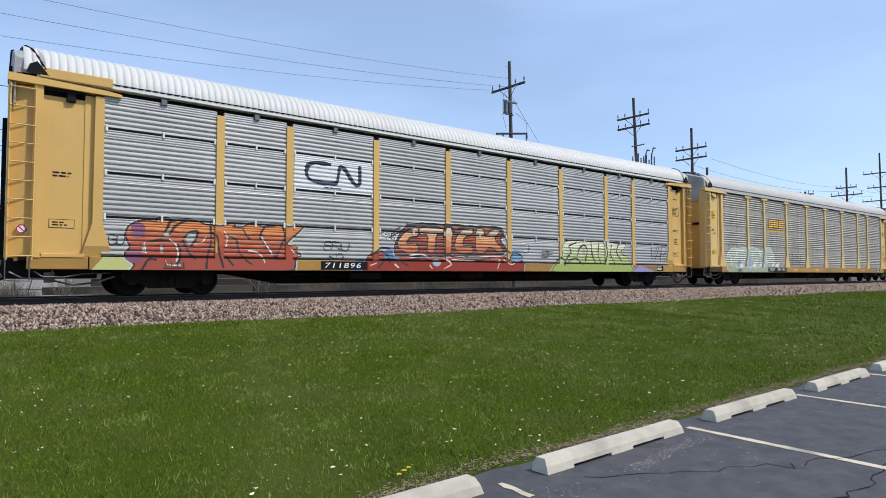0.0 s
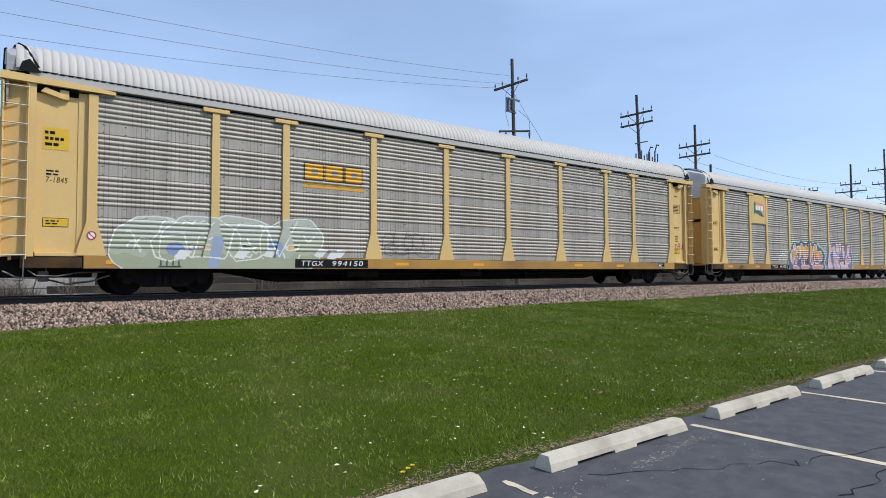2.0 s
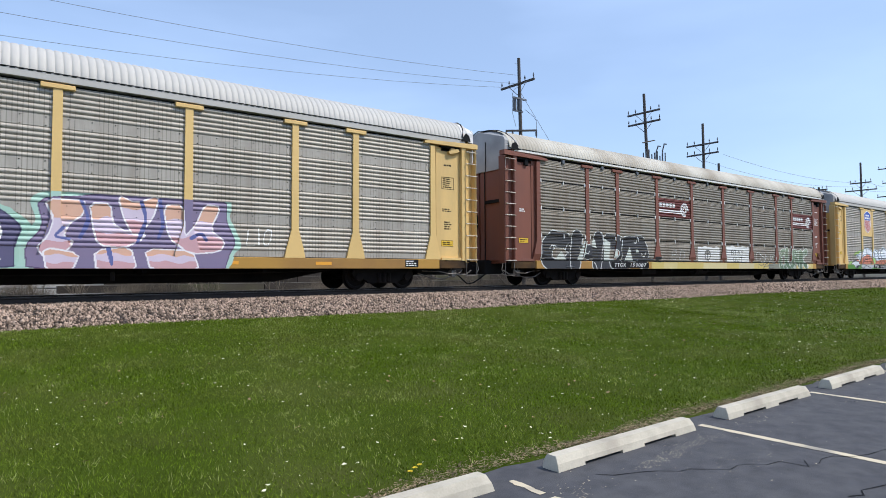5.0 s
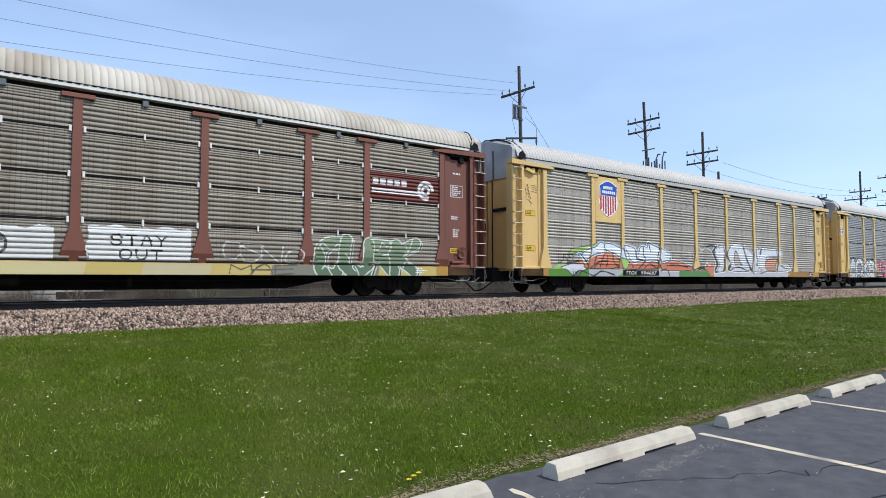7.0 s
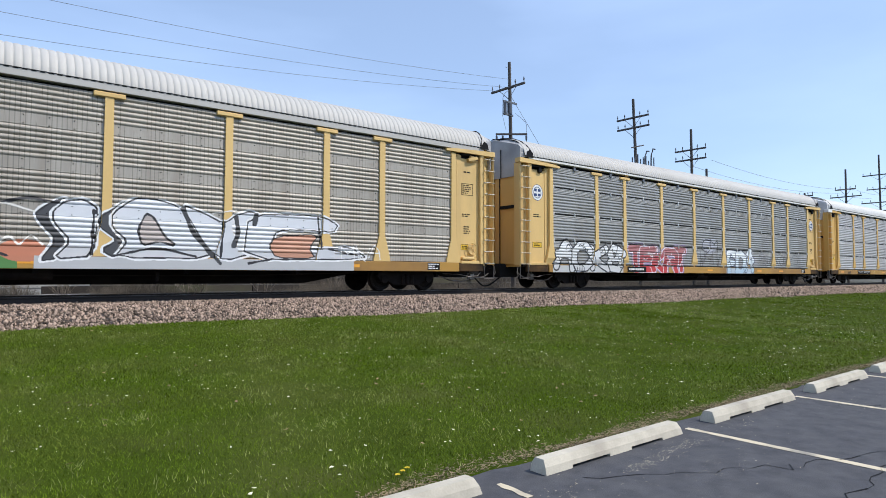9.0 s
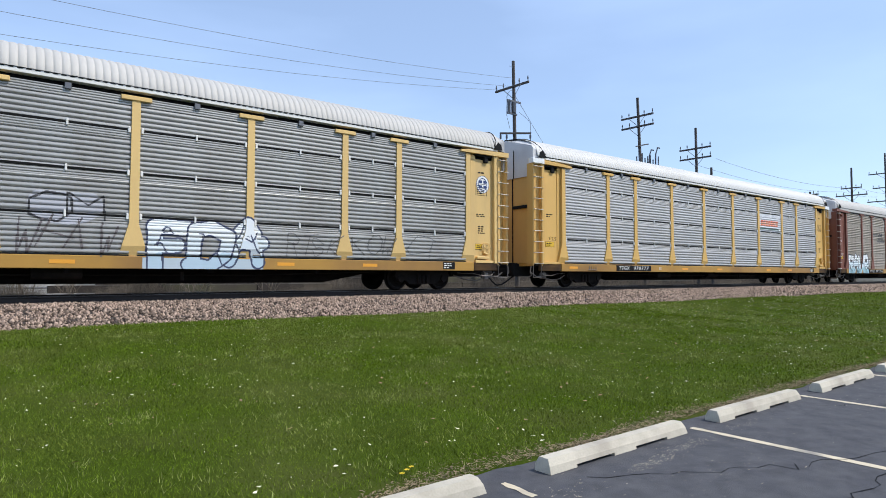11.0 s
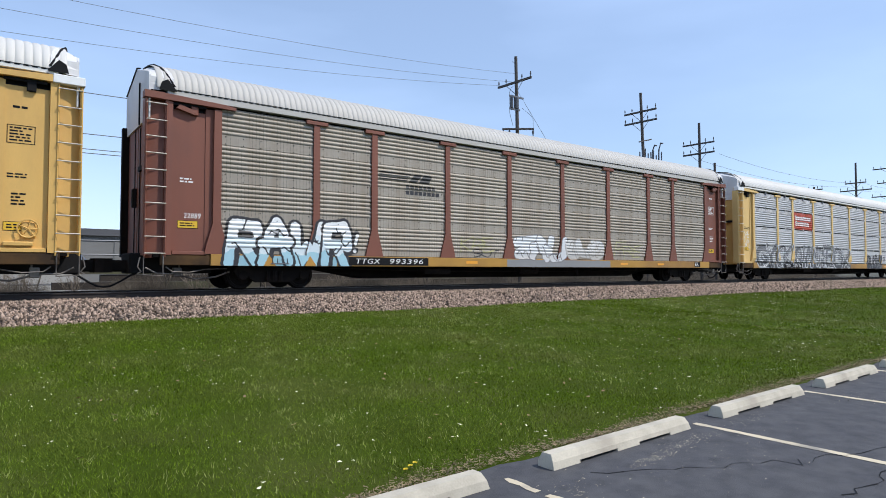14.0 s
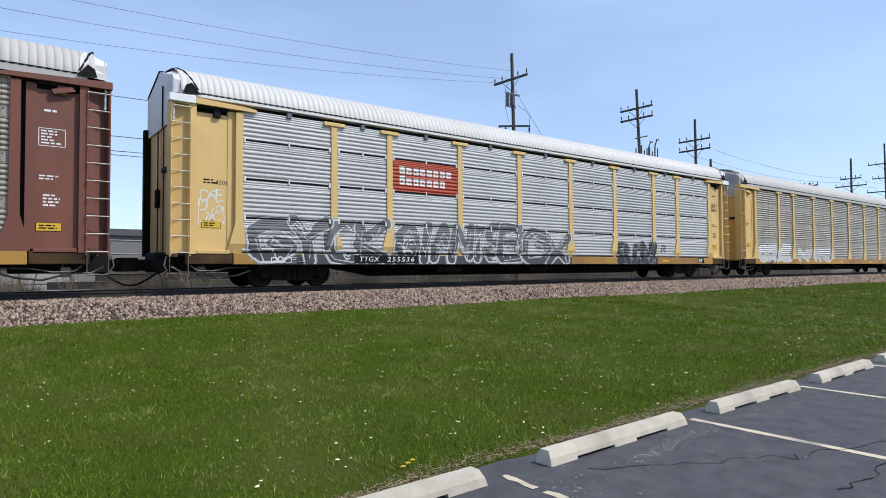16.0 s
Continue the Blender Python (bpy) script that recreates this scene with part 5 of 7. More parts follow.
    def apply(self, car, kind, name, label):
        """Lays the cells on the car's own relief, a few millimetres proud."""
        vs, fs, ids = [], [], []
        cuts = [c for p in POSTS for c in (p - 0.105, p + 0.105)]
        for r in range(self.nz):
            za, zb = self.z0 + r * ROW, self.z0 + (r + 1) * ROW
            zm = (za + zb) / 2
            row = self.ix[r]
            c = 0
            reg = np.zeros(self.nx, bool) | (zm < 0.96)
            for p in POSTS:
                reg |= np.abs(self.gx[r] - p) < (0.105 if kind == "N" else half_foot(zm))
            while c < self.nx:
                if row[c] < 0:
                    c += 1
                    continue
                e = c
                while e + 1 < self.nx and row[e + 1] == row[c] and reg[e + 1] == reg[c]:
                    e += 1
                xa, xb = self.x0 + c * COLS, self.x0 + (e + 1) * COLS
                if reg[c]:
                    ya = yb = -0.006
                    if kind == "S" and 0.957 < zm < 1.2:
                        ya, yb = 0.306 * (1.2 - za) - 0.007, 0.306 * (1.2 - zb) - 0.007
                else:
                    xm = (xa + xb) / 2
                    ya, yb = depth(kind, xm, max(za, 0.976)) - 0.007, depth(kind, xm, max(zb, 0.976)) - 0.007
                n = len(vs)
                vs += [(xa, ya, za), (xb, ya, za), (xb, yb, zb), (xa, yb, zb)]
                fs.append((n, n + 1, n + 2, n + 3))
                ids.append(int(row[c]))
                c = e + 1
        me = raw_mesh(name, vs, fs, [spray(c) for c in self.cols], ids)
        ob = new(name, me)
        ob.parent = car
        ob["label"] = label
        return ob


def lettering(text, height, material, parent, x, z, y=-0.008, width=None, name="lettering", label=""):
    """Flat letters of the built-in font on a car's side."""
    cu = bpy.data.curves.new(name, "FONT")
    cu.body, cu.size = text, 1.0
    cu.resolution_u = 3
    cu.shear = 0.15
    cu.space_character = 1.12
    tmp = new(name, cu)
    me = bpy.data.meshes.new_from_object(tmp.evaluated_get(bpy.context.evaluated_depsgraph_get()))
    bpy.data.objects.remove(tmp)
    co = np.zeros(len(me.vertices) * 3, np.float32)
    me.vertices.foreach_get("co", co)
    co = co.reshape(-1, 3)
    lo, hi = co.min(0), co.max(0)
    s = height / (hi[1] - lo[1])
    sx = s if width is None else width / (hi[0] - lo[0])
    out = np.c_[x + (co[:, 0] - lo[0]) * sx, np.full(len(co), y), z + (co[:, 1] - lo[1]) * s]
    me.vertices.foreach_set("co", out.astype(np.float32).ravel())
    me.update()
    me.materials.clear()
    me.materials.append(material)
    return part(name, me, material, parent, label)


def plate(parent, x0, x1, z0, z1, material, y=-0.004, name="plate", label="", thick=0.004):
    return part(name, box(B(), x0, x1, y - thick, y, z0, z1), material, parent, label)


def bars(parent, x0, x1, z0, z1, rows, material, y, name="stencil", label="rows of small stencilled marks", seed=1):
    """Small writing, as plain bars."""
    rng, bm = random.Random(seed), B()
    h = (z1 - z0) / rows
    for r in range(rows):
        x, end = x0, x0 + (x1 - x0) * rng.uniform(0.55, 1)
        while x < end - 0.02:
            w = min(rng.uniform(0.05, 0.16), end - x)
            box(bm, x, x + w, y - 0.003, y, z1 - h * (r + 0.75), z1 - h * (r + 0.25))
            x += w + 0.03
    return part(name, bm, material, parent, label)


YP = spray((0.72, 0.5, 0.06))


def car_marks(k, car, dark):
    """Stencils, placards and reflectors that every car wears."""
    ink = WHITEP if dark else BLACKP
    D = 0.118
    if k not in (2, 4):
        bars(car, 0.85, 1.25, 2.75, 2.9, 2, ink, D, seed=k)
    for x0, z0 in ((0.8, 1.6), (25.85, 1.4)) + (((0.8, 2.92),) if k in (2, 4) else ()):
        p = plate(car, x0, x0 + 0.5, z0, z0 + 0.2, BLACKP, D, "placard", "yellow placard with dark border")
        q = plate(p, x0 + 0.012, x0 + 0.488, z0 + 0.012, z0 + 0.188, SPEC[k][1] if k == 0 else YP, D - 0.004, "placard_face", thick=0.002)
        bars(q, x0 + 0.06, x0 + 0.44, z0 + 0.04, z0 + 0.16, 2, BLACKP, D - 0.0065, seed=k + 3)
    x0 = LEN - 1.42
    fr = B()
    for a, b, c, d in ((0, 0.52, 0, 0.015), (0, 0.52, 0.395, 0.41), (0, 0.015, 0, 0.41), (0.505, 0.52, 0, 0.41)):
        box(fr, x0 + a, x0 + b, D - 0.003, D, 3.32 + c, 3.32 + d)
    f = part("data_frame", fr, ink, car, "outlined data block")
    bars(f, x0 + 0.05, x0 + 0.47, 3.36, 3.7, 5, ink, D, seed=k + 9)
    bars(car, x0 + 0.02, x0 + 0.5, 2.55, 2.68, 2, ink, D, seed=k + 5)
    bars(car, x0 + 0.1, x0 + 0.45, 1.95, 2.25, 4, ink, D, seed=k + 6)
    bars(car, x0 + 0.1, x0 + 0.5, 4.08, 4.18, 1, ink, D, "car_number", "small stencilled car number as bars", seed=k + 7)
    for text, x0, z0 in {1: (("7-1845", 0.85, 2.6),), 6: (("91220", 1.0, 1.86),), 7: (("22889", 0.95, 1.86),), 8: (("40069", 1.15, 2.74),)}.get(k, ()):
        lettering(text, 0.13, ink, car, x0, z0, D - 0.002, 0.42, "rack_number", "stencilled rack number on the door")
    for x in (2.05, 5.0, 10.1, 13.3, 18.6, 21.3):
        plate(car, x, x + 0.5, 0.76, 0.85, ORANGE, -0.001, "reflector", "orange reflective strip on the sill", 0.004)
    b = plate(car, 24.35, 24.85, 0.7, 0.94, BLACKP, -0.001, "inspection_plate", "black inspection stencil panel with white marks")
    bars(b, 24.38, 24.82, 0.72, 0.92, 3, WHITEP, -0.006, seed=k + 11)
    g = B()
    for i in range(4):
        rod(g, (3.25 + 0.14 * i, -0.02, 0.72), (3.25 + 0.14 * i, -0.02, 0.86), 0.012, 4)
    rod(g, (3.2, -0.02, 0.72), (3.72, -0.02, 0.72), 0.012, 4)
    part("lifting_bracket", g, STEELGREY, car)


def car_number(car, text, x0, x1):
    b = plate(car, x0, x1, 0.685, 0.93, BLACKP, -0.005, "number_panel", "black panel with white stencilled car number")
    w = x1 - x0
    unit, at = 0.86 * w / (len(text) + 0.5), x0 + 0.08 * w
    for word in text.split():
        lettering(word, 0.15, WHITEP, b, at, 0.735, -0.0105, unit * len(word) * 0.97)
        at += unit * (len(word) + 1.5)


def no_entry(car, x, z, y):
    bm = B()
    n = 20
    for i in range(n):
        a, b = 2 * math.pi * i / n, 2 * math.pi * (i + 1) / n
        bm.faces.new([bm.verts.new((x + r * math.cos(t), y, z + r * math.sin(t))) for r, t in ((0.075, a), (0.105, a), (0.105, b), (0.075, b))])
    box(bm, x - 0.075, x + 0.075, y - 0.001, y + 0.001, z - 0.012, z + 0.012)
    for v in bm.verts[-8:]:
        dx, dz = v.co.x - x, v.co.z - z
        v.co.x, v.co.z = x + 0.7 * (dx + dz), z + 0.7 * (dz - dx)
    d = B()
    d.faces.new([d.verts.new((x + 0.11 * math.cos(2 * math.pi * i / n), y + 0.002, z + 0.11 * math.sin(2 * math.pi * i / n))) for i in range(n)])
    p = part("warning_disc", d, WHITEP, car, "round white warning sign")
    part("warning_ring", bm, spray((0.45, 0.06, 0.05)), p)


W_, K_ = (0.74, 0.74, 0.72), (0.025, 0.024, 0.028)


def paint_train():
    kinds = [s[0] for s in SPEC]
    for k, car in CARS:
        car_marks(k, car, SPEC[k][1] is BROWN)
    for k in (0, 1):
        no_entry(RACK[k], (0.3, 1.75)[k], (1.55, 1.42)[k], (0.13, -0.008)[k])
    # first car: orange pieces, a pale green one and a white emblem panel
    c = Canvas(1.6, 26.0, seed=3)
    c.poly([(1.65, 0.655), (3.0, 0.655), (2.5, 1.05), (1.9, 0.98)], (0.56, 0.57, 0.26))
    c.mass("2.44,0.60 2.58,0.79 2.35,0.96 2.35,1.08 2.47,1.20 2.40,1.33 2.34,1.50 2.39,1.68 2.56,1.83 2.83,1.87 3.03,1.84 3.01,1.91 3.11,1.95 3.39,1.93 3.30,1.82 3.46,1.88 3.73,1.95 4.00,1.92 4.17,1.83 4.36,1.83 4.58,1.79 4.90,1.92 4.96,1.86 4.87,1.80 5.17,1.80 5.32,1.91 5.51,1.94 5.67,1.84 5.95,1.85 6.28,1.93 6.45,1.86 6.65,1.93 6.92,1.93 6.79,1.76 6.53,1.56 6.34,1.36 6.76,1.33 6.66,1.20 6.88,1.09 6.66,0.99 6.63,0.60", [(0.42, 0.12, 0.075), (0.46, 0.11, 0.055), (0.54, 0.17, 0.06), (0.66, 0.29, 0.11)], K_, 0.035, ((0.55, 0.55, 0.46), 0.03))
    c.oval(2.62, 1.62, 0.17, 0.2, (0.28, 0.12, 0.2))
    c.oval(2.55, 0.98, 0.2, 0.16, (0.3, 0.12, 0.19))
    for shape in ["3.71,1.52 3.84,1.64 4.01,1.66 3.96,1.44 3.82,1.29 3.74,1.34", "2.71,1.28 2.78,1.31 2.80,1.07 2.72,1.07", "3.11,1.30 3.18,1.27 3.21,1.10 3.13,1.05", "4.43,1.46 4.52,1.34 4.51,1.07 4.44,1.16"]:
        c.bare(shape)
    c.oval(3.28, 1.55, 0.09, 0.07, (0.42, 0.43, 0.42))
    c.ink(["2.84,1.34 3.14,1.41 3.40,1.39 3.58,1.23 3.61,1.03 3.50,0.77", "3.33,1.54 3.46,1.76 3.73,1.92 4.00,1.90", "3.65,1.40 3.71,1.26 3.82,1.06 3.95,0.95", "3.69,1.49 3.81,1.63 4.02,1.67 3.97,1.44 3.85,1.26", "4.32,1.80 4.35,1.36 4.24,0.95 4.23,0.72", "4.32,1.66 4.51,1.52 4.53,1.15 4.66,0.72", "4.72,1.60 5.02,1.46 5.06,1.16 5.26,0.91 5.41,0.82", "5.17,1.77 5.27,1.58 5.37,1.49", "5.67,1.56 5.80,1.33 6.00,1.10 6.13,0.98", "6.28,1.90 6.37,1.59 6.21,1.27 6.09,0.98", "4.73,1.00 4.91,0.78", "2.71,0.65 2.85,0.93 3.02,0.91", "3.33,1.84 3.28,1.70 3.23,1.61", "5.76,1.83 5.67,1.68 5.64,1.50"], K_, 0.027)
    c.ink(["3.33,1.42 3.49,1.31 3.55,1.08 3.50,0.88", "2.77,1.31 2.80,1.07", "4.69,1.67 4.77,1.53 4.73,1.29", "5.33,1.18 5.56,1.16 5.72,1.02 5.77,0.87", "5.70,1.55 5.83,1.33 6.00,1.10", "4.22,1.51 4.12,1.36 3.94,1.32", "6.54,1.24 6.66,1.12 6.79,1.09", "3.25,0.88 3.27,0.78 3.58,0.77"], (0.8, 0.74, 0.66), 0.016)
    c.tag("GO", 1.95, 2.35, 1.25, 1.5, K_, 0.012)
    c.tag("SRU", 7.5, 8.4, 1.25, 1.5, K_, 0.014)
    c.tag("KO", 7.7, 8.2, 0.98, 1.15, K_, 0.012)
    c.oval(8.9, 0.8, 0.5, 0.2, (0.12, 0.2, 0.42))
    c.tag("SUNO", 9.45, 10.3, 1.62, 1.82, W_, 0.03)
    c.tag("SUNO", 9.45, 10.3, 1.62, 1.82, K_, 0.01)
    c.mass("8.82,0.60 8.91,0.90 9.11,1.17 9.41,1.24 9.83,1.18 10.15,1.19 10.47,1.27 10.92,1.35 11.37,1.17 12.08,1.11 12.33,1.27 13.60,1.26 14.27,1.31 14.69,1.24 14.97,1.04 15.40,1.17 15.72,1.02 15.72,0.60", [(0.34, 0.06, 0.03), (0.4, 0.085, 0.04)], K_, 0.035, ((0.5, 0.42, 0.38), 0.03))
    c.oval(9.9, 1.15, 0.3, 0.2, (0.16, 0.27, 0.45))
    c.oval(15.35, 1.2, 0.3, 0.25, (0.22, 0.36, 0.5))
    c.mass("10.00,1.33 10.08,1.65 10.30,1.95 10.51,2.10 10.80,2.19 11.84,2.21 12.38,2.23 13.08,2.21 14.64,2.26 14.75,1.98 14.52,1.79 14.89,1.45 14.63,1.24 10.04,1.13", [(0.3, 0.07, 0.035), (0.46, 0.14, 0.06)], K_, 0.05, ((0.66, 0.62, 0.55), 0.025))
    for shape in ["10.15,1.37 10.10,1.58 10.36,1.88 10.80,2.08 10.96,2.02 10.92,1.79 10.58,1.74 10.43,1.52 10.87,1.57 10.96,1.28 10.52,1.19", "10.96,2.09 11.96,2.10 11.96,1.91 11.65,1.86 11.61,1.25 11.26,1.25 11.33,1.85 10.96,1.83", "12.01,2.12 12.35,2.14 12.30,1.25 11.96,1.24", "12.42,1.43 12.50,1.81 12.80,2.10 13.29,2.14 13.23,1.92 12.88,1.83 12.77,1.51 13.23,1.56 13.28,1.29 12.62,1.26", "13.39,2.15 13.76,2.16 13.81,1.86 14.19,2.16 14.58,2.14 14.25,1.80 14.74,1.44 14.52,1.30 14.03,1.55 13.81,1.28 13.39,1.27"]:
        c.mass(shape, [(0.6, 0.2, 0.08), (0.68, 0.32, 0.14), (0.75, 0.45, 0.26), (0.79, 0.6, 0.43)], K_, 0.05)
    c.ink(["10.51,2.05 10.80,2.16 11.72,2.20", "11.99,2.16 12.33,2.19 12.40,1.98", "12.45,2.04 13.08,2.17 13.60,2.21", "14.09,2.20 14.58,2.22 14.64,1.98"], K_, 0.05)
    c.ink(["9.11,0.96 10.04,1.04 10.47,0.83", "9.21,1.17 9.52,1.28 9.83,1.09 9.79,0.90", "14.97,1.04 15.11,1.29 15.40,1.33 15.70,1.19", "9.29,1.24 9.54,1.39 9.83,1.36", "9.83,1.71 10.30,1.95 10.51,2.18", "9.91,1.82 10.21,2.05", "10.47,0.98 11.03,1.09 11.61,0.95", "12.82,1.09 13.60,1.02 14.13,1.15", "9.37,0.75 9.62,0.96", "14.69,1.48 15.03,1.33"], K_, 0.026)
    c.ink(["10.58,1.16 11.03,1.22 11.37,1.10", "11.96,1.11 12.32,0.89 11.96,0.73", "14.13,1.11 14.55,1.11 14.40,0.76", "9.11,0.82 9.31,0.89", "12.32,1.04 13.33,1.01", "11.37,0.84 11.46,0.73", "10.13,0.76 10.00,0.86", "14.74,1.07 15.08,0.87 15.40,1.04"], (0.78, 0.72, 0.62), 0.018)
    c.oval(11.65, 0.93, 0.17, 0.12, (0.4, 0.52, 0.56))
    c.tag("GE", 15.6, 16.4, 1.35, 1.65, W_, 0.035)
    c.tag("GE", 15.6, 16.4, 1.35, 1.65, K_, 0.012)
    c.tag("EF", 16.7, 17.4, 1.2, 1.45, K_, 0.016)
    c.rect(17.6, 22.4, 0.655, 0.93, (0.4, 0.46, 0.2))
    c.mass("17.13,0.60 17.56,1.00 17.90,1.30 17.83,1.61 18.07,1.84 18.48,1.92 19.11,1.90 19.83,1.90 20.77,1.95 21.35,1.85 22.07,1.87 21.94,1.67 21.54,1.46 22.22,1.31 22.34,0.98 22.61,0.60", [(0.4, 0.46, 0.16), (0.52, 0.57, 0.26), (0.64, 0.66, 0.4), (0.74, 0.73, 0.56)], K_, 0.03, ((0.55, 0.54, 0.46), 0.03))
    c.ink(["18.76,1.82 18.24,1.67 18.47,1.45 18.20,1.21 17.99,0.90", "18.82,1.32 18.96,1.64 19.25,1.76 19.46,1.56 19.31,1.09", "19.68,1.85 19.74,1.33 19.96,1.01", "20.20,1.86 20.11,1.34 20.33,1.01", "20.65,1.88 20.72,1.40 20.56,0.97", "21.03,1.79 20.95,1.36 21.25,1.02", "21.51,1.81 21.34,1.51 21.73,1.13", "18.26,1.08 18.75,1.22 19.09,0.95", "17.56,1.07 17.80,1.21 18.06,1.08"], K_, 0.033)
    for shape in ["19.03,1.46 19.17,1.65 19.31,1.46 19.17,1.32", "21.11,1.65 21.34,1.70 21.26,1.51"]:
        c.bare(shape)
    c.poly([(22.5, 0.655), (24.2, 0.655), (23.0, 0.95)], (0.36, 0.34, 0.55))
    c.tag("VAR", 23.7, 25.1, 1.05, 1.75, K_, 0.016, wild=0.14)
    c.apply(RACK[0], "N", "graffiti", "orange, red and pale green spray-painted graffiti")
    e = Canvas(6.6, 9.25, 2.955, 4.005, 5)
    e.rect(6.62, 9.2, 2.99, 3.97, W_)
    ribbon = "7.75,3.78 7.2,3.79 7.03,3.7 6.97,3.52 7.02,3.33 7.2,3.22 7.85,3.21 8.0,3.3 8.02,3.65 8.08,3.76 8.2,3.74 8.52,3.3 8.64,3.21 8.73,3.28 8.74,3.5 8.74,3.8"
    e.ink([ribbon], (0.03, 0.035, 0.07), 0.055)
    e.apply(RACK[0], "N", "emblem", "white panel with a thick black ribbon-like emblem")
    bars(RACK[0], 7.55, 8.45, 3.06, 3.12, 1, BLACKP, 0.02)
    car_number(RACK[0], "711896", 7.45, 9.0)
    # second car: faded sage green piece, yellow emblem
    c = Canvas(1.5, 13, seed=7)
    c.piece("GODO", 2.3, 7.4, 0.55, 1.95, [(0.33, 0.36, 0.24), (0.4, 0.42, 0.31), (0.43, 0.45, 0.38)], (0.66, 0.68, 0.62), 0.3, edge=0.025, lap=0.15)
    c.rect(2.4, 7.0, 0.655, 0.93, (0.34, 0.36, 0.24))
    c.oval(3.6, 1.15, 0.22, 0.16, (0.3, 0.36, 0.52))
    c.rect(4.35, 4.65, 0.7, 1.5, (0.36, 0.42, 0.52), 0.2)
    c.oval(6.2, 1.2, 0.2, 0.25, (0.32, 0.4, 0.52))
    for x, z in ((3.7, 1.02), (5.2, 1.05), (6.0, 1.1), (7.5, 1.12), (7.9, 1.05), (8.1, 1.1)):
        c.poly([(x - 0.15, z - 0.1), (x + 0.1, z - 0.14), (x + 0.3, z + 0.08), (x, z + 0.12)], (0.7, 0.7, 0.66))
    c.tag("OUOV", 3.0, 6.9, 0.95, 1.7, (0.66, 0.68, 0.64), 0.018, wild=0.14)
    c.tag("GORU", 9.6, 11.6, 1.05, 1.4, (0.1, 0.1, 0.11), 0.009, wild=0.12)
    c.tag("OUOOU", 9.6, 11.6, 1.3, 1.75, (0.1, 0.1, 0.11), 0.009, wild=0.12)
    c.apply(RACK[1], "P", "graffiti", "faded sage green and blue spray-painted graffiti")
    e = Canvas(6.6, 9.25, 2.8, 4.0, 9)
    for i, x in enumerate((7.05, 7.7, 8.35)):
        e.rect(x - 0.03, x + 0.6, 3.2, 3.72, K_)
        e.rect(x, x + 0.57, 3.24, 3.68, (0.72, 0.43, 0.05))
        e.rect(x + 0.2, x + 0.42, 3.38, 3.55, (0.3, 0.25, 0.2))
    e.rect(7.0, 9.0, 3.1, 3.15, (0.72, 0.43, 0.05))
    e.rect(7.0, 9.0, 2.99, 3.07, (0.72, 0.43, 0.05))
    e.apply(RACK[1], "P", "emblem", "three yellow emblem blocks over two stripes")
    q = plate(RACK[1], 0.78, 1.28, 3.35, 3.85, YP, 0.118, "quality_sign", "yellow sign with dark marks")
    bars(q, 0.82, 1.24, 3.4, 3.8, 3, BLACKP, 0.112, seed=31)
    car_number(RACK[1], "TTGX 994150", 6.75, 9.1)
    # third car: yellow emblem panel, orange and pink pieces
    c = Canvas(7.6, 24, seed=11)
    c.tag("LEO", 8.0, 9.1, 1.45, 1.75, W_, 0.014, wild=0.12)
    c.tag("WULY", 7.9, 9.1, 1.15, 1.4, W_, 0.012, wild=0.12)
    c.mass("9.05,0.60 9.12,1.43 9.26,1.69 9.62,1.94 9.79,2.19 10.09,2.31 10.47,2.19 10.80,2.29 11.05,2.38 11.37,2.23 11.72,2.23 11.95,2.39 12.32,2.45 12.61,2.25 12.86,2.34 13.21,2.30 13.47,2.03 13.99,1.95 14.39,1.56 14.25,1.23 14.24,0.60", [(0.1, 0.09, 0.17)], (0.05, 0.045, 0.1), 0.03, ((0.42, 0.58, 0.5), 0.14))
    for shape in ["9.48,1.77 10.26,1.85 10.34,0.99 10.08,0.99 9.94,1.49 9.83,0.99 9.50,0.98", "9.87,1.91 9.94,2.15 10.09,2.21 10.21,2.14 10.28,1.93", "10.34,2.02 10.76,2.07 10.80,1.32 10.40,1.28", "10.80,2.02 10.89,2.19 11.07,2.23 11.28,2.08 11.43,0.98 11.04,0.96 10.91,1.29", "11.41,2.08 11.83,2.14 11.87,1.35 11.50,1.30", "11.95,2.12 12.07,2.26 12.31,2.27 12.56,1.94 12.50,1.32 12.75,1.00 12.06,0.97", "12.66,2.04 12.86,2.22 13.16,2.16 13.31,1.65 13.61,1.00 12.85,1.02", "13.36,1.77 13.91,1.79 14.04,1.35 13.77,1.14 13.43,1.22", "9.26,1.43 9.38,1.61 9.50,1.26 9.42,1.05"]:
        c.mass(shape, [(0.58, 0.34, 0.3), (0.66, 0.42, 0.24), (0.68, 0.44, 0.14)], (0.76, 0.73, 0.7), 0.04)
    c.mass("9.62,0.88 10.25,0.88 10.57,0.60 9.83,0.60", [(0.56, 0.32, 0.28)], (0.76, 0.73, 0.7), 0.03)
    for shape in ["10.69,0.89 11.94,0.89 11.70,0.60 11.02,0.60", "12.25,0.90 14.09,0.91 13.60,0.60 12.66,0.60"]:
        c.mass(shape, [(0.58, 0.33, 0.29)], (0.76, 0.73, 0.7), 0.03)
    c.ink(["10.17,1.28 10.34,1.57 10.60,1.58 10.43,1.17", "10.91,1.25 11.00,1.59 11.22,1.07", "11.64,1.19 11.83,1.38 11.97,1.01", "12.26,1.09 12.36,1.51 12.60,1.17", "12.93,1.52 13.10,1.10 13.36,1.34", "9.73,1.00 9.62,1.27 9.75,1.55"], (0.12, 0.1, 0.2), 0.04)
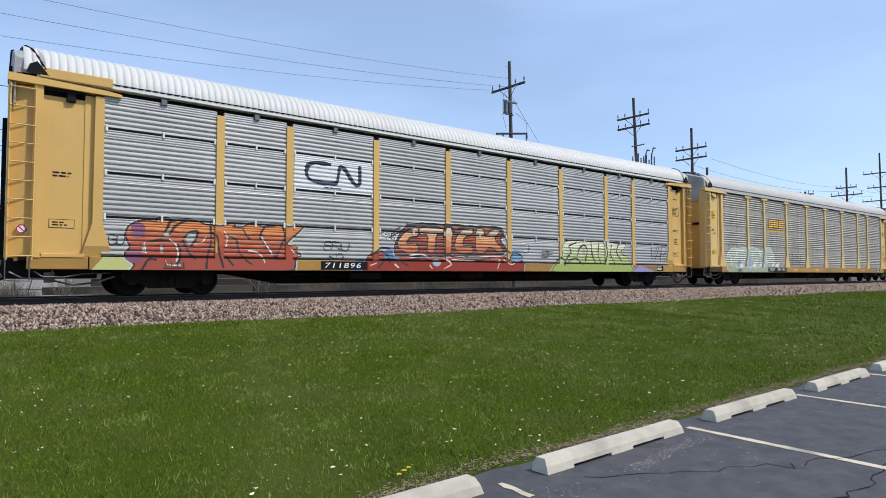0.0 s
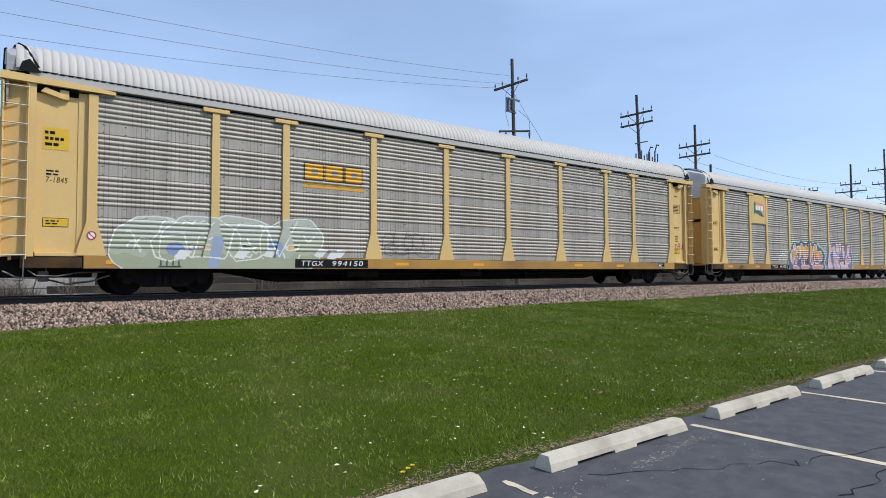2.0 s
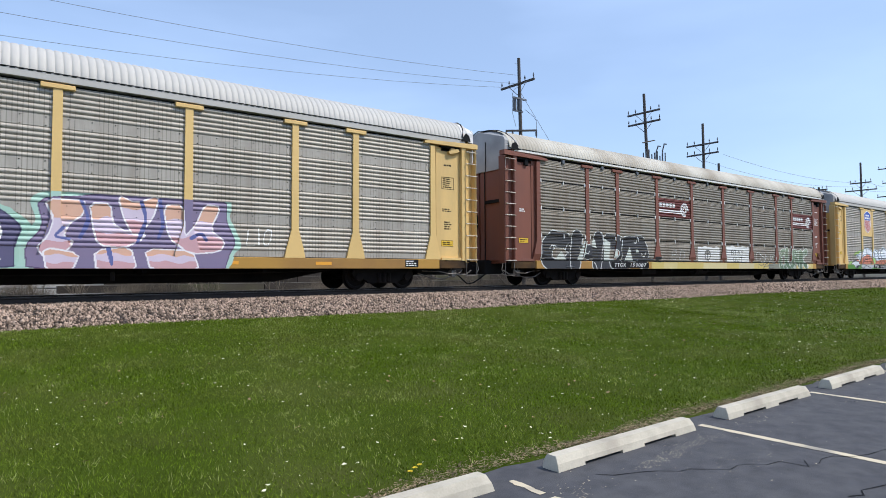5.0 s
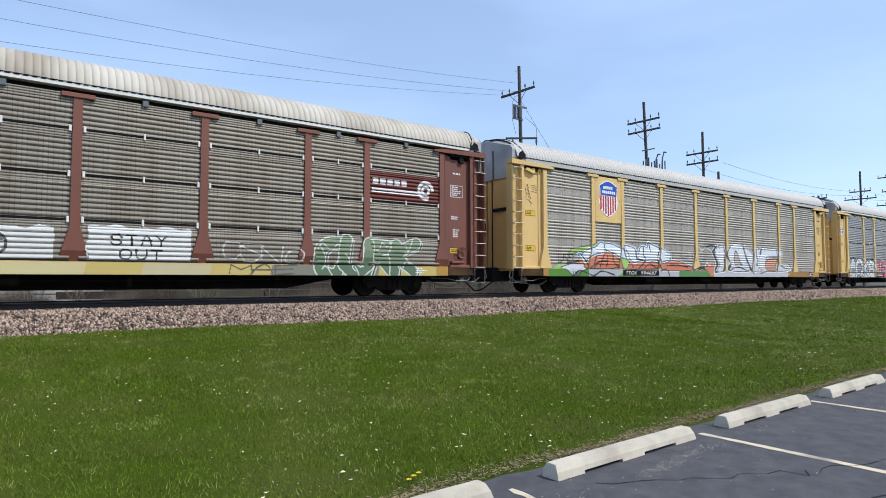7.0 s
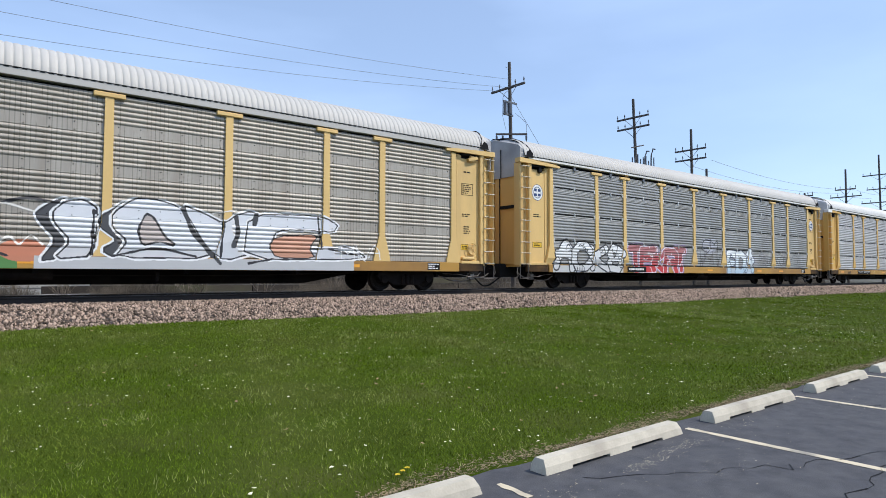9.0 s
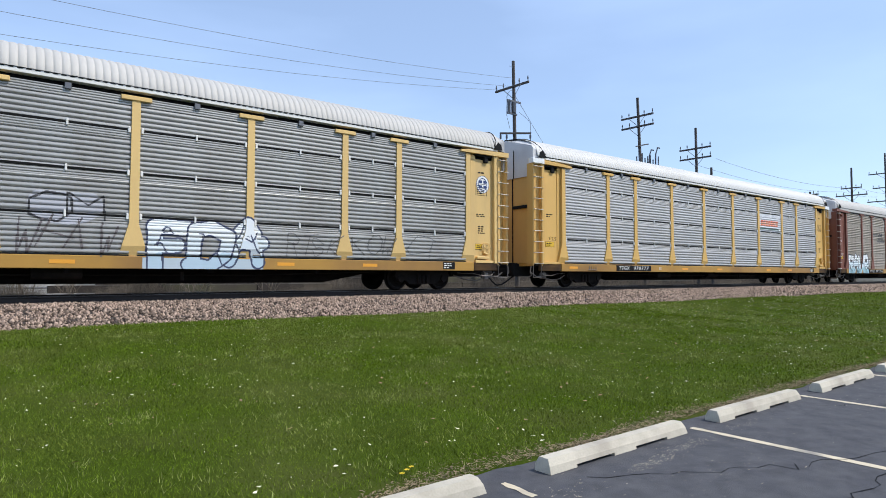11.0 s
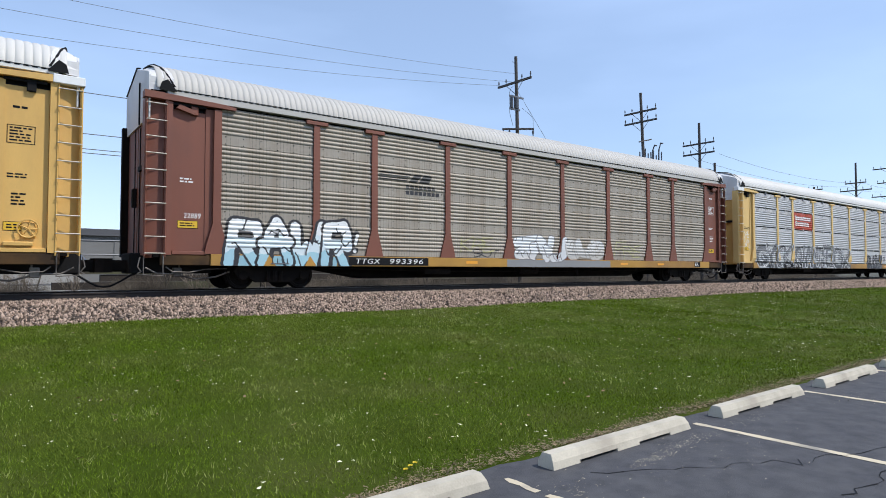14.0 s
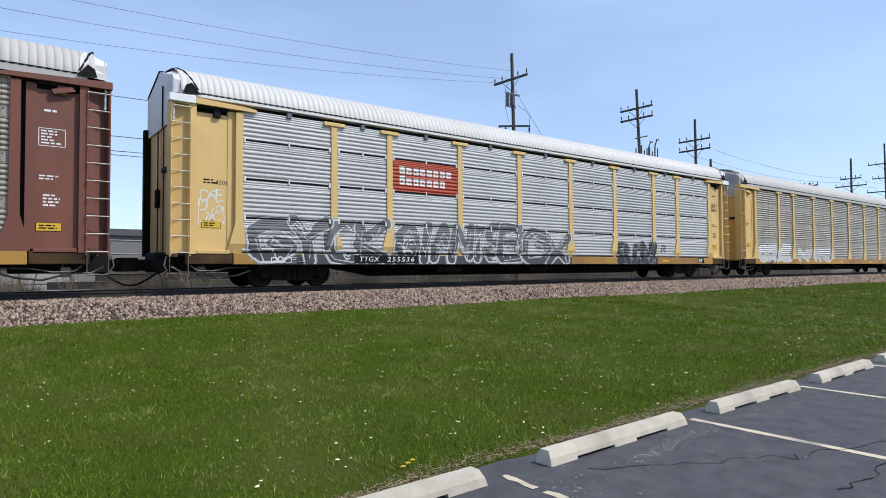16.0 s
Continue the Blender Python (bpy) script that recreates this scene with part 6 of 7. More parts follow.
    c.mass("14.49,0.60 14.44,1.15 14.78,1.57 14.65,2.22 15.65,2.34 16.10,2.49 17.18,2.59 17.98,2.40 18.79,2.44 18.78,1.89 19.04,1.33 18.83,0.94 18.74,0.60", [(0.2, 0.16, 0.26)], (0.1, 0.06, 0.13), 0.02, ((0.45, 0.6, 0.53), 0.12))
    for shape in ["14.79,2.20 15.56,2.24 15.55,1.90 15.26,1.68 15.14,1.37 15.37,1.25 14.96,0.75 14.64,1.11 14.86,1.36 14.98,1.78", "15.68,2.16 16.09,2.19 16.14,1.71 16.44,1.52 16.75,1.72 16.84,1.40 16.37,1.14 15.84,1.21 15.73,1.70", "16.25,2.41 16.64,2.22 17.17,2.46 17.00,1.84 16.62,1.40 16.39,1.82", "17.26,2.22 17.72,2.26 17.73,1.42 18.03,1.76 18.24,2.28 18.65,2.27 18.37,1.65 18.77,1.35 18.62,1.09 17.89,1.02 17.38,1.41", "14.77,1.12 15.48,1.00 15.33,0.60 14.85,0.60", "15.78,1.07 16.53,1.18 16.67,0.60 15.82,0.60", "16.84,1.14 17.95,1.09 18.10,0.60 16.98,0.60"]:
        c.mass(shape, [(0.6, 0.4, 0.42), (0.6, 0.5, 0.6), (0.68, 0.46, 0.36)], (0.76, 0.72, 0.74), 0.03)
    c.ink(["15.50,2.21 15.67,1.80 15.49,1.38", "16.76,2.26 16.88,1.83 16.68,1.29", "17.17,2.32 17.26,1.74 17.15,1.41", "15.15,1.58 14.97,1.37 15.26,1.33", "16.07,1.13 16.13,0.75", "17.90,1.42 18.16,1.56 18.29,1.38"], (0.16, 0.18, 0.36), 0.04)
    c.tag("LIO", 19.3, 20.0, 1.3, 1.7, W_, 0.014)
    c.apply(RACK[2], "P", "graffiti", "orange and pink graffiti with dark blue outlines and mint glow")
    pn = plate(RACK[2], 4.68, 6.36, 3.2, 4.78, YELLOW2, 0.03, "emblem_panel", "flat yellow panel with a green and orange flag emblem", 0.02)
    part("green_field", prism(B(), [(5.0, 4.42), (5.0, 3.72), (5.3, 3.78), (5.75, 3.62), (6.15, 3.6)], "y", 0.002, 0.008), spray((0.02, 0.12, 0.075)), pn)
    part("orange_field", prism(B(), [(5.1, 4.44), (6.22, 4.28), (6.22, 3.62)], "y", 0.003, 0.008), spray((0.75, 0.36, 0.22)), pn)
    for x in (5.16, 5.46, 5.76):
        part("white_bar", prism(B(), [(x, 3.95), (x + 0.24, 3.92), (x + 0.24, 4.17), (x, 4.2)], "y", -0.004, 0.001), WHITEP, pn)
    car_number(RACK[2], "TTGX 994033", 6.8, 9.05)
    # fourth car: black piece, brown emblem panels, buffed patches
    c = Canvas(1.6, 25.3, seed=13)
    c.piece("CHOR", 1.95, 8.5, 0.5, 2.05, [(0.03, 0.03, 0.034), (0.03, 0.03, 0.034)], (0.62, 0.63, 0.6), 0.26, edge=0.03, lap=0.05, wild=0.04)
    for pts in ([(2.6, 0.98), (3.3, 0.98), (3.0, 1.35)], [(3.9, 1.0), (4.3, 1.0), (4.5, 1.75), (4.4, 1.8)], [(4.85, 1.55), (5.1, 1.5), (5.0, 1.85), (4.85, 1.8)], [(5.55, 0.98), (5.9, 0.98), (6.0, 1.75), (5.6, 1.9)], [(6.2, 1.1), (6.45, 1.15), (6.4, 1.45), (6.25, 1.4)], [(6.9, 0.98), (7.5, 0.98), (7.3, 1.6)], [(7.75, 1.35), (7.95, 1.35), (7.9, 1.5), (7.75, 1.5)]):
        c.poly(pts, (0.56, 0.6, 0.54))
    c.poly([(8.4, 1.0), (9.1, 1.05), (8.7, 1.15)], K_)
    c.rect(9.1, 9.55, 0.68, 1.2, K_, 0.1)
    c.rect(9.15, 9.45, 0.7, 0.85, W_, 0.1)
    c.tag("ENO", 10.4, 11.5, 1.15, 1.5, (0.5, 0.5, 0.48), 0.014, wild=0.12)
    c.rect(8.8, 25.2, 0.66, 0.94, (0.58, 0.48, 0.2))
    for x, w, col in ((9.7, 1.1, (0.6, 0.52, 0.28)), (13.0, 2.2, (0.62, 0.55, 0.33)), (16.4, 1.6, (0.56, 0.5, 0.33)), (19.6, 3.4, (0.2, 0.2, 0.15))):
        c.rect(x, x + w, 0.66, 0.94, col, 0.2)
    c.put((np.abs(c.gx - 13.6) < 1.0 + 0.03 * c.wob) & (c.gz > 1.0) & (c.gz < 1.72 + 0.05 * c.wob), (0.66, 0.65, 0.62))
    c.put((np.abs(np.hypot(c.gx - 13.5, c.gz - 1.32) - 0.24) < 0.03) | ((np.abs(c.gx - 13.5) < 0.03) & (np.abs(c.gz - 1.3) < 0.22)) | ((np.abs(c.gz - 1.42) < 0.03) & (np.abs(c.gx - 13.5) < 0.18)), (0.08, 0.08, 0.08))
    c.put((np.abs(c.gx - 16.4) < 1.15 + 0.03 * c.wob) & (c.gz > 0.99) & (c.gz < 1.8 + 0.05 * c.wob), (0.7, 0.7, 0.67))
    c.tag("STAY", 15.7, 17.0, 1.36, 1.6, K_, 0.02, slant=0, lap=-0.06, wild=0.0)
    c.tag("OUT", 15.9, 16.9, 1.03, 1.25, K_, 0.02, slant=0, lap=-0.06, wild=0.0)
    c.tag("CSNO", 18.2, 20.6, 1.05, 1.45, (0.58, 0.58, 0.55), 0.02, wild=0.15)
    c.tag("MAE", 18.4, 20.4, 0.7, 0.95, (0.1, 0.09, 0.08), 0.02, wild=0.1)
    c.piece("CURK", 20.9, 24.4, 0.6, 1.75, [(0.1, 0.16, 0.09), (0.14, 0.21, 0.12), (0.2, 0.26, 0.16)], (0.6, 0.62, 0.56), 0.15, edge=0.03, shade=((0.09, -0.05), (0.07, 0.1, 0.06)), lap=0.12, wild=0.1)
    c.apply(RACK[3], "S", "graffiti", "black, white and dark green graffiti with buffed patches")
    for x0, x1, mid in ((9.42, 12.05, 11.55), (22.7, 25.35, 24.8)):
        e = Canvas(x0 - 0.1, x1 + 0.1, 2.955, 4.005, 15)
        e.rect(x0, x1, 3.02, 3.88, (0.17, 0.045, 0.035))
        e.rect(x0 + 0.08, x0 + 1.9, 3.22, 3.27, W_)
        e.rect(x0 + 0.08, x0 + 1.95, 3.3, 3.36, W_)
        for i in range(5):
            e.rect(x0 + 0.12 + 0.26 * i, x0 + 0.33 + 0.26 * i, 3.48, 3.68, W_)
        r = np.hypot(e.gx - mid, e.gz - 3.42)
        e.put((np.abs(r - 0.27) < 0.055) & ((e.gx < mid + 0.12) | (e.gz > 3.42)), W_)
        e.put(np.abs(r - 0.13) < 0.045, W_)
        e.apply(RACK[3], "S", "emblem", "brown panel with a white wheel emblem and stripes")
    car_number(RACK[3], "TTGX 159087", 6.0, 8.6)
    # fifth car: shield panel, salmon and silver pieces
    c = Canvas(1.7, 23.5, seed=17)
    c.rect(1.9, 8.6, 0.655, 0.94, (0.12, 0.27, 0.05))
    c.rect(4.2, 12.9, 0.655, 0.94, (0.4, 0.41, 0.42))
    c.poly([(6.0, 0.655), (7.6, 0.655), (6.7, 0.9)], (0.2, 0.36, 0.13))
    SALMON, ICE = [(0.58, 0.24, 0.15), (0.62, 0.29, 0.19)], [(0.62, 0.66, 0.7), (0.72, 0.75, 0.79)]
    c.mass("1.93,0.93 2.24,0.98 2.43,1.11 2.56,1.17 2.96,1.12 4.02,1.18 4.02,1.00", [(0.36, 0.56, 0.18), (0.46, 0.6, 0.26)], None)
    c.mass("3.06,1.53 3.22,1.71 3.39,1.77 3.93,1.84 4.53,1.95 4.84,2.03 5.00,1.95 4.53,1.77 3.86,1.65 3.23,1.56", [(0.34, 0.44, 0.16), (0.36, 0.5, 0.16)], (0.1, 0.12, 0.08), 0.03)
    c.mass("2.56,0.98 3.37,1.19 3.87,1.17 4.32,1.02 3.95,0.91 3.24,0.67 2.96,0.91", [(0.5, 0.52, 0.54), (0.6, 0.63, 0.66)], K_, 0.028)
    c.mass("3.23,1.17 3.94,1.29 4.23,1.39 4.53,1.59 5.48,1.72 5.98,1.65 6.09,1.44 6.16,0.99 4.24,0.96 3.95,1.03 4.09,1.15", SALMON, K_, 0.03)
    c.mass("3.58,1.53 3.76,1.58 3.82,1.50 4.01,1.65 4.38,1.79 4.76,1.87 4.92,2.00 5.12,2.08 5.32,1.93 5.29,1.65 5.00,1.61 4.53,1.56 4.23,1.39 4.12,1.21", ICE, K_, 0.03, ((0.62, 0.72, 0.8), 0.035))
    c.mass("6.07,1.44 6.50,1.21 6.77,1.35 7.22,1.30 8.98,1.31 9.13,1.01 6.16,0.95", SALMON, K_, 0.028)
    c.mass("5.31,2.02 5.73,2.02 6.24,1.88 6.77,1.68 7.00,1.52 6.90,1.32 6.64,1.38 6.15,1.52 5.98,1.61 5.48,1.72 5.29,1.80", ICE, K_, 0.03, ((0.62, 0.72, 0.8), 0.03))
    c.mass("6.46,2.02 7.31,1.90 7.44,1.71 7.60,1.61 7.69,1.92 7.98,2.00 8.27,1.91 8.25,2.17 8.61,2.07 9.61,1.83 10.01,1.67 10.05,1.45 9.19,1.32 8.98,1.42 7.98,1.39 7.22,1.26 6.95,1.39 6.86,1.68", ICE, K_, 0.034, ((0.66, 0.74, 0.8), 0.04))
    c.mass("6.24,1.46 6.86,1.35 6.95,1.22 6.51,0.90", [(0.38, 0.58, 0.2)], K_, 0.028)
    c.mass("9.13,1.54 9.30,1.19 10.05,1.41 10.96,1.33 11.88,1.08 11.88,0.94 9.62,0.93 9.19,0.96", SALMON, K_, 0.028, ((0.62, 0.68, 0.72), 0.03))
    c.ink(["3.65,1.29 3.37,1.22 2.96,1.18", "3.82,1.50 4.09,1.30 4.21,1.15", "4.54,1.01 4.72,1.17 5.16,1.30", "5.01,1.05 5.08,1.33 5.32,1.62", "5.48,1.50 5.41,1.06", "5.81,1.64 5.85,1.27 6.07,1.12", "6.50,1.86 6.59,1.54 6.72,1.38", "7.44,1.71 7.41,1.40 7.69,1.38", "8.37,2.09 8.47,1.78", "8.98,1.42 9.19,1.01", "7.98,0.99 8.37,1.26 8.99,1.01", "7.60,0.99 7.98,1.25 8.10,1.39", "4.32,1.01 4.85,1.26 5.49,1.31", "7.31,1.87 7.45,1.44 7.98,1.35", "7.98,1.97 7.90,1.62 8.10,1.46", "9.19,1.96 8.98,1.49", "9.62,1.18 10.50,1.20 11.44,1.11", "3.24,0.67 3.66,0.92 4.55,0.65", "4.55,0.68 5.01,0.90 5.82,0.72", "6.51,0.72 7.04,0.93 7.45,0.97", "4.69,1.47 4.54,1.16", "7.04,1.23 7.23,1.03", "9.19,0.93 9.62,1.02 9.84,0.68", "11.44,0.62 11.88,0.96 12.43,1.13 13.21,1.06"], K_, 0.03)
    c.ink(["4.99,2.01 5.12,1.92 5.16,1.67", "3.82,1.44 4.00,1.27", "8.49,1.92 9.19,1.81", "7.04,1.49 6.71,1.58"], (0.8, 0.82, 0.84), 0.018)
    c.tag("URS", 2.4, 3.4, 1.2, 1.5, K_, 0.014)
    c.rect(10.6, 13.3, 0.655, 0.93, (0.13, 0.26, 0.1))
    c.oval(13.4, 1.05, 0.45, 0.25, (0.55, 0.27, 0.18))
    c.tag("WUW", 10.8, 12.8, 1.35, 1.65, (0.2, 0.28, 0.36), 0.012, wild=0.2)
    c.rect(13.6, 21.6, 0.655, 0.94, (0.45, 0.45, 0.45))
    SILV = [(0.56, 0.57, 0.59), (0.62, 0.63, 0.65), (0.66, 0.67, 0.7)]
    CHALK = ((0.76, 0.76, 0.76), 0.04)
    c.mass("13.62,1.90 13.95,2.18 14.20,2.25 14.03,1.98 13.95,1.73 14.28,1.29 14.00,0.87 13.70,0.83 14.03,1.28 13.64,1.76", [(0.06, 0.06, 0.065)], K_, 0.03, CHALK)
    c.mass("13.95,1.97 14.17,2.19 14.54,2.25 14.83,2.05 14.74,0.96 13.97,0.87 14.31,1.29 13.95,1.71", SILV, K_, 0.03, CHALK)
    c.mass("14.83,1.84 15.48,2.34 15.18,1.77 15.54,1.31 15.18,0.93 14.91,1.09 15.24,1.35 14.86,1.63", [(0.06, 0.06, 0.065)], K_, 0.03, CHALK)
    c.mass("15.12,1.96 15.55,2.34 15.94,2.40 16.57,2.26 16.89,1.92 17.05,1.48 17.44,0.95 15.18,0.93 15.48,1.33 15.12,1.64", SILV, K_, 0.03, CHALK)
    c.mass("15.69,1.62 15.85,2.01 16.03,1.93 16.28,1.46 16.56,1.25 16.15,1.35 15.78,1.23", [(0.42, 0.36, 0.33)], K_, 0.04)
    c.mass("16.67,2.29 17.22,2.11 17.72,1.86 18.06,2.10 18.41,2.23 18.69,2.17 18.48,1.86 18.61,1.15 17.77,0.89 17.31,1.22", SILV, K_, 0.03, CHALK)
    c.mass("18.41,2.16 20.43,2.24 21.09,2.02 20.93,1.78 20.04,1.82 19.19,1.77 18.97,1.30 20.61,1.26 21.48,1.37 22.13,1.01 18.26,0.94", SILV, K_, 0.03, CHALK)
    c.mass("18.97,1.30 19.15,1.58 20.46,1.71 20.15,1.27 20.37,1.01 19.18,1.00", [(0.56, 0.34, 0.25)], K_, 0.028)
    c.ink(["16.70,2.18 16.98,1.57 17.64,0.82", "18.06,2.05 18.12,1.60 17.98,1.28", "18.62,2.17 18.55,1.89"], (0.05, 0.05, 0.055), 0.06)
    c.ink(["14.74,2.01 14.71,1.00", "17.72,1.86 17.64,0.96", "20.43,2.19 20.53,1.33", "15.18,0.97 16.09,1.20 17.04,0.99", "12.18,0.97 12.69,1.07 13.10,0.94", "13.00,2.08 13.48,2.24 14.03,2.14", "20.76,1.28 21.80,1.11", "18.39,0.83 19.11,0.97"], K_, 0.03)
    c.ink(["12.33,2.14 12.69,1.92 13.00,2.10 13.59,1.92", "12.89,1.18 13.16,1.38 13.32,1.14 13.53,1.43 13.75,1.19", "17.45,2.12 18.06,2.24"], (0.76, 0.72, 0.66), 0.02)
    c.tag("MWA", 21.2, 22.6, 1.0, 1.35, W_, 0.014, wild=0.15)
    c.apply(RACK[4], "P", "graffiti", "salmon, silver and green graffiti with black outlines")
    pn = plate(RACK[4], 4.68, 6.36, 2.9, 4.78, YELLOW2, 0.03, "emblem_panel", "flat yellow panel with a blue shield over red stripes", 0.02)
    outline = [(4.93, 4.44), (5.08, 4.5), (5.25, 4.6), (5.5, 4.66), (5.78, 4.6), (5.95, 4.5), (6.12, 4.44), (6.06, 4.1), (6.13, 3.72), (6.02, 3.4), (5.78, 3.22), (5.52, 3.12), (5.26, 3.22), (5.02, 3.4), (4.91, 3.72), (4.99, 4.1)]
    part("shield_border", prism(B(), outline, "y", 0.002, 0.008), WHITEP, pn)
    part("blue_field", prism(B(), [(4.97, 4.42), (5.1, 4.47), (5.27, 4.56), (5.5, 4.62), (5.76, 4.56), (5.93, 4.47), (6.08, 4.42), (6.03, 4.02), (5.02, 4.02)], "y", -0.004, 0.001), spray((0.03, 0.12, 0.46)), pn)
    for i in range(7):
        x = 4.985 + 0.157 * i
        low = 3.16 + abs(x + 0.045 - 5.52) * 0.55
        part("red_stripe", box(B(), x, x + 0.085, -0.004, 0.001, low, 4.0), spray((0.5, 0.06, 0.06)), pn)
    for z, x0, n in ((4.35, 5.18, 5), (4.16, 5.1, 7)):
        for i in range(n):
            part("white_bar", box(B(), x0 + 0.125 * i, x0 + 0.095 + 0.125 * i, -0.01, -0.005, z - 0.06, z + 0.06), WHITEP, pn)
    for x, z in ((4.78, 4.6), (6.26, 4.6), (4.78, 3.85), (6.26, 3.85), (4.78, 3.1), (6.26, 3.1)):
        part("rivet", rod(B(), (x, 0.012, z), (x, 0.004, z), 0.018, 6, 0.012), IRON, pn)
    t = Canvas(0.66, 1.5, 3.2, 4.4, 19)
    t.ink(["0.84,4.05 0.95,4.1 0.88,3.98 1.0,4.0 0.86,3.86 1.02,3.88 0.9,3.72 1.06,3.76 0.94,3.6 1.1,3.64 0.98,3.46 1.14,3.4 1.02,3.3", "0.8,3.95 0.86,3.7 0.8,3.55 0.95,3.5", "1.12,4.08 1.4,4.06", "1.12,4.0 1.42,3.98", "1.14,3.92 1.44,3.9", "1.12,3.84 1.4,3.82"], K_, 0.009)
    t.apply(RACK[4], "P", "door_tag", "thin black marker scrawl on the door")
    car_number(RACK[4], "TTGX 994687", 6.4, 9.0)
    # sixth car: white and red pieces, round emblems on the doors
    c = Canvas(1.6, 25.3, seed=23)
    c.rect(1.8, 6.3, 0.655, 0.93, (0.5, 0.5, 0.48))
    c.piece("ACKS", 1.9, 6.4, 0.68, 1.85, [(0.58, 0.58, 0.57), (0.68, 0.68, 0.67), (0.74, 0.74, 0.73)], K_, 0.13, edge=0.045, lap=0.06, wild=0.08)
    c.piece("TEKRT", 6.7, 11.4, 0.62, 1.85, [(0.55, 0.08, 0.08), (0.45, 0.11, 0.12), (0.42, 0.2, 0.2)], (0.74, 0.68, 0.7), 0.14, edge=0.03, glow=((0.36, 0.28, 0.42), 0.08), lap=0.16, wild=0.08)
    c.put((((c.gx - 13.6) / 0.75) ** 2 + ((c.gz - 2.1) / 0.45) ** 2 < 1), (0.4, 0.4, 0.43))
    c.tag("OM", 12.8, 14.5, 1.8, 2.35, K_, 0.022, wild=0.1)
    c.tag("WHIW", 12.5, 14.7, 1.0, 1.75, (0.12, 0.1, 0.1), 0.02, wild=0.16)
    c.rect(15.2, 18.2, 0.655, 0.93, (0.45, 0.52, 0.56))
    c.piece("FDA", 15.3, 18.2, 0.62, 1.85, [(0.5, 0.6, 0.66), (0.64, 0.7, 0.73), (0.76, 0.78, 0.78)], (0.04, 0.05, 0.1), 0.15, edge=0.035, lap=0.1, wild=0.07)
    c.tag("RTSK", 18.8, 20.5, 1.1, 1.6, (0.13, 0.12, 0.12), 0.012, wild=0.15)
    c.tag("KOW", 20.9, 22.4, 1.1, 1.7, (0.1, 0.1, 0.1), 0.016, wild=0.15)
    c.tag("CL", 22.8, 25.0, 1.1, 1.7, (0.12, 0.12, 0.12), 0.012, wild=0.15)
    c.apply(RACK[5], "S", "graffiti", "white, red and pale blue graffiti with black outlines")
    for x in (1.07, 26.2):
        em = B()
        n = 28
        def disc(bm, r0, r1, y):
            for i in range(n):
                a, b = 2 * math.pi * i / n, 2 * math.pi * (i + 1) / n
                bm.faces.new([bm.verts.new((x + r * math.cos(t), y, 3.72 + r * 1.05 * math.sin(t))) for r, t in ((r0, a), (r1, a), (r1, b), (r0, b))])
        disc(em, 0.0, 0.3, 0.116)
        o = part("round_emblem", em, WHITEP, RACK[5], "round white emblem with a dark blue cross and ring")
        em = B()
        disc(em, 0.19, 0.215, 0.112), disc(em, 0.285, 0.3, 0.112)
        part("emblem_ring", em, spray((0.05, 0.09, 0.2)), o)
        for sx in (-1, 1):
            for z in (3.58, 3.76):
                part("emblem_quarter", box(B(), x + sx * 0.1 - 0.065, x + sx * 0.1 + 0.065, 0.109, 0.114, z, z + 0.1), spray((0.05, 0.09, 0.2)), o)
    b = plate(RACK[5], 6.6, 8.0, 0.685, 0.93, BLACKP, -0.01, "number_panel", "black panel with worn white marks")
    bars(b, 6.7, 7.9, 0.73, 0.89, 1, WHITEP, -0.015, seed=77)
    # seventh car: clean sides, one white band with orange blocks
    e = Canvas(17.9, 20.65, 2.9, 4.0, 25)
    e.rect(17.95, 20.58, 3.0, 3.96, (0.66, 0.67, 0.69))
    for i in range(7):
        x = 18.1 + 0.3 * i
        e.rect(x, x + 0.25, 3.28, 3.6, (0.72, 0.2, 0.07), 0.15)
        e.rect(x + 0.08, x + 0.2, 3.36, 3.5, (0.75, 0.55, 0.4), 0.15)
    e.rect(17.95, 20.3, 3.1, 3.18, (0.06, 0.12, 0.1))
    e.rect(17.95, 20.58, 2.99, 3.08, (0.4, 0.42, 0.45))
    e.apply(RACK[6], "S", "emblem", "white band with orange blocks and a dark green stripe")
    car_number(RACK[6], "TTGX 978377", 5.03, 7.55)
    w = plate(RACK[6], 8.2, 8.36, 0.74, 0.9, SILLY, -0.001, "class_mark", "small white stencil letters on the sill", 0.001)
    lettering("R1", 0.13, WHITEP, w, 8.2, 0.745, -0.006, 0.16)
    # eighth car: pale blue piece with thick black outline, black emblem
    c = Canvas(1.6, 22, seed=29)
    c.rect(1.9, 5.2, 0.655, 0.93, (0.34, 0.5, 0.55))
    c.piece("RAWR", 1.95, 5.6, 0.6, 1.9, [(0.42, 0.6, 0.66), (0.62, 0.7, 0.73), (0.76, 0.77, 0.77)], K_, 0.125, edge=0.055, shade=((0.07, -0.05), (0.04, 0.05, 0.06)), lap=0.04, wild=0.05)
    c.tag("!", 5.55, 6.1, 1.1, 1.6, K_, 0.08)
    c.tag("!", 5.55, 6.1, 1.1, 1.6, W_, 0.05)
    for x in (3.0, 4.2):
        c.poly([(x, 0.66), (x + 0.35, 0.66), (x + 0.15, 0.95)], (0.5, 0.3, 0.08))
    c.tag("SUT", 10.4, 11.7, 1.0, 1.25, K_, 0.014, wild=0.12)
    c.tag("KRE", 9.8, 11.5, 1.2, 1.65, (0.42, 0.4, 0.24), 0.02, wild=0.12)
    c.rect(12.0, 17.9, 0.655, 0.93, (0.24, 0.24, 0.24))
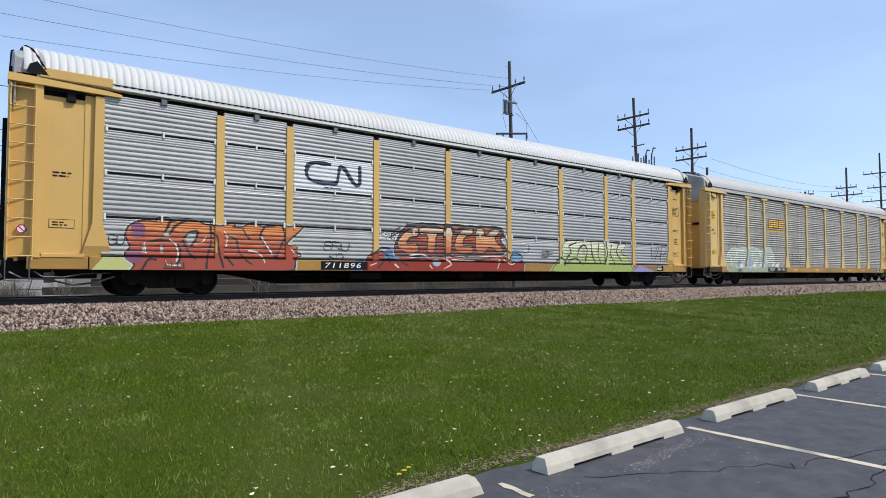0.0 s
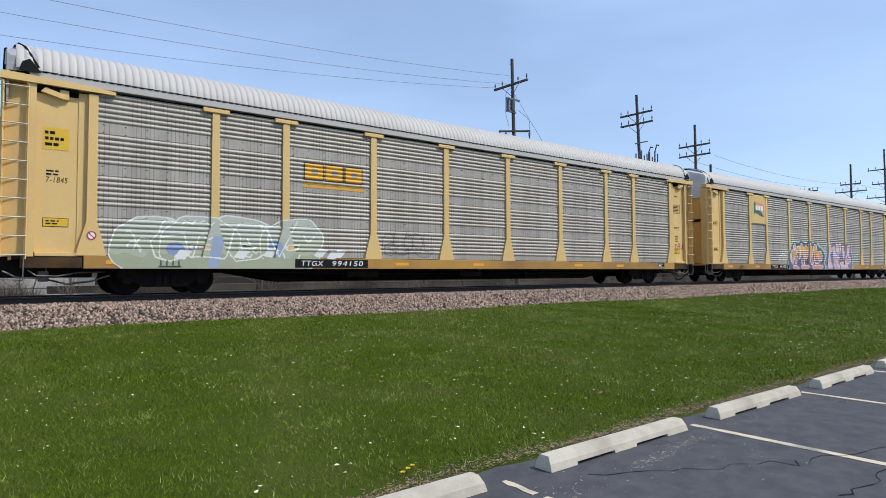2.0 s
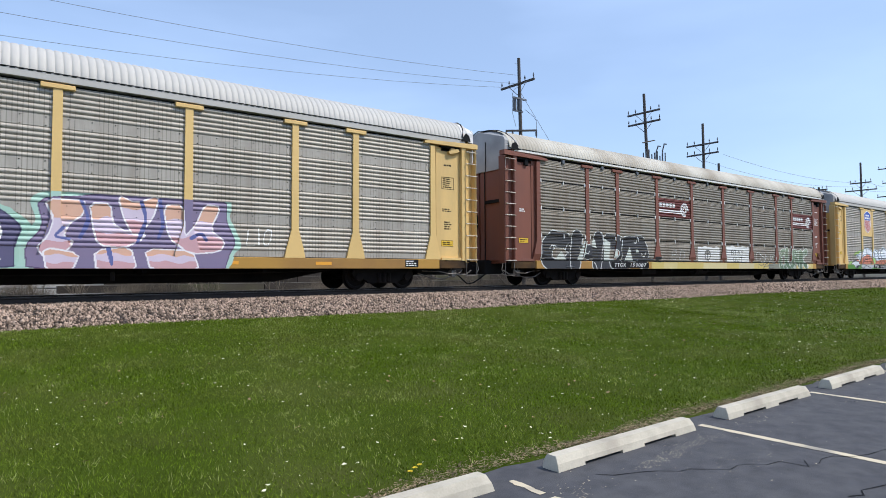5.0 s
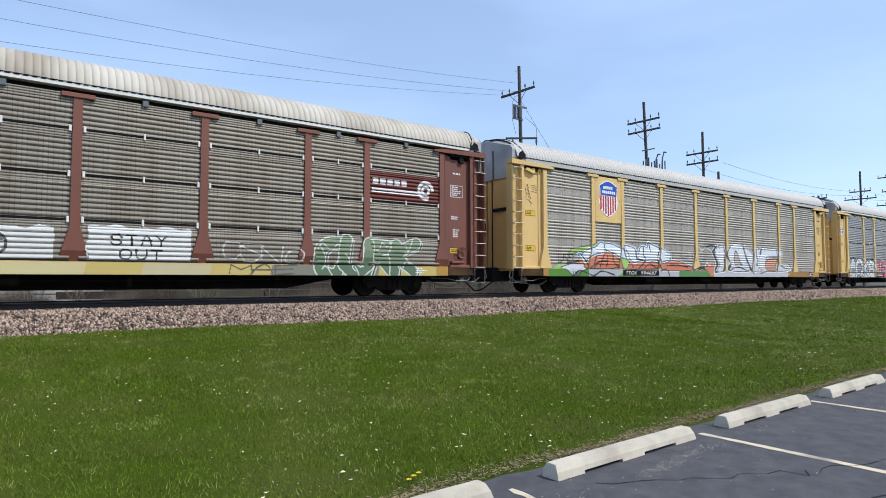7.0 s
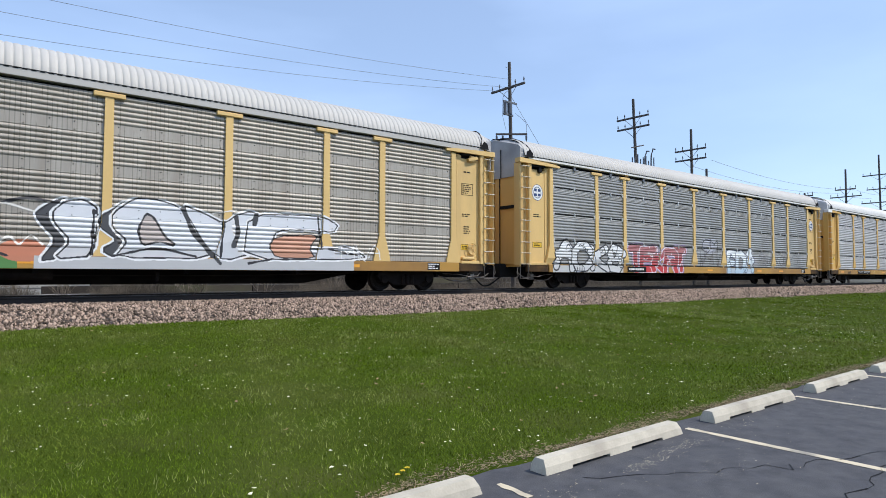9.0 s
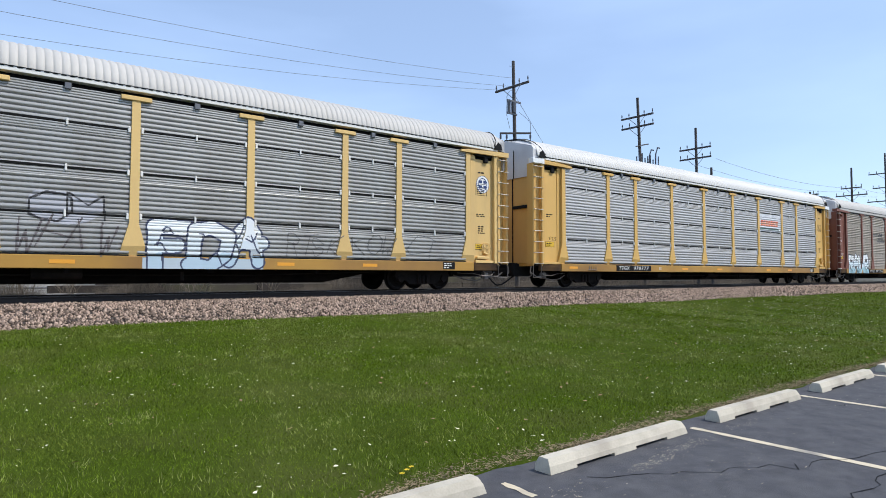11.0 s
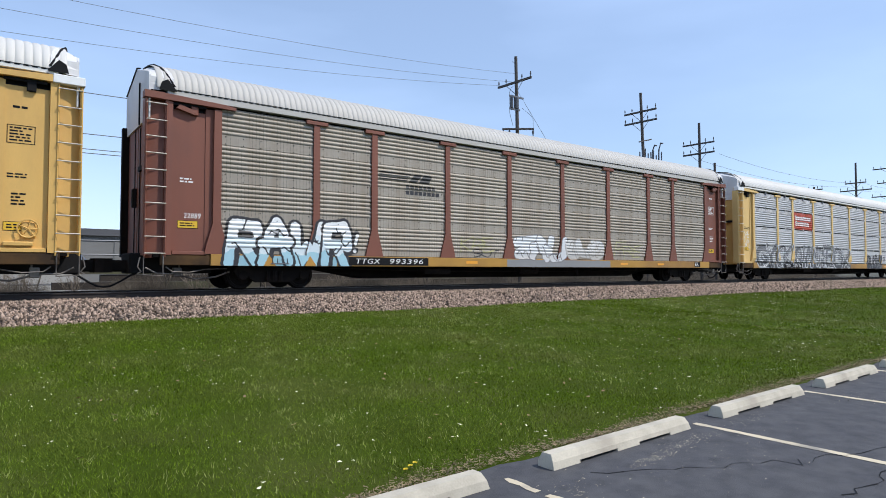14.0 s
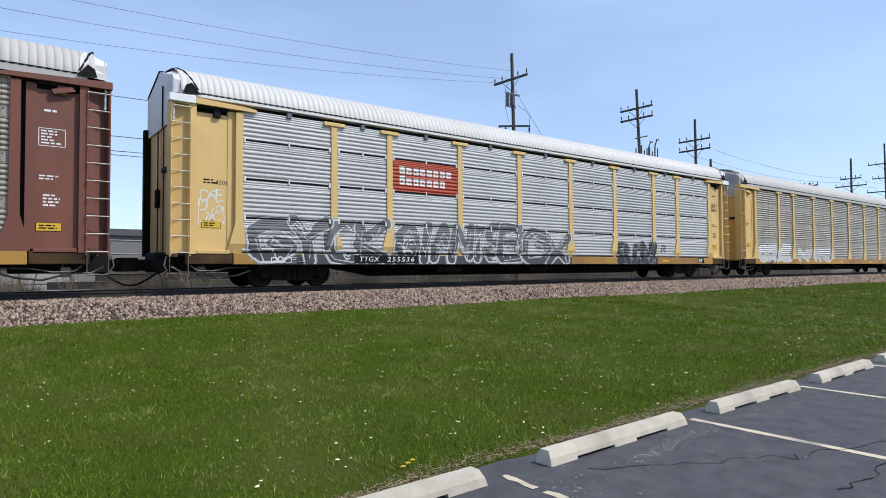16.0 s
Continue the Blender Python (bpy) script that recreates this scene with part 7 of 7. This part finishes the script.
    c.piece("ZAU", 12.3, 15.2, 0.85, 1.8, [(0.6, 0.6, 0.6), (0.66, 0.67, 0.68)], (0.2, 0.19, 0.19), 0.15, edge=0.026, lap=0.12, wild=0.14, slant=0.3)
    c.piece("OUS", 15.2, 17.5, 1.0, 1.75, [(0.48, 0.46, 0.43), (0.55, 0.54, 0.52)], (0.33, 0.3, 0.27), 0.16, edge=0.02, lap=0.2, wild=0.1)
    c.tag("FRE", 18.2, 20.2, 1.1, 1.6, (0.46, 0.44, 0.27), 0.022, wild=0.12)
    c.apply(RACK[7], "P", "graffiti", "pale blue and silver graffiti with thick black outlines")
    e = Canvas(6.6, 9.3, 2.8, 3.9, 31)
    for i in range(4):
        e.rect(6.65, 7.7 + 0.05 * i, 3.38 + 0.07 * i, 3.41 + 0.07 * i, K_)
    e.poly([(7.75, 3.36), (8.05, 3.36), (8.3, 3.62), (8.0, 3.62)], K_)
    e.poly([(8.15, 3.36), (8.55, 3.36), (8.7, 3.62), (8.35, 3.62)], K_)
    for z, a, b in ((3.14, 7.65, 8.85), (2.96, 7.65, 9.1)):
        for i in range(int((b - a) / 0.17)):
            e.rect(a + 0.17 * i, a + 0.13 + 0.17 * i, z, z + 0.13, K_)
    e.apply(RACK[7], "P", "emblem", "black stripes and blocks of a faded emblem")
    car_number(RACK[7], "TTGX 993396", 5.6, 8.5)
    # ninth car: long grey and silver piece, red panel
    c = Canvas(1.6, 22, seed=37)
    g1, g2 = (0.06, 0.06, 0.063), (0.11, 0.11, 0.113)
    c.rect(2.3, 15.0, 0.655, 0.93, (0.05, 0.05, 0.05))
    for txt, a, b in (("GYCK", 1.95, 6.6), ("GIANTS", 6.7, 11.2), ("BGX", 11.0, 14.9)):
        c.piece(txt, a, b, 0.66, 1.95, [g1, g2, (0.16, 0.16, 0.163)], (0.6, 0.6, 0.6), 0.15, edge=0.03, glow=((0.3, 0.3, 0.3), 0.05), lap=0.14, wild=0.09)
        c.tag(txt, a + 0.1, b - 0.1, 0.85, 1.75, (0.55, 0.55, 0.56), 0.014, wild=0.1)
    c.tag("DUCE", 2.6, 3.4, 0.7, 0.85, W_, 0.012)
    c.rect(18.0, 20.9, 0.655, 1.0, K_)
    c.piece("BUONI", 18.0, 20.9, 0.66, 1.6, [K_, K_], (0.3, 0.3, 0.31), 0.15, edge=0.016, lap=0.2)
    c.tag("R", 21.2, 21.6, 1.2, 1.5, K_, 0.03)
    c.apply(RACK[8], "S", "graffiti", "long dark grey and silver graffiti and a black one")
    e = Canvas(6.6, 9.25, 2.955, 4.005, 39)
    e.rect(6.6, 9.2, 2.985, 3.975, (0.5, 0.13, 0.08))
    for z, a, n in ((3.52, 6.85, 8), (3.2, 6.85, 7)):
        for i in range(n):
            e.rect(a + 0.27 * i, a + 0.21 + 0.27 * i, z, z + (0.24 if i else 0.28), W_)
            e.rect(a + 0.07 + 0.27 * i, a + 0.14 + 0.27 * i, z + 0.06, z + 0.13, (0.5, 0.1, 0.06))
    e.apply(RACK[8], "S", "emblem", "red panel with two rows of white blocks")
    car_number(RACK[8], "TTGX 255536", 5.2, 7.55)
    t = Canvas(0.66, 1.5, 1.4, 2.8, 41)
    t.tag("CRE", 0.75, 1.4, 2.3, 2.6, (0.7, 0.68, 0.62), 0.016, wild=0.15)
    t.tag("BKS", 0.72, 1.45, 1.7, 2.2, (0.7, 0.68, 0.62), 0.016, wild=0.15)
    t.apply(RACK[8], "S", "door_tag", "pale marker scrawl on the door")
    # tenth car: white outlines only
    c = Canvas(1.6, 16, seed=43)
    c.piece("COWE", 2.0, 6.0, 0.8, 1.7, [(0.5, 0.49, 0.46), (0.55, 0.54, 0.52)], (0.68, 0.68, 0.66), 0.16, edge=0.03, lap=0.15)
    c.piece("NATO", 7.0, 12.0, 0.8, 1.6, [(0.46, 0.45, 0.42), (0.5, 0.49, 0.47)], (0.66, 0.66, 0.64), 0.14, edge=0.03, lap=0.15)
    c.apply(RACK[9], "P", "graffiti", "faded white outlined graffiti")
    t = Canvas(25.9, 26.8, 1.3, 2.2, 45)
    t.tag("CRUE", 25.95, 26.75, 1.62, 1.85, (0.4, 0.06, 0.09), 0.016, wild=0.12)
    t.apply(RACK[1], "P", "door_tag", "thin red marker scrawl on the door")


paint_train()


# ---- what moves ----
# the slack between the cars makes the train surge a little: seconds, metres
SURGE = ((0, 0.07), (0.5, 0.12), (1, 0.13), (1.5, 0.14), (2, 0.09), (2.5, 0.11), (3, 0.13), (3.5, 0.1), (4, 0.06), (6.5, 0.0), (8, -0.03), (8.5, 0.37),
         (9, 0.355), (11.5, 0.14), (12, 0.03), (13, 0.01), (15, 0.03), (15.5, 0.06), (16, 0.11))


def train_x(t):
    """Where the first car's leading corner is at t seconds; the train slows a little on its way."""
    even = -1.173 - 14.0186 * t + 0.014395 * (t - 8) ** 2 - 0.0012802 * (t - 8) ** 3
    return even + float(np.interp(t, [p[0] for p in SURGE], [p[1] for p in SURGE]))


def motions():
    for k, car in CARS:
        walk(car, [(i * 0.5, pose(train_x(i * 0.5) + k * PITCH, SIDE_Y, RAIL_Z)) for i in range(33)])
    start = train_x(0)
    for ws, s in WHEELS:
        walk(ws, [(i / 30, pose(s, 0, 0.42, 0, math.degrees((train_x(i / 30) - start) / 0.42), 0)) for i in range(481)])


motions()
